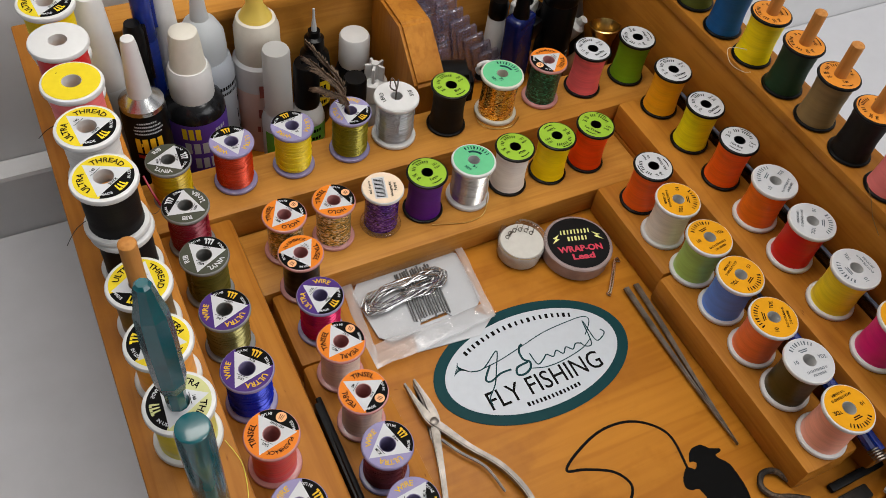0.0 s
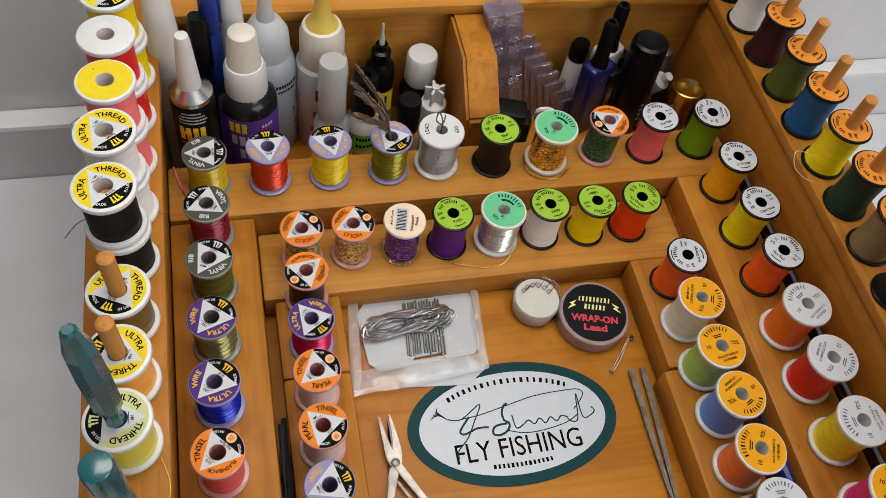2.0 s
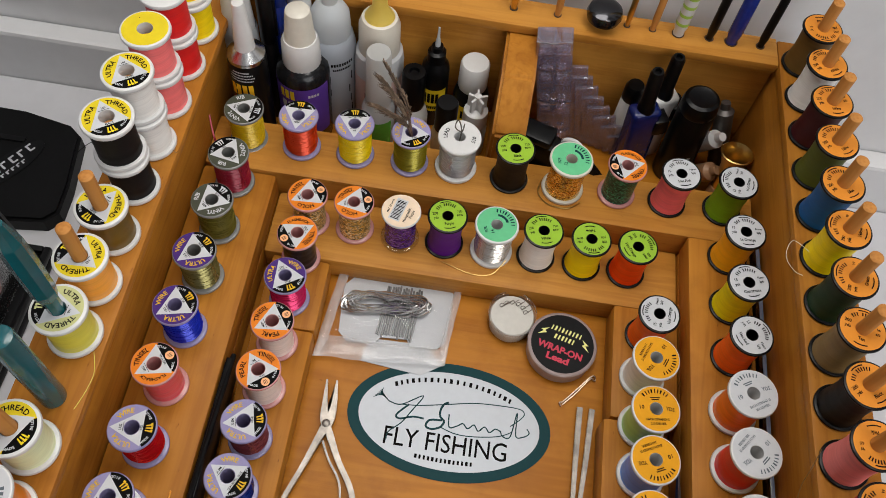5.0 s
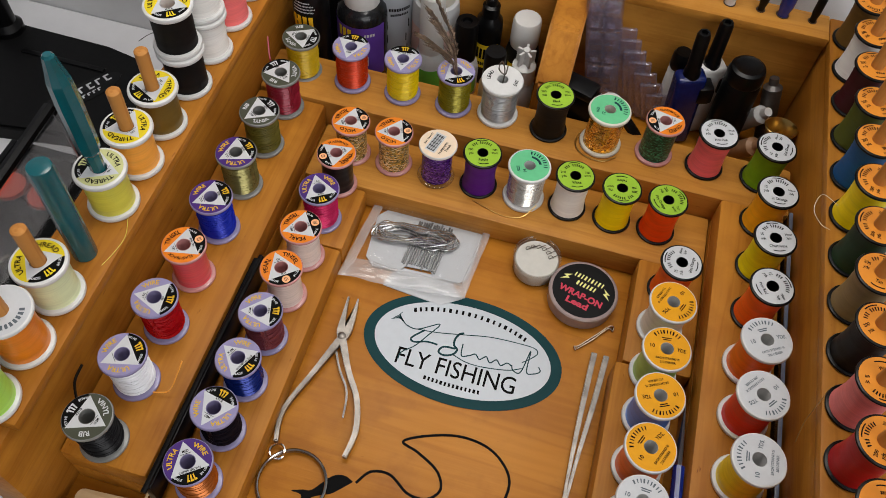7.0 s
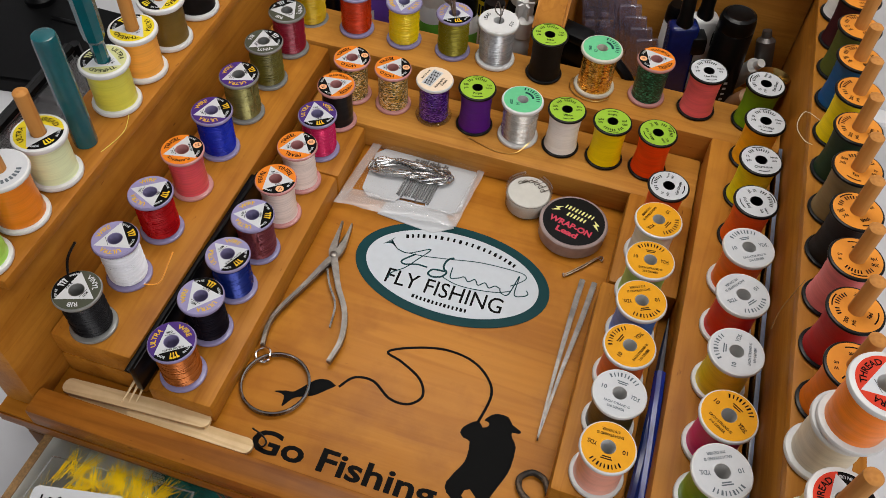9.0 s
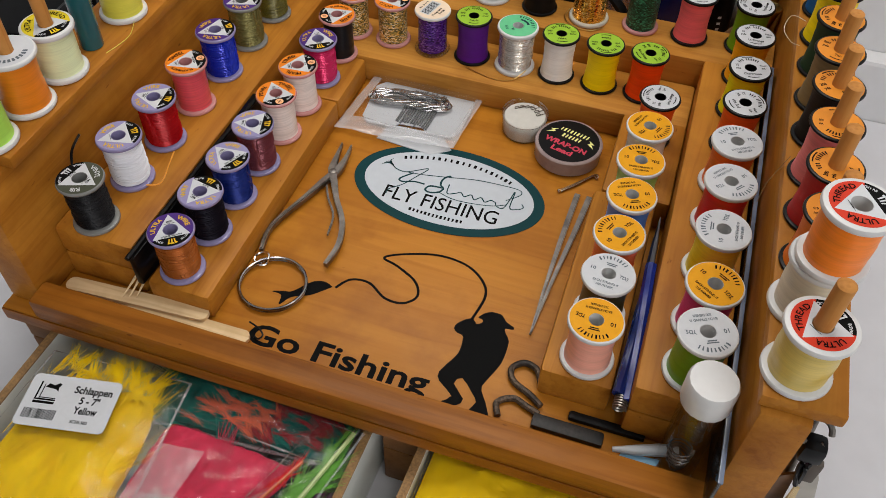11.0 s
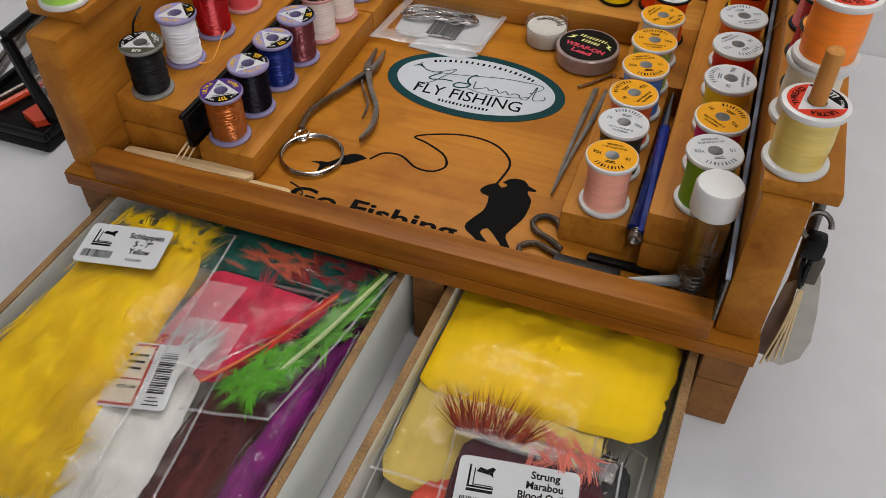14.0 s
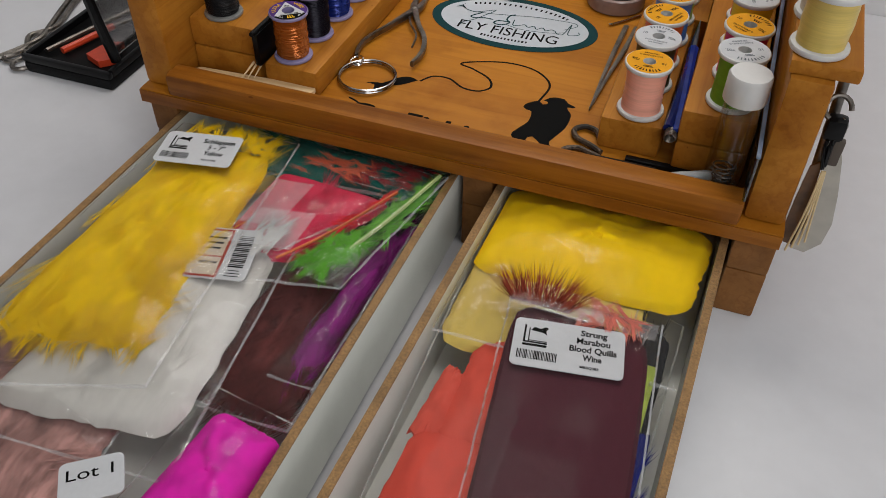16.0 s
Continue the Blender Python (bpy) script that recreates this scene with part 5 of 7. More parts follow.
# ---- bottles in the back bin ----
def label_wrap(name, r, z0, z1, mat, parent, label="", a0=0, a1=360):
    b = bmesh.new()
    n = 36
    rows = []
    for k in range(n + 1):
        a = radians(a0 + (a1 - a0) * k / n)
        rows.append([b.verts.new(Vector((r * math.cos(a), r * math.sin(a), z)) * MM) for z in (z0, z1)])
    for p, q in zip(rows, rows[1:]):
        b.faces.new((p[0], q[0], q[1], p[1]))
    return part(name, b, mat, parent, label, True)


def wrap_bars(r, rows, parent, mat):
    """Unreadable print round a bottle: rows of (z, height, start, end, count)."""
    b = bmesh.new()
    for z, h, a0, a1, n in rows:
        for k in range(n):
            s = a0 + (a1 - a0) * k / n
            e = s + (a1 - a0) / n * 0.72
            vs = [b.verts.new(Vector((r * math.cos(radians(a)), r * math.sin(radians(a)), zz)) * MM) for a, zz in ((s, z), (e, z), (e, z + h), (s, z + h))]
            b.faces.new(vs)
    part("lettering", b, mat, parent)


SILVER = plain("silver_foil", (0.6, 0.6, 0.6), 0.25, 1.0, 0.05)
AMBER_PRINT = ink("sun_yellow", (0.85, 0.62, 0.02))
glue = thing("glue_tube", -130, 183.5, 1.5, "black glue tube with silver shoulder and white nozzle cap", "glue")
part("body", lathe([(0, 0), (9.8, 0), (10.2, 2), (10.2, 69), (9.4, 71)], 36), BLACK, glue, "", True)
part("shoulder", lathe([(9.8, 70.5), (9.9, 73), (5.4, 77), (0, 77)], 36), SILVER, glue, "", True)
part("nozzle", lathe([(5.3, 76.4), (5.0, 82), (3.5, 103), (2.8, 106.5), (0, 107.2)], 24), WHITE, glue, "white tapered cap", True)
wrap_bars(10.45, [(49, 9, 226, 300, 4), (53, 2, 240, 312, 1)], glue, ink("amber_bars", (0.90, 0.50, 0.02)))
wrap_bars(10.3, [(60.5, 0.9, 230, 300, 16), (62.6, 0.9, 228, 305, 18), (64.7, 0.9, 232, 300, 15), (66.8, 0.9, 240, 290, 9)], glue, PAPER)
label_wrap("stripe", 10.3, 45.5, 47.5, SCARLET, glue, "", 225, 300)
label_wrap("band", 10.3, 12, 22, AMBER_PRINT, glue, "", 200, 320)
foam = thing("pump_bottle", -104.8, 197.5, 0.1, "black bottle with purple label and white pump cap", "bottle")
part("body", lathe([(0, 0), (13.8, 0), (14.6, 2), (14.6, 51), (13.8, 55.5), (10.5, 58.8), (9, 59.5)], 40), plain("dark_grey_plastic", (0.008, 0.008, 0.009), 0.2, spec=0.35), foam, "", True)
part("collar", lathe([(9.8, 58.5), (10.2, 60), (9.8, 74), (8.8, 76.5), (6, 77)], 60, rib=0.25), WHITE, foam, "", True)
part("pump_cap", lathe([(8.4, 76.4), (8.0, 78), (6.9, 92), (6.3, 95), (5, 96), (0, 96)], 36), IVORY, foam, "translucent ivory pump cap", True)
label_wrap("label", 14.75, 12, 50.5, ink("deep_purple", (0.11, 0.045, 0.32)), foam, "purple wrap label", 150, 345)
wrap_bars(14.9, [(41.5, 7, 228, 266, 3)], foam, AMBER_PRINT)
wrap_bars(14.9, [(32, 7, 230, 295, 4), (22, 7, 245, 305, 4), (44, 2, 292, 318, 4)], foam, PAPER)
res = thing("resin_bottle", -92.8, 216.5, 0.1, "frosted resin bottle with dark print and clear nozzle cap", "bottle")
part("body", lathe([(0, 0), (13.2, 0), (13.8, 1.5), (13.8, 56), (12.4, 63), (9, 66.5), (6, 67)], 36), FROST_GREY, res, "", True)
part("cap", lathe([(11, 64), (11.2, 70), (10.6, 78), (7.4, 84), (4.4, 86), (3.6, 92), (2.8, 108), (0, 109)], 32), FROST, res, "", True)
wrap_bars(14.0, [(50, 2.2, 280, 336, 9), (46.6, 1.6, 284, 330, 10), (36, 6.5, 276, 356, 1), (26, 6, 276, 346, 1), (17.5, 6, 274, 352, 1), (9, 6, 274, 356, 1)], res, INK)
yel = thing("hardener_bottle", -65.8, 216.6, 0.1, "frosted pink bottle with amber-stained nozzle", "bottle")
part("body", lathe([(0, 0), (13.4, 0), (13.9, 1.5), (13.9, 50), (13, 56), (9, 59)], 36), FROST_PINK, yel, "", True)
part("neck_liquid", lathe([(13.98, 42), (13.98, 50), (13.1, 56.1), (10.6, 58.2)], 36), FROST, yel, "", True)
part("collar", lathe([(11.2, 56.6), (11.5, 58), (11.3, 75), (9.6, 80), (6, 81.5)], 36), IVORY, yel, "", True)
part("nozzle", lathe([(8.2, 80.6), (6.6, 83.5), (4.4, 87), (3.6, 96), (2.4, 108), (0, 109)], 28), YELLOW_CAP, yel, "amber-stained nozzle", True)
wrap_bars(14.4, [(40, 8, 250, 285, 2), (26, 6, 245, 290, 4), (16, 4, 240, 292, 6)], yel, plain("faded_red_print", (0.35, 0.09, 0.08), 0.5))
cyl = thing("brush_bottle", -62.8, 197, 0.1, "small bottle with tall frosted white cap", "bottle")
part("body", lathe([(0, 0), (8.8, 0), (9.4, 1), (9.4, 30), (7.6, 36)], 30), FROST, cyl, "", True)
part("cap", lathe([(7.4, 35), (7.2, 40), (6.9, 73), (6.3, 74.5), (0, 74.5)], 30), frosted("frosted_cap", (0.72, 0.72, 0.70), 0.5), cyl, "", True)
label_wrap("label", 9.55, 4, 26, ink("leaf_print", (0.12, 0.42, 0.05)), cyl, "", 200, 330)
for x, y, w in ((-140, 206, 9.5), (-109, 217, 7.5)):
    tall = thing("squeeze_bottle", x, y, 0.1, "tall frosted white squeeze bottle", "bottle", "squeeze bottles")
    part("body", lathe([(0, 0), (w, 0), (w + 0.4, 1.5), (w, 68), (w * 0.96, 70)], 30), FROST, tall, "", True)
    part("cap", lathe([(w * 0.9, 69), (w * 0.86, 76), (w * 0.62, 112), (w * 0.5, 116), (0, 117)], 28), WHITE, tall, "", True)
for x, y, mat, lean, h in ((-124.5, 206, BLACK, 3, 98), (-118.5, 211, BLUE, -4, 122)):
    mk = thing("marker_pen", x, y, 0.1, "slim %s marker pen standing in the bin" % ("black" if mat is BLACK else "blue"), "pen", "pens", turn=0)
    part("barrel", lathe([(0, 0), (4.2, 0), (4.4, 2), (4.4, h - 38), (3.8, h - 37)], 20), mat, mk, "", True)
    part("cap", lathe([(4.0, h - 37.5), (4.6, h - 36), (4.5, h - 4), (3.4, h), (0, h)], 20), mat, mk, "", True)
    part("clip", box_mesh(3.8, -1.2, h - 32, 5.6, 1.2, h - 2, 0.4), mat, mk)
ndl = thing("needle_bottle", -34, 221.5, 0.1, "black bottle with needle tip and yellow label", "bottle")
part("body", lathe([(0, 0), (7.8, 0), (8.2, 1), (8.2, 42), (7.6, 46), (5.4, 48.5), (5.0, 50)], 30), BLACK, ndl, "", True)
part("hub", lathe([(5.4, 49.5), (5.2, 56), (3.4, 57), (3.2, 60.5), (0, 60.6)], 20), BLACK, ndl, "", True)
part("needle", lathe([(1.6, 60), (1.4, 64), (0.8, 68), (0.6, 74), (0, 74.2)], 10), FROST, ndl, "", True)
label_wrap("label", 8.32, 14, 32, AMBER_PRINT, ndl, "yellow label", 215, 330)
wrap_bars(8.42, [(21, 8, 235, 300, 4), (16, 2.4, 235, 300, 8)], ndl, INK)
bc = thing("head_cement_bottle", -44.4, 206, 0.1, "small white bottle with black cap and green label", "bottle")
part("body", lathe([(0, 0), (9.0, 0), (9.4, 1), (9.4, 18), (8, 24), (6, 28)], 30), WHITE, bc, "", True)
part("cap", lathe([(6.8, 27), (7.0, 29), (6.8, 52), (6.2, 54), (3.0, 54), (2.6, 52), (0, 52)], 30), BLACK, bc, "", True)
label_wrap("label", 9.52, 4, 17, ink("leaf_green", (0.14, 0.45, 0.06)), bc, "green label", 200, 340)
wrap_bars(9.62, [(12.5, 2.2, 240, 300, 6), (7, 2.2, 240, 300, 5)], bc, INK)
wc = thing("solvent_bottle", -11.8, 219.6, 0.1, "black bottle with white ribbed screw cap", "bottle")
part("body", lathe([(0, 0), (9.8, 0), (10.4, 1), (10.4, 28), (9, 34), (7.2, 36)], 32), BLACK, wc, "", True)
part("cap", lathe([(8.0, 35), (8.4, 36.5), (8.2, 52.6), (7.4, 54), (0, 54.2)], 64, rib=0.16), WHITE, wc, "white ribbed cap", True)
label_wrap("label", 10.55, 12, 26, AMBER_PRINT, wc, "", 230, 330)
wrap_bars(10.65, [(16, 6, 245, 310, 6)], wc, INK)
sb = thing("varnish_bottle", -23.5, 190.5, 0.1, "tiny clear varnish bottle with black cap", "bottle")
part("body", lathe([(0, 0), (7.0, 0), (7.4, 1), (7.4, 26), (5, 30)], 26), frosted("amber_varnish", (0.55, 0.42, 0.22), 0.5), sb, "", True)
part("cap", lathe([(6.2, 30.2), (6.2, 49.6), (5.6, 51), (0, 51)], 26), BLACK, sb, "", True)
star = thing("dropper_bottle", -7.5, 201, 0.1, "small clear dropper bottle with white winged cap", "bottle")
part("body", lathe([(0, 0), (7.2, 0), (7.6, 1), (7.6, 22), (5, 26)], 26), FROST, star, "", True)
part("cap", lathe([(6.8, 25), (7.0, 26), (6.8, 36), (5, 37.4), (2.2, 38), (1.9, 48), (0, 48.4)], 48, rib=0.25), WHITE, star, "", True)
for a in (0, 72, 144, 216, 288):
    o = part("wing", box_mesh(0.8, -0.7, 38, 5.6, 0.7, 47, 0.3), WHITE, star)
    o.matrix_basis = pose(0, 0, 0, 0, 0, a + 20)
# feather stuck in the olive spool
fe = thing("quill_feather", -39, 160.5, 58, "brown barred feather stuck in a wire spool", "feather")
FEATHER = plain("brown_feather", (0.19, 0.125, 0.08), 0.7, grain=0.5, scale=500)
HORN = plain("horn_quill", (0.16, 0.10, 0.07), 0.4)
for n, (tip, side, L) in enumerate((((-17.4, 11.5, 38), 1, 5.0), ((-17.8, 6.8, 32), -1, 8.0), ((-17.6, -5.8, 26), -1, 9.0))):
    tip = Vector(tip)
    stem = spline([(0.5, 0, -6), tuple(tip * 0.35 + Vector((2.6, 0, 2))), tuple(tip * 0.7 + Vector((1.6, 0, 1))), tuple(tip)], 10)
    part("quill", tube(stem, 0.6, 6, None, [1.2 - 0.9 * i / 30 for i in range(31)]), HORN, fe, "", True)
    b = bmesh.new()
    rnd = random.Random(40 + n)
    for s in (-1, 1):
        for k in range(170):
            i = rnd.randint(7, 29)
            p, d = stem[i], (stem[i + 1] - stem[i - 1]).normalized()
            reach = L * (1.0 if s == side else 0.4) * rnd.uniform(0.45, 1.1) * (0.5 + 0.5 * min(1, (30 - i) / 8))
            out = Vector((s * rnd.uniform(0.3, 0.6), rnd.uniform(-0.35, 0.05), 0)) * reach + d * reach * rnd.uniform(0.7, 1.2) + Vector((0, 0, -0.12 * reach * (n == 2)))
            mid = p + out * 0.55 + Vector((0, -0.6, 0.4))
            w = d * rnd.uniform(0.45, 0.85)
            q = [b.verts.new(v * MM) for v in (p - w, p + w, mid + w, mid - w)]
            b.faces.new(q)
            b.faces.new((q[3], q[2], b.verts.new((p + out) * MM)))
    part("vane", b, FEATHER, fe)
lt = thing("twisted_wire_tag", -14, 162, 60.7, "twist of clear wire in the lead spool", "wire")
part("wire", tube(spline([(0, 0, -6), (0.3, 0.6, 4), (-2, 1.4, 10), (-3, 0.6, 5), (0.6, 0.8, 2), (1.4, 1.2, 8)], 5), 0.4, 5), STEEL, lt, "", True)

# smoky hook boxes leaning in the right bin
hb = thing("hook_box_stack", 24.5, 220, 0.1, "stack of smoky clear plastic hook boxes leaning in the bin", "boxes")
for z0, h in ((0.5, 13.4), (14.5, 23.8), (39, 23.8), (63.6, 20)):
    lean = pose((17.6 - 0.176 * z0) * MM, 0, z0 * MM, 0, -10, 0)
    o = part("box", box_mesh(-9.6, -6, 0, 9.6, 6, h, 0.8), SMOKED, hb, "", True)
    o.matrix_basis = lean
    for x0, y0, z1, x1, y1, z2 in ((-0.5, -5.2, 1.2, 0.5, 5.2, h - 1.2), (-8.4, -5.0, h * 0.5, 8.4, 5.0, h * 0.5 + 0.9), (-8.4, -4.0, 1.2, -7.6, 4.0, h - 1.2)):
        o = part("partition", box_mesh(x0, y0, z1, x1, y1, z2, 0.2, 1), SMOKED, hb, "", True)
        o.matrix_basis = lean
    for x0 in (-7.4, 1.4):
        o = part("clasp", box_mesh(x0, -8.2, h - 5, x0 + 6, -6.2, h - 0.6, 0.6), SMOKED, hb, "", True)
        o.matrix_basis = lean
        o = part("clasp", box_mesh(x0 + 0.8, -7.4, 1.0, x0 + 5.2, -6.2, 4.2, 0.5), SMOKED, hb, "", True)
        o.matrix_basis = lean
    o = part("hinge", tube([(-9.4, -6.4, h + 0.4), (0, -7.4, h), (9.4, -6.4, h + 0.4)], 0.7, 6), CLEAR, hb, "", True)
    o.matrix_basis = lean
for k in range(8):
    o = part("lid", box_mesh(0, -1.2, 0, 13, 1.2, 60 - 6.2 * k, 0.5, 1), SMOKED, hb, "smoky clear lid fanned out", True)
    o.matrix_basis = pose((22 + 4.3 * k) * MM, (2 - 1.3 * k) * MM, 0.6 * MM, 0, -9 - 1.2 * k, 3 * (k % 3))
bk = thing("black_cutter", 27, 181, 0.1, "small black plastic cutter with steel eyelet", "cutter", turn=-18)
part("body", box_mesh(-15, -6, 0, 14, 7, 46, 4.0), BLACK, bk, "", True)
part("head", box_mesh(-14, -7, 46.2, 10, 6, 52, 2.5), BLACK, bk, "", True)
part("eyelet", tube([(20 + 5 * math.cos(q / 8 * math.pi), 0, 50 + 4 * math.sin(q / 8 * math.pi)) for q in range(16)], 1.4, 8, None, None, True), WHITE, bk, "", True)
part("strap", tube(spline([(16, 0, 46), (28, 2, 40), (40, 4, 26), (48, 6, 4)], 5), 3.2, 8), BLACK_MATT, bk, "", True)


def lighter(x, y, mat, h, label, turn, lean):
    li = thing("lighter", x, y, 0.2, label, "lighter", "lighters", turn=turn)
    li.matrix_basis = pose(x * MM, y * MM, 0.2 * MM, 0, lean, turn)
    part("body", box_mesh(-8.5, -5.5, 0, 8.5, 5.5, h, 3.0, 3), mat, li, "", True)
    part("trigger", box_mesh(5, -7, h - 19, 14, 5, h - 7, 2.4), BLACK, li, "", True)
    part("neck", lathe([(5.0, h - 1), (4.6, h + 3), (4.0, h + 5), (3.8, h + 28), (3.0, h + 30), (2.0, h + 30), (1.8, h + 28), (0, h + 28)], 20), BLACK, li, "black tube", True)
    return li


lighter(88, 207, plain("navy_enamel", (0.004, 0.012, 0.10), 0.22, grain=0.15), 54, "dark blue lighter with a black tube neck", 20, -4)
lighter(96.5, 219.5, WHITE, 53, "white lighter with a black tube neck", 25, -2)
wl = thing("lighter", 78.6, 220.5, 0.2, "slim white lighter with a black cap", "lighter", "lighters")
part("body", lathe([(0, 0), (5.5, 0), (6, 1), (5.6, 43), (5, 44)], 24), WHITE, wl, "", True)
part("cap", lathe([(5.2, 43.5), (5.8, 45), (5.6, 53), (4.5, 55), (0, 55)], 24), BLACK, wl, "", True)
bcy = thing("black_torch", 104.5, 194, 0.2, "black cylindrical container with a rounded lid", "container")
bcy.matrix_basis = pose(114.4 * MM, 208.5 * MM, 0.2 * MM, 0, -2, 0)
part("body", lathe([(0, 0), (10.4, 0), (10.8, 1), (10.4, 55), (9.8, 56)], 36), BLACK, bcy, "", True)
part("lid", lathe([(10.0, 56.2), (10.4, 57), (10.2, 62), (9.4, 65), (7.6, 66), (6, 65.4), (0, 65.2)], 36), BLACK, bcy, "", True)
wrap_bars(10.95, [(12 + 4 * k, 1.6, 285, 300, 1) for k in range(4)], bcy, PAPER)
bs = thing("brass_hair_stacker", 139, 188, 0.2, "brass funnel-mouthed hair stacker leaning in the bin", "stacker")
bs.matrix_basis = pose(140.4 * MM, 190 * MM, 1 * MM, -9, 0, 0)
part("funnel", lathe([(0, 12), (5, 12), (5.2, 18), (5.8, 29), (8.4, 37), (9.4, 39), (8.8, 39.5), (7.2, 37), (4.8, 29), (4.2, 20), (0, 19)], 36), BRASS, bs, "", True)
part("base", lathe([(0, 0), (6.4, 0), (6.6, 1), (6.6, 11), (5.8, 12.2), (0, 12.2)], 36), plain("turned_wood", (0.22, 0.11, 0.05), 0.4), bs, "", True)
for x, y, l, d, mat, text in ((120, 222, 38, 22, WHITE, "small white tube with a barcode"), (141, 214, 46, -12, plain("grey_tool_steel", (0.10, 0.09, 0.085), 0.4, 0.6), "grey steel tool with a pointed end"), (124, 203, 26, 24, plain("tan_wood_handle", (0.3, 0.16, 0.08), 0.5), "short tan wooden handle")):
    o = thing("bin_tool", x, y, 0.2, text + " in the bin", "tool")
    o.matrix_basis = pose(x * MM, y * MM, 5 * MM, d, d, 0)
    part("barrel", lathe([(0, 0), (5, 0), (5.4, 1), (5.4, l - 6), (3.0, l - 4), (2.6, l), (0, l)], 22), mat, o, "", True)

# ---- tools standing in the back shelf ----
# brown that carries the shade inside the shelf holes
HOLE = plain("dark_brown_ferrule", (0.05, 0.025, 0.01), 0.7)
GREENSTRIPE = plain("lime_green_plastic", (0.35, 0.55, 0.08), 0.35)
for i, (x, h, r, mat, text) in enumerate(((4, 40, 2.2, BRASS, "brass handled tool in the back shelf"), (28, 44, 2.0, PEG, "wooden handled tool in the back shelf"), (66, 45, 1.6, BRASS, "slim copper-coloured tool in the back shelf"), (80, 42, 1.9, PEG, "wooden tool shank in the back shelf"), (94, 46, 3.6, WHITE, "white and lime striped tool in the back shelf"), (111, 44, 2.4, BLACK, "black handled tool in the back shelf"), (123, 44, 3.8, BLUE, "blue handled tool in the back shelf"), (139, 46, 2.3, BLACK_MATT, "black tool with a steel slot in the back shelf"))):
    o = thing("shelf_tool", x, 238, 80.4, text, "tool", "tools in the back shelf")
    part("shaft", lathe([(0, 0), (r * 0.8, 0), (r * 0.8, 3), (r, 6), (r, h * 0.7), (r * 0.7, h), (0, h)], 18), mat, o, "", True)
    if mat is WHITE:
        for k in range(5):
            part("stripe", lathe([(r + 0.1, 8 + 6 * k), (r + 0.12, 10 + 6 * k)], 18), GREENSTRIPE, o)
    # flat disc painted dark as the hole's shade, not a fitted collar
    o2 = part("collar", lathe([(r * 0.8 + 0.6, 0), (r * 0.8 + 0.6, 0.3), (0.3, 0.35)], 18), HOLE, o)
kn = thing("bobbin_knob", 52, 236, 80.4, "dark glossy domed knob on the back shelf", "knob")
part("knob", lathe([(0, 0), (3, 0), (3, 3), (9, 5), (9.8, 8), (9, 11), (6, 13), (0, 13.6)], 32), plain("dark_chrome", (0.05, 0.05, 0.055), 0.12, 0.9), kn, "", True)

# ---- hanging tools at the right side ----
hang = thing("zinger_tools", 0, 0, 0, "steel clip, grey spatula and rubber bands hanging at the side", "hanging tools")
part("tube", tube([(172.6, -82, 73.6), (173.4, -86, 48), (174, -90, 22)], 2.2, 10), STEEL, hang, "", True)
part("ring", tube([(173 + 5.0 * math.cos(q / 8 * math.pi), -93 + 3 * math.sin(q / 8 * math.pi), 58.5 + 4.4 * math.sin(q / 8 * math.pi)) for q in range(15)], 1.1, 8), STEEL, hang, "", True)
part("cord_lock", box_mesh(170, -99, 45.5, 178.6, -91, 56, 2.6), BLACK, hang, "black cord lock", True)
part("cord", tube(spline([(175, -98, 47), (174.6, -99, 42), (175, -99, 34)], 5), 1.2, 6), BLACK, hang, "", True)
part("spatula", prism([(174.5, -14), (181, -15), (186.5, -8), (187.5, 4), (185, 20), (181, 38), (177.5, 47), (174.5, 45), (175.6, 34), (177, 18), (177.5, 2)], -0.8, 0.8, None, pose(0, -0.0975, 0, 90, 0, 0)), plain("grey_beige_plastic", (0.42, 0.39, 0.34), 0.4, grain=0.12, scale=90), hang, "grey plastic blade", True)
part("stem", box_mesh(175, -98.5, 34, 180, -95.5, 47, 1.0), plain("dark_brown_stem", (0.08, 0.06, 0.045), 0.5), hang, "", True)
part("brown_tube", prism([(169.2, -13), (175, -14), (178, -2), (175.6, 18), (174.5, 34), (170.4, 30), (169.4, 10)], -0.6, 0.6, None, pose(0, -0.0955, 0, 90, 0, 0)), plain("brown_leather_sleeve", (0.13, 0.06, 0.02), 0.3, grain=0.3, scale=160), hang, "glossy brown sleeve", True)
for k in range(4):
    part("rubber_band", tube(spline([(175 + 0.4 * k, -100, 32), (174.6 + 1.1 * k, -101, 10), (172.6 + 2.2 * k, -101, -14 + 2.4 * k)], 5), 0.5, 6), plain("beige_rubber", (0.66, 0.50, 0.27), 0.6), hang, "", True)
part("cord", tube(spline([(174, -97, 53), (172.5, -99, 44), (174.6, -100, 33)], 5), 0.9, 6), BLACK, hang, "", True)

# ---- things on the table to the left ----
vise = thing("vise_base", 0, 0, -58.9, "black vise pedestal with rounded base on the table", "vise")
b = prism([(-268, 206), (-258, 198), (-252, 160), (-251, 140), (-258, 132), (-290, 128), (-420, 108), (-440, 114), (-450, 206), (-440, 214), (-300, 212)], 0, 12)
bmesh.ops.bevel(b, geom=[e for e in b.edges if abs(e.verts[0].co.z - e.verts[1].co.z) < 1e-6 and e.verts[0].co.z > 0.01 and len(e.link_faces) == 2 and abs(e.link_faces[0].normal.z - e.link_faces[1].normal.z) > 0.5], offset=2 * MM, segments=2, affect="EDGES")
part("base", b, BLACK_MATT, vise, "", False)
part("tool_groove", box_mesh(-352, 186, 12, -290, 190, 13.2, 0.6), BLACK, vise, "", True)
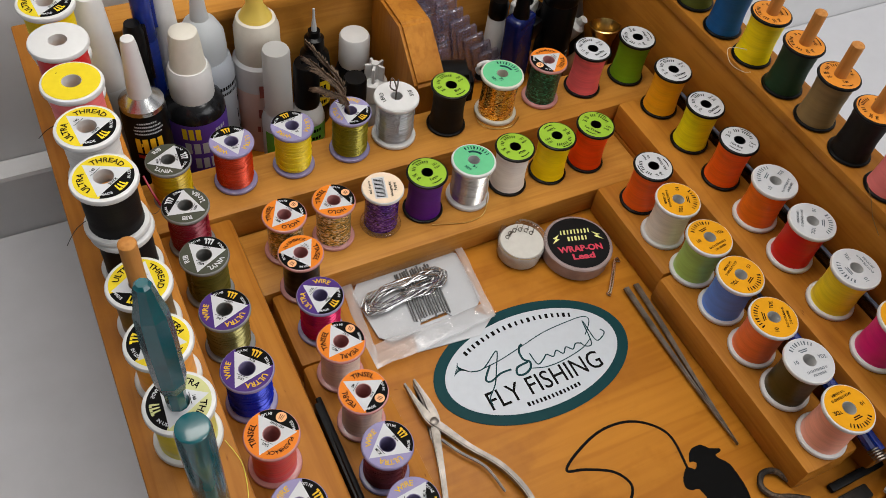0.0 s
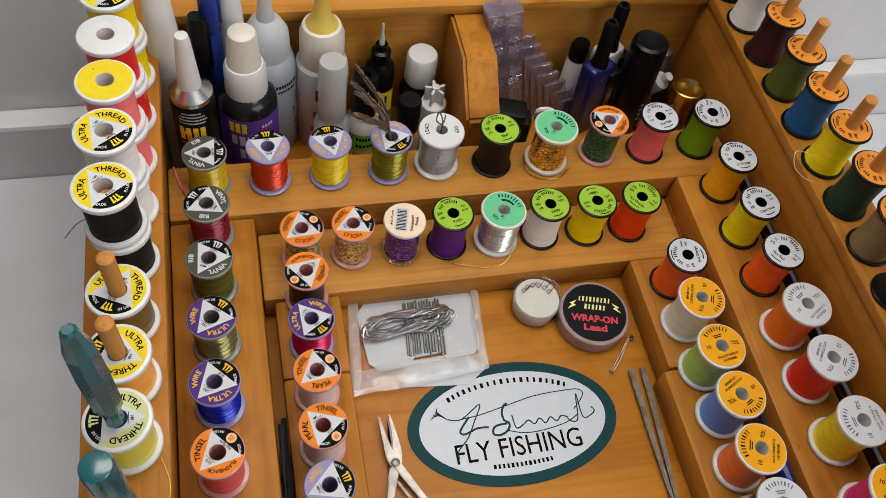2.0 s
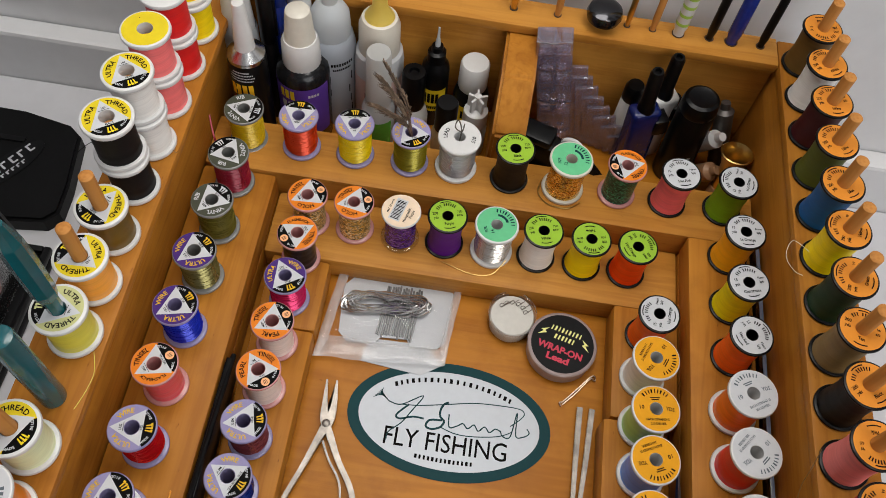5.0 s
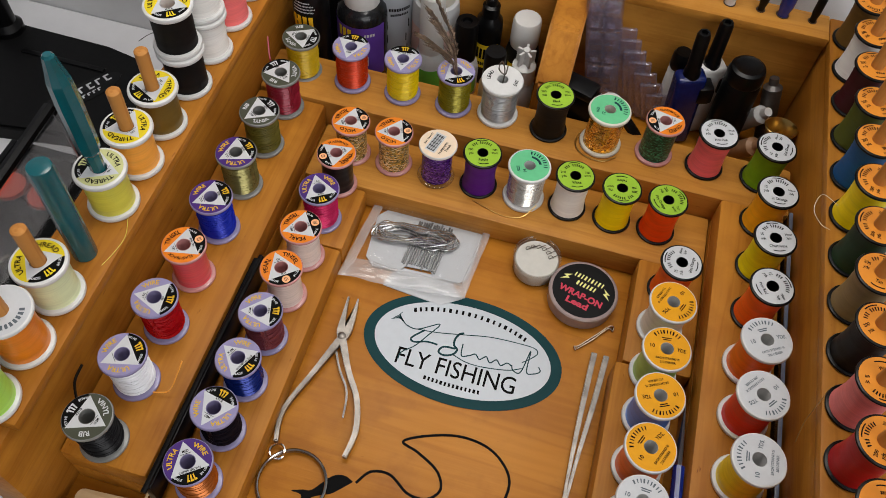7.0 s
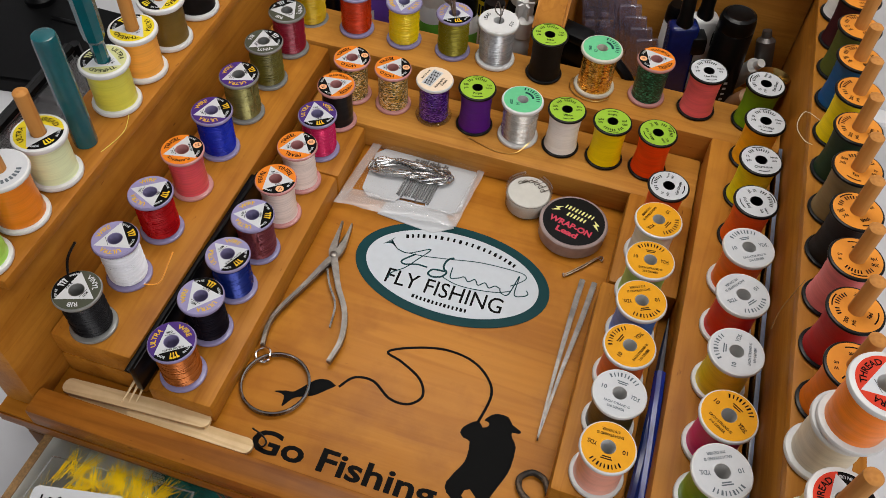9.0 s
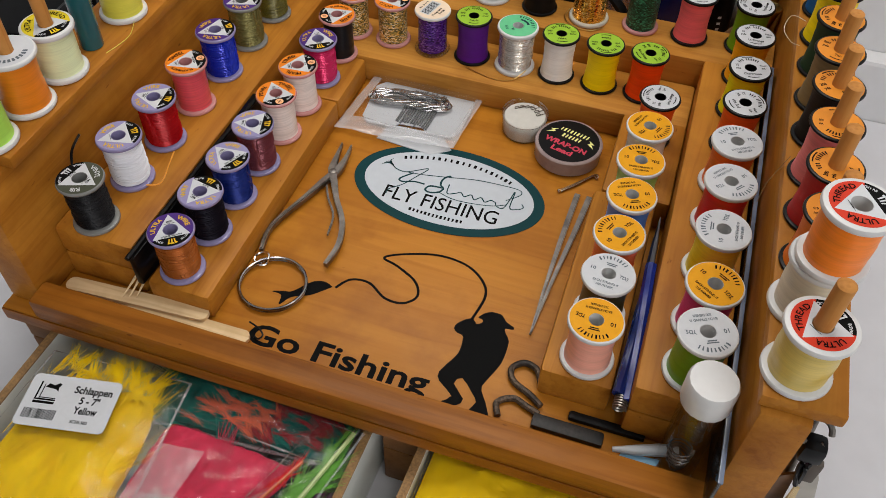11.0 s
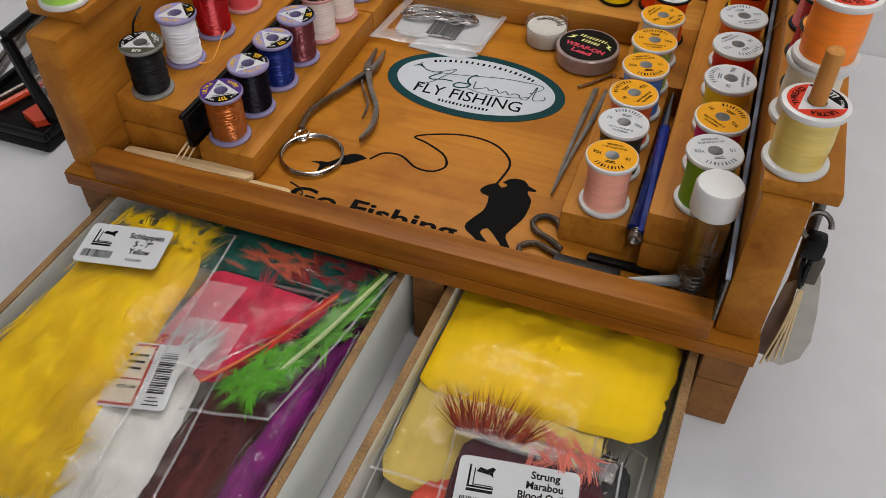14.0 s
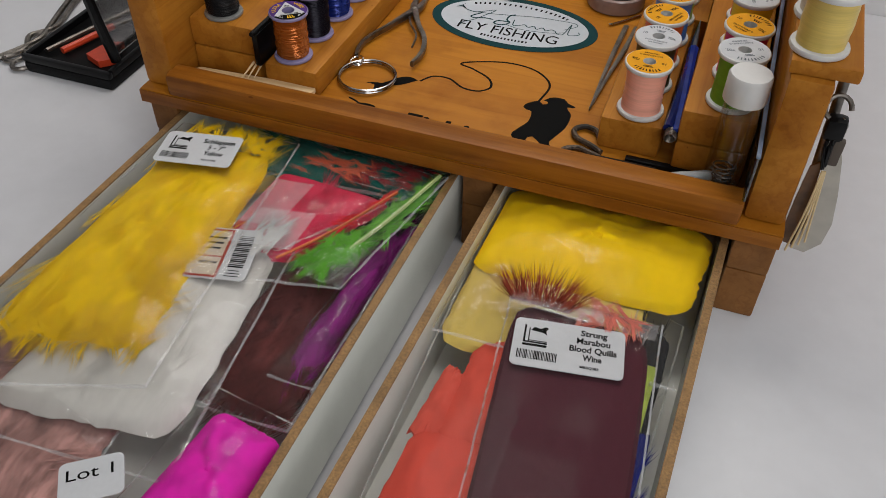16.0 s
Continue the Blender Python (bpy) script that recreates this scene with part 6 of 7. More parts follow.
o = part("badge", prism(oval(8.5, 25, 40), 12.1, 12.4), BLACK, vise, "oval maker's badge")
o.matrix_basis = pose(-0.292, 0.168, 0, 0, 0, -32)
b = bmesh.new()
for i in range(6):
    bar(b, -2.2, -17 + 6.4 * i, 5.6, 1.4, 12.6, 0)
    bar(b, -4.4, -15.2 + 6.4 * i, 1.3, 3.0, 12.6, 0)
    if i % 2:
        bar(b, 0.2, -15.2 + 6.4 * i, 1.3, 3.0, 12.6, 0)
for i in range(5):
    bar(b, 4.0, -9 + 3.8 * i, 2.6, 1.2, 12.6, 0)
    bar(b, 3.0, -8 + 3.8 * i, 0.8, 2.2, 12.6, 0)
o = part("lettering", b, PAPER, vise)
o.matrix_basis = pose(-0.292, 0.168, 0, 0, 0, -32)
b = lathe([(11, 12), (11, 16), (7.5, 20), (7, 70), (6, 72), (0, 72)], 28)
o = part("post", b, BLACK, vise, "", True)
o.matrix_basis = pose(-0.372, 0.204, 0, 0, 0, 0)
case = thing("tool_case", 0, 0, -58.9, "open black tool case with red handled tools on the table", "tool case")
part("tray", box_mesh(-316, -47, 0, -246, 115, 8, 2.5), BLACK_MATT, case, "", True)
for x0, y0, x1, y1 in ((-316, -47, -246, -43), (-316, -42.8, -312, 115), (-250, -42.8, -246, 115), (-311.8, 111, -250.2, 115)):
    part("rim", box_mesh(x0, y0, 8.2, x1, y1, 13, 1.0), BLACK, case, "", True)
part("lid_frame", tube([(-252, -30, 13), (-253, -35, 45), (-254, -38, 74)], 3.6, 8), BLACK, case, "", True)
part("lid_frame", tube([(-254, -38, 76), (-256, 20, 77), (-258, 100, 77)], 3.6, 8), BLACK, case, "", True)
part("lid_frame", tube([(-252, 104, 13), (-255, 104, 45), (-258, 104, 77)], 3.6, 8), BLACK, case, "", True)
part("lid_window", box_mesh(-254.6, -32, 14, -253.6, 100, 73, 0), CLEAR, case)
RED = plain("red_handle", (0.62, 0.06, 0.02), 0.35)
part("red_handle", prism([(-276, -30), (-262, -36), (-254, -28), (-266, -20), (-262, -8), (-272, -12)], 8.4, 13), RED, case)
part("red_handle", tube([(-296, -30, 11), (-290, -10, 11), (-284, 10, 11)], 2.4, 8), RED, case, "", True)
part("steel_shank", tube([(-306, -34, 11), (-296, 2, 11), (-284, 40, 11)], 1.8, 8), STEEL, case, "", True)
part("steel_shank", tube([(-284, 10, 11), (-272, 36, 11)], 1.3, 8), STEEL, case, "", True)
for x, y in ((-299, 82), (-275, 82)):
    o = part("round_dish", lathe([(0, 8.2), (10.4, 8.2), (11.4, 9), (11.4, 14), (10.8, 14)], 30), CLEAR, case, "", True)
    o.location = (x * MM, y * MM, 0)
    o = part("red_filling", lathe([(0, 8.6), (10.2, 8.6), (10.0, 11.5), (0, 11.8)], 26), RED, case, "", True)
    o.location = (x * MM, y * MM, 0)
fp = thing("forceps", 0, 0, -58.9, "grey steel bent forceps lying on the table", "forceps")
for s in (0, 1):
    part("arm", tube(spline([(-352 - 6 * s, -60, 2.5), (-338 + 4 * s, -30, 2.5), (-332 - 9 * s, -12, 3.5), (-338 + 5 * s, 6, 3.0), (-350 + 6 * s, 40, 2.5), (-364 + 8 * s, 90, 2.5)], 5), 2.0, 8), STEEL, fp, "", True)
    part("finger_ring", tube([(-334 + 12 * s + 7 * math.cos(q / 8 * math.pi), -36 - 6 * s + 8 * math.sin(q / 8 * math.pi), 2.5) for q in range(16)], 1.6, 8, None, None, True), STEEL, fp, "", True)

# ---- loose ends of thread and wire ----
def strand(name, label, mat, pts, r=0.14):
    o = thing(name, 0, 0, 0, label, "thread", "loose thread ends")
    part("strand", tube(spline(pts, 6), r, 5), mat, o)


strand("gold_strand", "loose end of gold tinsel on the ledge", BRASS, [(20, 116, 20), (14, 108, 17.4), (4, 106, 17), (-8, 109, 17.2), (-14, 111, 17.2)], 0.28)
strand("black_thread_end", "loose black thread end sticking out of a spool", BLACK, [(-166, 92, 108), (-170, 90, 107), (-174, 86, 105)])
strand("black_thread_end", "loose black thread end sticking out of a spool", BLACK, [(-166, 140, 110), (-170, 139, 109), (-173, 137, 108)])
strand("olive_thread_end", "loose olive thread end on the shelf", W["limeolive"], [(-146, 8, 82), (-143.5, 0, 80.6), (-144, -8, 80.5), (-146, -16, 80.4)])
strand("white_wire_end", "loose end of white wire bent upward", W["peach"], [(-120, -46, 34), (-113, -44, 36), (-110, -38, 44), (-109, -34, 48)], 0.35)
strand("wine_vinyl_end", "loose end of wine vinyl sticking up", W["wine"], [(-135, 136, 50), (-138, 141, 58), (-140, 146, 66)], 0.5)
strand("black_vinyl_end", "loose end of black vinyl sticking up", BLACK, [(-139, -66, 52), (-141, -60, 60), (-139, -54, 66)], 0.6)
strand("gold_loop", "loose loop of gold tinsel round the spool foot", BRASS, [(33, 160, 36), (32, 152, 35), (38, 146, 34.4), (48, 145, 34.4), (55, 150, 34.6)], 0.3)
strand("brown_thread_end", "loose brown thread end on the ledge", W["camel"], [(-146, 112, 81), (-142, 108, 84), (-140, 106, 88)], 0.16)
strand("dark_thread_end", "loose dark thread by the peg spools", W["camel"], [(150, 14, 84), (146, 6, 82), (143, 0, 79), (141, -8, 76)], 0.16)
strand("tan_loop", "loop of tan thread beside the peg spools", W["offwhite"], [(150, 104, 90), (144, 110, 88), (142, 104, 84), (146, 98, 82), (150, 96, 82)], 0.16)

# ---- drawers ----
MELAMINE = plain("white_melamine", (0.74, 0.75, 0.70), 0.35, grain=0.03, scale=80)
CHIP = plain("raw_chipboard", (0.30, 0.165, 0.06), 0.7, grain=0.3, scale=900, bump=0.0006)


def drawer(x, y, half, turn, label):
    d = thing("drawer", x, y, -56, label, "drawer", "pulled-out drawers", turn=turn)
    for s in (-1, 1):
        x0, x1 = sorted((s * half, s * (half - 3.8)))
        side_panel = part("side_panel", box_mesh(x0, -245, 1, x1, 100, 41, 0), MELAMINE, d, "white side panel")
        part("raw_edge", box_mesh(x0, -245, 41, x1, 100, 42, 0.3), CHIP, side_panel, "raw chipboard edge")
    part("bottom", box_mesh(-half + 3.9, -240, 1, half - 3.9, 100, 4, 0), MELAMINE, d)
    part("front_panel", box_mesh(-half - 2, -252, 0, half + 2, -245.2, 44, 1), WOOD_DARK, d)
    part("back_panel", box_mesh(-half + 3.9, 94, 4.1, half - 3.9, 99, 38, 0), MELAMINE, d)


drawer(-66.5, -100, 80.5, -1.5, "pulled-out white drawer full of feather bags")
drawer(91.5, -100, 56.5, -2.3, "pulled-out white drawer with bags of marabou")


def fibre(name, colour, spread=0.3, rough=0.75):
    m, n, l, p = material(name)
    g = n.new("ShaderNodeNewGeometry")
    lo, hi = tuple(c * (1 - spread) for c in colour), tuple(min(1, c * (1 + spread * 0.6)) for c in colour)
    l.new(ramp_node(n, l, g.outputs["Random Per Island"], [(0.0, lo), (1.0, hi)]), p.inputs["Base Color"])
    p.inputs["Roughness"].default_value, p.inputs["Specular IOR Level"].default_value = rough, 0.15
    return m


def inside(corners, u, v):
    c = [Vector((*p, 0)) for p in corners]
    return (c[0] * (1 - u) + c[1] * u) * (1 - v) + (c[3] * (1 - u) + c[2] * u) * v


def feathers(corners, z, lift, count, length, width, heading, fan=25, seed=1, ragged=0.12):
    """Many fine barbs lying over one another in tufts, heading given in degrees."""
    rnd, b = random.Random(seed), bmesh.new()
    for tuft in range(max(1, count // 9)):
        u0, v0 = rnd.uniform(0, 1), rnd.uniform(0, 1)
        turn0, bend0 = rnd.gauss(0, fan), rnd.uniform(-0.3, 0.3)
        for k in range(6 * BARBS):
            u, v = min(1, max(0, u0 + rnd.gauss(0, 0.03))), min(1, max(0, v0 + rnd.gauss(0, 0.03)))
            p = inside(corners, u, v)
            dome = (1 - abs(2 * u - 1) ** 3) * (1 - abs(2 * v - 1) ** 3)
            a = radians(heading + turn0 + rnd.gauss(0, 7))
            L, w = length * rnd.uniform(0.45, 1.1), min(width, 1.0) * rnd.uniform(0.10, 0.26)
            d, s = Vector((math.cos(a), math.sin(a), 0)), Vector((-math.sin(a), math.cos(a), 0))
            h = z + lift * dome + rnd.uniform(-0.2, 0.35)
            bend = bend0 + rnd.uniform(-0.1, 0.1)
            rows = []
            for t, q in ((0, 0.6), (0.5, 1), (1, 0.15)):
                c = p + d * (t - 0.4) * L + s * bend * L * t * t * 0.6
                hz = h - (abs(t - 0.4) ** 2) * 1.6
                rows.append([b.verts.new(Vector((c.x + s.x * w * q * e, c.y + s.y * w * q * e, hz)) * MM) for e in (-1, 1)])
            for r0, r1 in zip(rows, rows[1:]):
                b.faces.new((r0[0], r0[1], r1[1], r1[0]))
    return b


BARBS = 3


def down_fluff(name, colour, spread):
    """Soft plumage: long streaks over broad tufts."""
    m, n, l, p = material(name)
    a = noise_node(n, l, mapped(n, l, (260, 90, 200)), 1.0, 4, 0.6)
    g = noise_node(n, l, mapped(n, l, (60, 40, 60)), 1.0, 3)
    lo, hi = tuple(c * (1 - spread) for c in colour), tuple(min(1, c * (1 + spread * 0.35)) for c in colour)
    c = ramp_node(n, l, a, [(0.3, lo), (0.62, hi)])
    c = mix_rgb(n, l, c, ramp_node(n, l, g, [(0.3, (1 - spread,) * 3), (0.6, (1, 1, 1))]), 0.8, "MULTIPLY")
    l.new(c, p.inputs["Base Color"])
    p.inputs["Roughness"].default_value, p.inputs["Specular IOR Level"].default_value = 0.75, 0.12
    bump_node(n, l, g, p, 0.4, 0.003)
    return m


def pad(corners, z, lift, seed=1, ragged=0.025, n=72, rings=16, lumps=1.9):
    """A soft heap with rounded corners and a ragged rim, lying between four corners."""
    b, rnd, rows = bmesh.new(), random.Random(seed), []
    jag = [rnd.uniform(-1, 0.5) for _ in range(n)]
    for i in range(1, rings + 1):
        row = []
        for k in range(n):
            a, r = 2 * math.pi * k / n, i / rings
            c, s = math.cos(a), math.sin(a)
            m = (abs(c) ** 9 + abs(s) ** 9) ** (-1 / 9)
            edge = (1 + ragged * jag[k]) if i == rings else (1 + 0.4 * ragged * jag[k] * r)
            p = inside(corners, 0.5 + 0.5 * r * m * c * edge, 0.5 + 0.5 * r * m * s * edge)
            w = noise.noise(Vector((p.x * 0.06, p.y * 0.06, seed))) + 0.5 * noise.noise(Vector((p.x * 0.2, p.y * 0.2, seed)))
            row.append(b.verts.new(Vector((p.x, p.y, z + lift * (1 - r ** 3) + lumps * w * (1 - r ** 4) - (2.0 if i == rings else 0))) * MM))
        rows.append(row)
    p = inside(corners, 0.5, 0.5)
    mid = b.verts.new(Vector((p.x, p.y, z + lift)) * MM)
    for k in range(n):
        j = (k + 1) % n
        b.faces.new((mid, rows[0][k], rows[0][j]))
        for i in range(rings - 1):
            b.faces.new((rows[i][k], rows[i + 1][k], rows[i + 1][j], rows[i][j]))
    return b


def feather_bag(name, label, colour, corners, z, lift, count, heading, film=None, seed=1, length=26, width=1.6, spread=0.3, smooth_mass=True, rough_film=1.0, fan=25, ragged=0.025, lumps=1.9, film_mat=FILM, category="feather bag"):
    g = thing(name, 0, 0, 0, label, category, "bags in the drawers")
    mat = fibre(name + "_fibre", colour, spread)
    if smooth_mass:
        inner = [tuple(Vector(p).lerp(Vector((sum(q[0] for q in corners) / 4, sum(q[1] for q in corners) / 4)), 0.04)) for p in corners]
        part("down", pad(inner, z - 1.0, lift, seed, ragged, lumps=lumps), down_fluff(name + "_down", colour, spread), g, "", True)
    if count:
        part("plumage", feathers(corners, z - 0.6, lift, count, length, width, heading, fan, seed), mat, g)
    if film:
        part("film", sheet(film, z + 1.6, lift + 2.0, 26, seed + 5, rough_film), film_mat, g, "crinkled clear film", True)
        for i in range(4):
            p, q = Vector(film[i]), Vector(film[(i + 1) % 4])
            t = bmesh.new()
            n = 24
            row = [p.lerp(q, k / n) for k in range(n + 1)]
            side = Vector((-(q - p).y, (q - p).x)).normalized() * 0.9
            vs = [[t.verts.new(Vector((c.x + side.x * e + 0.5 * noise.noise(Vector((c.x * 0.1, c.y * 0.1, seed))), c.y + side.y * e, z + 1.0 + 0.7 * e + 1.1 * noise.noise(Vector((c.x * 0.09, c.y * 0.09, seed + 3 * e))))) * MM) for e in (0, 1)] for c in row]
            for a, c in zip(vs, vs[1:]):
                t.faces.new((a[0], a[1], c[1], c[0]))
            part("seam", t, HAZY, g, "", True)
    return g


def card(parent, corners, z, draw, inks, mat=PAPER, r=2.5, lean=0.0):
    """A white label with rounded corners lying over a bag; draw works in its own mm frame."""
    a, b_, c_, d_ = [Vector((*p, 0)) for p in corners]
    mid, ux = (a + b_ + c_ + d_) / 4, ((b_ - a) + (c_ - d_)) / 2
    w, h = ux.length, ((a - d_).length + (b_ - c_).length) / 2
    out = []
    for sx, sy, a0 in ((1, 1, 0), (-1, 1, 90), (-1, -1, 180), (1, -1, 270)):
        out += [(sx * (w / 2 - r) + r * math.cos(radians(a0 + 22.5 * k)), sy * (h / 2 - r) + r * math.sin(radians(a0 + 22.5 * k))) for k in range(5)]
    lab = part("label_card", prism(out, 0, 0.35), mat, parent, "white printed label")
    lab.matrix_basis = Matrix.Translation(Vector((mid.x, mid.y, z)) * MM) @ pose(0, 0, 0, lean, 0, math.degrees(math.atan2(ux.y, ux.x)))
    t = bmesh.new()
    draw(t, w, h)
    part("lettering", t, inks, lab)
    return lab


def barcode(t, x, y, w, h, n, z=0.45):
    rnd = random.Random(n)
    for k in range(n):
        bar(t, x - w / 2 + w * (k + 0.5) / n, y, w / n * rnd.choice((0.35, 0.5, 0.75)), h, z)


def maker_mark(t, x, y, s):
    """The maker's mark as plain shapes."""
    for bx, by, bw, bh in ((-0.5, 0, 0.09, 1.0), (0.0, -0.5, 1.1, 0.09), (-0.3, -0.05, 0.05, 0.8), (0.1, -0.4, 0.85, 0.05), (0.0, -0.66, 1.1, 0.14)):
        bar(t, x + bx * s, y + by * s, bw * s, bh * s, 0.45)
    flat(t, [(x + a * s, y + c * s) for a, c in ((-0.25, 0.2), (-0.1, 0.42), (0.2, 0.35), (0.4, 0.5), (0.55, 0.42), (0.45, 0.25), (0.5, 0.0), (0.35, 0.12), (0.1, 0.15))], 0.45)


# left drawer, lowest bags first
feather_bag("brown_feather_bag", "clear bag of dark brown and maroon feathers", (0.10, 0.022, 0.02), [(-50, -262), (0, -262), (2, -185), (-45, -178)], -24, 4, 620, 70, [(-54, -266), (2, -264), (4, -180), (-48, -174)], 11, 40, 1.5, 0.6, film_mat=FLAT_FILM)
feather_bag("purple_feather_bag", "clear bag of purple feathers against the drawer side", (0.24, 0.010, 0.18), [(-16, -240), (0, -240), (4, -145), (-6, -140)], -22, 5, 160, 85, [(-18, -244), (3, -244), (6, -138), (-6, -136)], 12, 30, 1.4, 0.5)
feather_bag("dark_feather_bag", "clear bag of black feathers", (0.02, 0.016, 0.016), [(-30, -150), (0, -150), (3, -104), (-28, -104)], -24, 3, 80, 80, None, 13, 34, 1.4)
feather_bag("pink_feather_bag", "clear bag of bright pink down", (0.80, 0.012, 0.45), [(-36, -318), (3, -318), (4, -268), (-28, -262)], -20, 9, 0, 60, [(-42, -324), (5, -322), (6, -262), (-34, -256)], 14, 18, 1.8, 0.2, fan=60, lumps=4.0, rough_film=2.4)
feather_bag("pale_pink_feather_bag", "clear bag of pale pink and brown feathers", (0.50, 0.27, 0.24), [(-148, -330), (-60, -330), (-60, -262), (-144, -250)], -24, 5, 40, 50, [(-149, -334), (-58, -334), (-58, -256), (-146, -246)], 15, 26, 1.5, 0.5)
feather_bag("teal_feather_bag", "clear bag of teal, coral and red feathers", (0.01, 0.15, 0.12), [(-92, -130), (2, -124), (8, -100), (-90, -98)], -18, 4, 220, 170, [(-96, -133), (0, -127), (12, -98), (-92, -96)], 16, 30, 2.0, 0.5)
co = bpy.data.objects["teal_feather_bag"]
part("coral_plume", feathers([(-66, -126), (-28, -124), (-26, -110), (-60, -110)], -14.5, 1.5, 300, 13, 0.5, 175, 30, 3), fibre("coral_fibre", (0.75, 0.16, 0.08), 0.3), co, "coral feathers")
part("red_plume", feathers([(-38, -126), (-2, -122), (4, -104), (-26, -104)], -14.5, 1.5, 330, 12, 0.5, 160, 35, 4), fibre("dark_red_fibre", (0.32, 0.03, 0.035), 0.6), co, "dark red feathers")
feather_bag("rose_feather_bag", "clear flat bag of rose red feathers", (0.62, 0.035, 0.085), [(-76, -188), (-38, -188), (-6, -130), (-74, -126)], -15, 3.5, 24, 70, [(-80, -186), (-44, -184), (-4, -127), (-76, -124)], 17, 34, 2.0, 0.25)
rb = bpy.data.objects["rose_feather_bag"]
FLAP = glass("cloudy_flap", (0.96, 0.96, 0.96), 0.02, 0.15, 0.002, 60, 0.20)
for quad, zz in (([(-70, -176), (-50, -172), (-47, -140), (-66, -142)], -9.0), ([(-66, -190), (-36, -186), (-36, -160), (-62, -164)], -8.2)):
    part("flap", sheet(quad, zz, 0.6, 14, 31, 0.8), FLAP, rb, "cloudy folded flap", True)
part("red_quill", tube(spline([(-40, -192, -9), (-24, -168, -8.5), (-7, -131, -9)], 6), 0.7, 6), plain("orange_quill", (0.6, 0.12, 0.03), 0.4), rb, "", True)
part("red_plume", feathers([(-33, -183), (-22, -176), (-4, -128), (-10, -128)], -10, 1.5, 70, 16, 1.4, 60, 20, 5), fibre("scarlet_fibre", (0.62, 0.02, 0.02), 0.35), rb, "scarlet feathers")
gf = feather_bag("green_feather_bag", "clear bag of lime green barred feathers", (0.14, 0.40, 0.05), [(-16, -172), (-4, -170), (10, -114), (4, -114)], -12, 2.0, 320, 62, [(-42, -206), (-6, -198), (12, -110), (-8, -110)], 18, 24, 0.9, 0.45, smooth_mass=False)
part("green_marabou", feathers([(-32, -192), (-10, -196), (-6, -166), (-22, -164)], -11, 3, 620, 15, 0.6, 240, 50, 9), fibre("lime_fibre", (0.13, 0.44, 0.03), 0.45), gf, "fluffy lime marabou")
part("barred_quill", tube(spline([(-14, -180, -9.5), (-3, -152, -8.5), (8, -112, -9)], 6), 1.0, 6), plain("pale_green_quill", (0.4, 0.5, 0.2), 0.45), gf, "", True)
wb = feather_bag("white_feather_bag", "clear bag of fluffy white feathers with red-edged label", (0.60, 0.585, 0.55), [(-120, -298), (-33, -288), (-43, -178), (-100, -172)], -16, 5.0, 0, 78, [(-122, -309), (-25, -303), (-40, -152), (-100, -150)], 19, 16, 0.8, 0.06, fan=45)
part("plumage", feathers([(-112, -286), (-38, -278), (-48, -190), (-96, -184)], -15.9, 4.6, 160, 26, 0.8, 76, 34, 23), fibre("white_barb_fibre", (0.60, 0.585, 0.55), 0.05), wb)
part("tuft", feathers([(-62, -196), (-44, -190), (-44, -172), (-58, -172)], -12, 2.0, 160, 26, 0.7, 72, 14, 24), fibre("white_tuft_fibre", (0.66, 0.65, 0.63), 0.1), wb, "wispy white feather tips")


def red_card(t, w, h):
    x0, x1 = -w / 2 + 1, w / 2 - 13
    bar(t, (x0 + x1) / 2, 0, x1 - x0, h - 2, 0.42, 0, 2)
    for y in (-h / 2 + 1.4, -2.5, h / 2 - 1.4):
        bar(t, (x0 + x1) / 2, y, x1 - x0, 1.3 if y != -2.5 else 0.8, 0.46, 0, 1)
    for x in (x0 + 0.6, x1 - 0.6):
        bar(t, x, 0, 1.3, h - 2.8, 0.47, 0, 1)
    for k in range(3):
        bar(t, x1 - 6.5, h / 2 - 6.5 - 3.4 * k, 8 - k, 1.2, 0.46)
    for k in range(18):
        bar(t, w / 2 - 6.5, h / 2 - 4.5 - 1.15 * k, 7.0, 0.35 + 0.3 * (k % 3), 0.46)
    for k in range(3):
        bar(t, w / 2 - 6.5, -h / 2 + 2.2 + 1.7 * k, 7.0 - k, 0.5, 0.46)
    letters(t, "MEDIUM", 2.2, x1 - 6.5, -6.4, 0.46)


card(wb, [(-90, -186), (-51.5, -177), (-49, -209), (-87, -218)], -10.6, red_card, [INK, ink("brick_red", (0.35, 0.04, 0.02)), ink("cream_paper", (0.55, 0.47, 0.36))])
yb = feather_bag("yellow_feather_bag", "clear bag of bright yellow saddle feathers with white label", (0.80, 0.52, 0.001), [(-138, -266), (-64, -262), (-76, -120), (-132, -122)], -11, 5.0, 0, 84, [(-146, -304), (-53, -272), (-69, -112), (-136, -117)], 20, 26, 1.2, 0.16, fan=14, lumps=2.6, rough_film=1.8)
part("plumage", feathers([(-136, -260), (-66, -256), (-78, -128), (-131, -128)], -10.9, 4.7, 420, 32, 0.8, 84, 16, 6), fibre("yellow_barb_fibre", (0.82, 0.54, 0.001), 0.08), yb)
part("ragged_fringe", feathers([(-130, -128), (-80, -128), (-81, -116), (-130, -116)], -10, 2.0, 260, 16, 0.8, 86, 30, 6), fibre("yellow_tip_fibre", (0.80, 0.53, 0.001), 0.1), yb, "ragged yellow feather tips")
part("ragged_fringe", feathers([(-134, -270), (-68, -268), (-66, -250), (-136, -250)], -10.5, 1.5, 320, 18, 0.8, 262, 28, 9), fibre("yellow_root_fibre", (0.78, 0.50, 0.001), 0.12), yb, "ragged yellow feather tips")


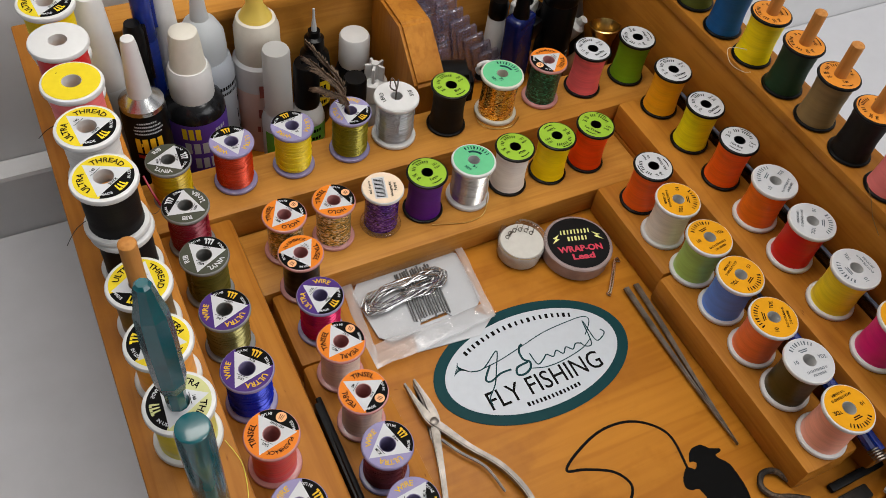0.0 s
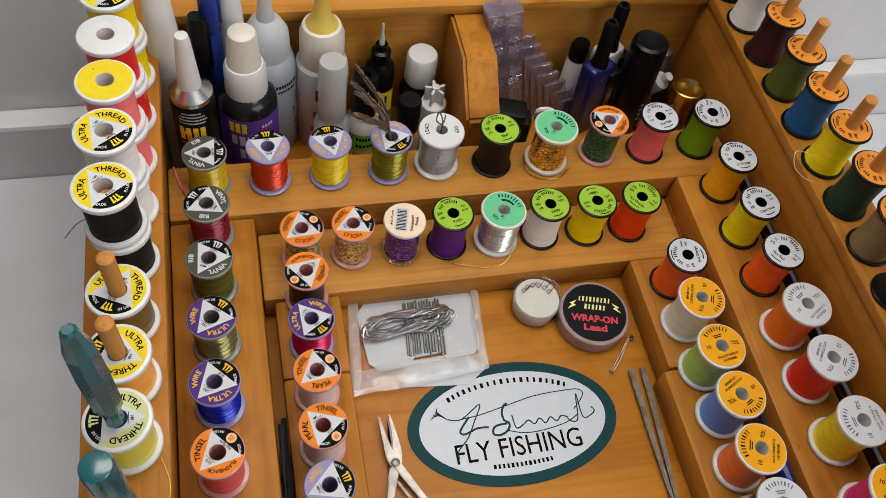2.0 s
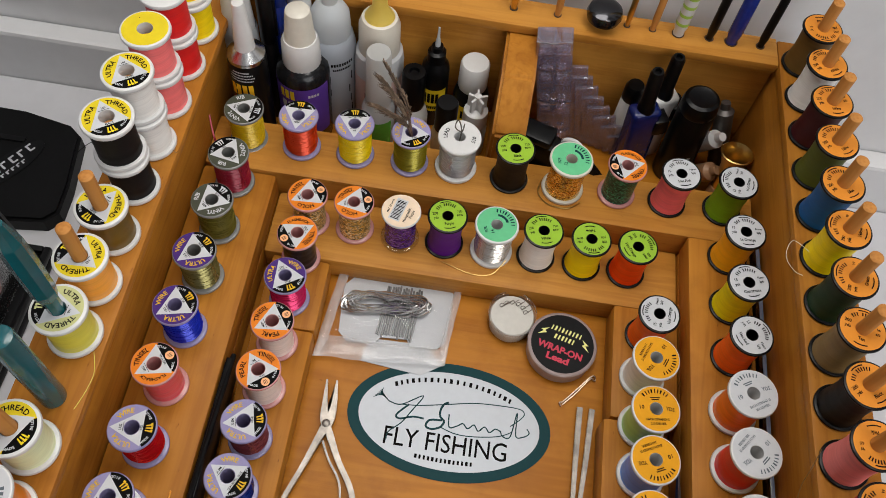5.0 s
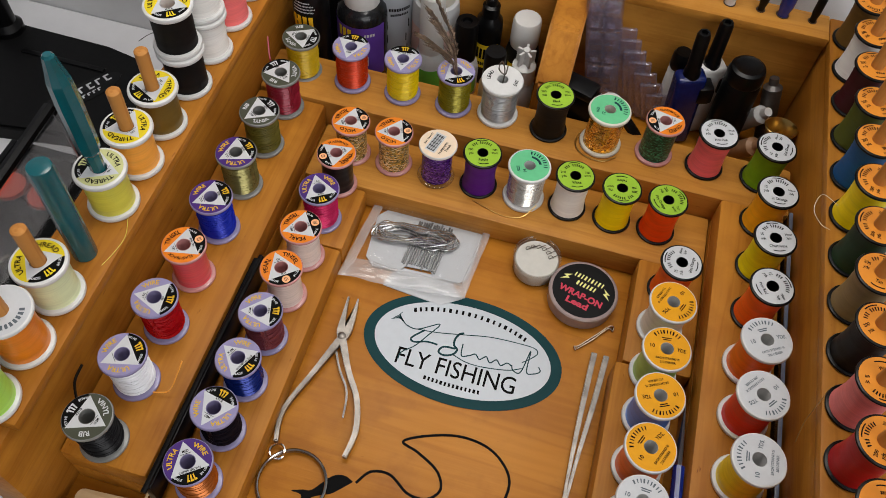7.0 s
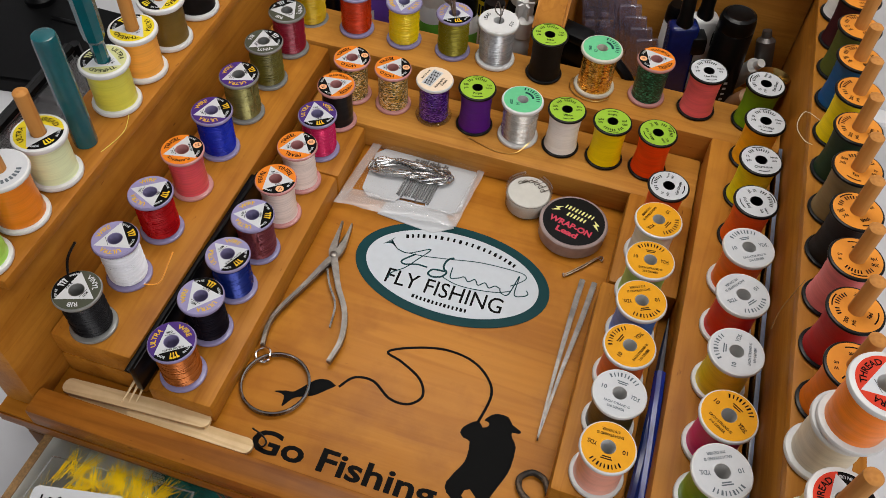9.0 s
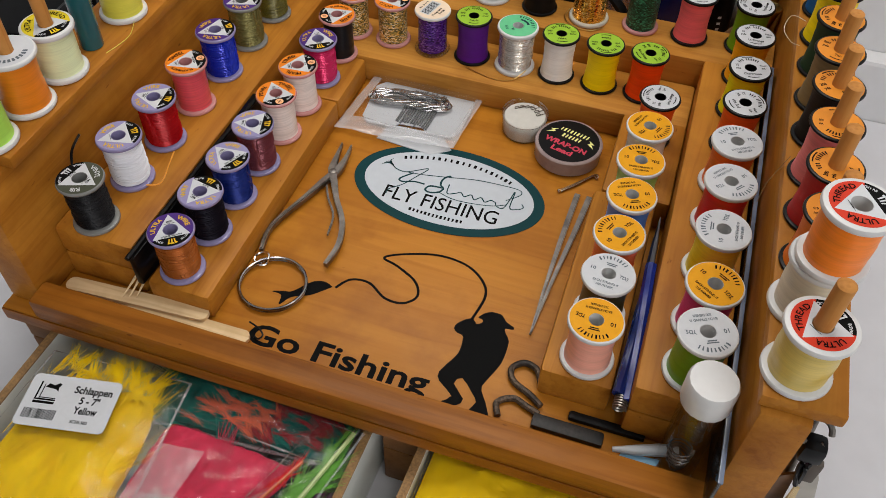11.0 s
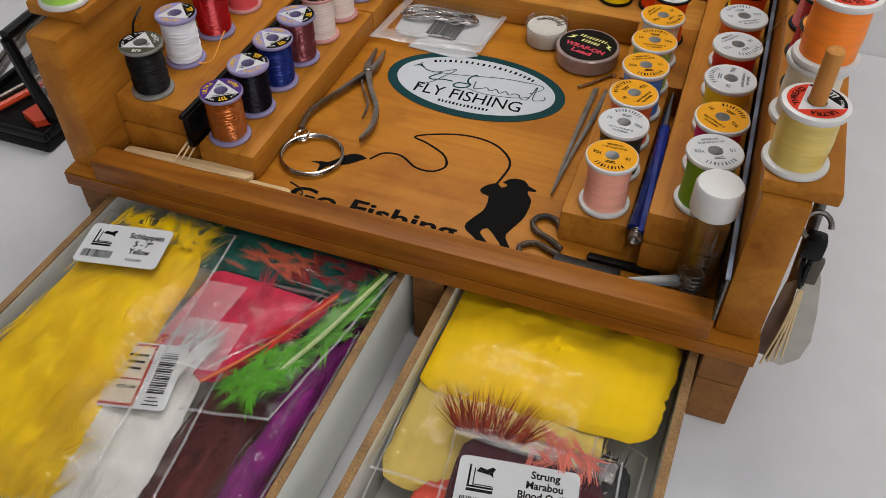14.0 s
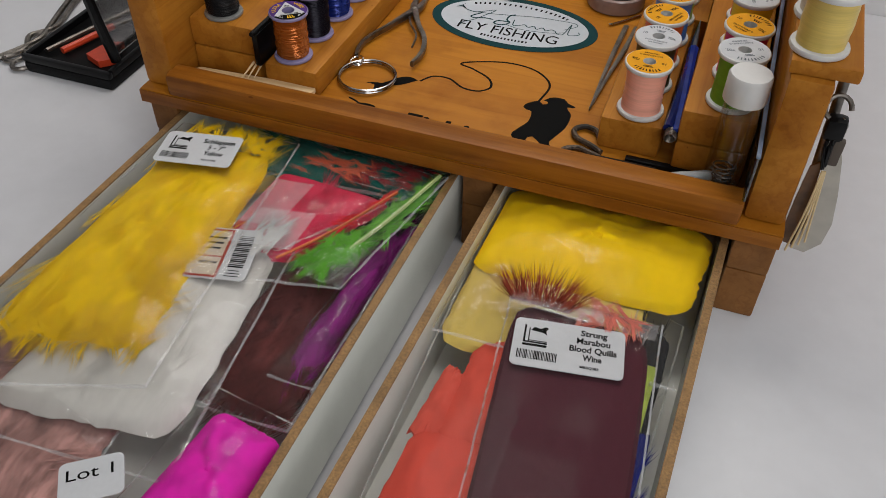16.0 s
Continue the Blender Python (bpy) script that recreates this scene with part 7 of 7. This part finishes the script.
def schlappen(t, w, h):
    maker_mark(t, -w * 0.27, h * 0.18, 8.5)
    barcode(t, -w * 0.26, -h * 0.27, w * 0.36, 4.6, 26)
    bold_letters(t, "Schlappen", 4.8, w * 0.22, h * 0.26, 0.45, w * 0.42, 0, 0.028)
    bold_letters(t, "5 - 7\"", 4.6, w * 0.22, h * 0.06, 0.45, w * 0.22, 0, 0.028)
    bold_letters(t, "Yellow", 4.8, w * 0.22, -h * 0.13, 0.45, w * 0.26, 0, 0.028)
    letters(t, "SCHL383", 2.0, w * 0.2, -h * 0.34, 0.45)


card(yb, [(-130, -132), (-92.5, -125.5), (-88.5, -149), (-128.5, -157.5)], -3.6, schlappen, [INK])


def lot_card(t, w, h):
    bold_letters(t, "Lot 1", 6.5, 0, 2.5, 0.45, 16, 0, 0.004)


pk = bpy.data.objects["pink_feather_bag"]
card(pk, [(-63, -313), (-45, -300), (-32, -311), (-50, -324)], -9.5, lot_card, [INK], lean=0)

# right drawer
feather_bag("black_feather_bag", "clear bag of black feathers against the drawer side", (0.012, 0.012, 0.014), [(112, -300), (128, -300), (134, -160), (118, -150)], -24, 5, 50, 87, [(112, -304), (131, -304), (137, -156), (116, -148)], 31, 30, 1.4, fan=5)
feather_bag("blue_feather_bag", "clear bag of deep blue feathers", (0.008, 0.015, 0.20), [(116, -300), (128, -300), (134, -214), (123, -214)], -20, 4, 60, 87, None, 32, 22, 1.4, 0.5, fan=6)
feather_bag("lime_feather_bag", "narrow strip of lime green feathers", (0.42, 0.52, 0.08), [(123, -222), (129, -222), (130, -184), (124, -184)], -18, 2, 10, 87, None, 33, 16, 1.2, fan=5)
fy = feather_bag("golden_feather_bag", "large clear bag of golden yellow down", (0.88, 0.58, 0.001), [(36, -158), (139, -154), (146, -92), (36, -92)], -19, 6, 0, 20, [(30, -200), (140, -196), (144, -96), (36, -94)], 34, 22, 2.4, 0.06, rough_film=2.0, lumps=3.6)
# film folded over the yellow: its haze is put into this pad's cream colour
part("cream_down", pad([(38, -200), (124, -196), (121, -143), (37, -134)], -24, 2.5, 7, 0.03), down_fluff("cream_down_fluff", (0.66, 0.49, 0.12), 0.1), fy, "pale yellow down", True)
cb = feather_bag("coral_feather_bag", "clear bag of coral red down", (0.64, 0.075, 0.048), [(42, -334), (90, -334), (82, -236), (45, -240)], -22, 5, 0, 80, [(40, -334), (98, -334), (124, -161), (38, -155)], 35, 22, 2.0, 0.1, film_mat=FLAT_FILM)
part("down", pad([(52, -246), (92, -246), (80, -182), (56, -196)], -22.5, 4, 12, 0.10), down_fluff("coral_upper_down", (0.64, 0.08, 0.05), 0.1), cb, "", True)
part("down", pad([(44, -250), (58, -246), (58, -214), (48, -208)], -23, 3, 15, 0.16), down_fluff("coral_side_down", (0.64, 0.09, 0.06), 0.12), cb, "", True)
wn = feather_bag("wine_marabou_bag", "flat clear bag of wine red marabou with white label", (0.066, 0.011, 0.020), [(83, -336), (137, -336), (126.5, -171), (63.5, -169)], -13.8, 2.0, 0, 85, [(81, -336), (139, -336), (128, -168), (63, -172)], 36, 40, 1.6, 0.03, ragged=0.006, lumps=0.7, film_mat=FLAT_FILM)
part("hem", sheet([(64, -178), (126, -179), (126.5, -170), (63.5, -169.5)], -11.4, 0.5, 16, 41, 0.6), glass("wine_hem_film", (0.75, 0.6, 0.62), 0.04, 0.12, 0.002, 60, 0.12), wn, "folded film hem", True)
b = bmesh.new()
rnd = random.Random(5)
for k in range(230):
    x0 = rnd.uniform(64, 90)
    a = radians(92 + (77 - x0) * 3.2 + rnd.gauss(0, 13))
    L = rnd.uniform(9, 25)
    p, q = Vector((x0, -176, -12)), Vector((x0 + L * math.cos(a), -176 + L * math.sin(a), -11 + rnd.uniform(0, 6)))
    s = Vector((-math.sin(a), math.cos(a), 0)) * 0.2
    mid = (p + q) / 2 + Vector((rnd.uniform(-1, 1), 0, rnd.uniform(0, 1.5)))
    vs = [b.verts.new(v * MM) for v in (p - s, p + s, mid + s * 0.8, mid - s * 0.8)]
    e = b.verts.new(q * MM)
    b.faces.new(vs)
    b.faces.new((vs[3], vs[2], e))
part("tuft", b, fibre("rust_fibre", (0.24, 0.035, 0.016), 0.6), wn, "spiky rust red tuft")
part("pink_plume", feathers([(94, -180), (122, -180), (120, -168), (96, -166)], -12, 1.5, 150, 15, 0.9, 110, 40, 8), fibre("salmon_fibre", (0.62, 0.16, 0.12), 0.3), wn, "salmon pink feathers")


def marabou(t, w, h):
    maker_mark(t, -w * 0.3, h * 0.18, 9.0)
    barcode(t, -w * 0.27, -h * 0.26, w * 0.36, 4.6, 26)
    for i, (words, k) in enumerate((("Strung", 0.24), ("Marabou", 0.30), ("Blood Quills", 0.42), ("Wine", 0.17))):
        bold_letters(t, words, 4.3, w * 0.22, h * (0.34 - 0.17 * i), 0.45, w * k, 0, 0.028)
    letters(t, "MBBQ383", 1.8, w * 0.2, -h * 0.36, 0.45)


card(wn, [(70.5, -186), (115, -179), (117, -204), (72.5, -211)], -11.2, marabou, [INK])


# the drawer walls hold in what lies below their rims
for bag in [o for o in bpy.data.objects if o.parent is None and o.get("group") == "bags in the drawers"]:
    for piece in bag.children:
        right = sum(v.co.x for v in piece.data.vertices) > 0.021 * len(piece.data.vertices)
        for v in piece.data.vertices if piece.name.split(".")[0] not in ("label_card",) else []:
            x, y, z = v.co / MM
            if z < -11.5:
                lo, hi = (-141.5 + 0.026 * (y + 100), 8.2 + 0.026 * (y + 100)) if not right else (40.8 + 0.04 * (y + 100), 142.2 + 0.04 * (y + 100))
                v.co.x = min(max(x, lo), hi) * MM
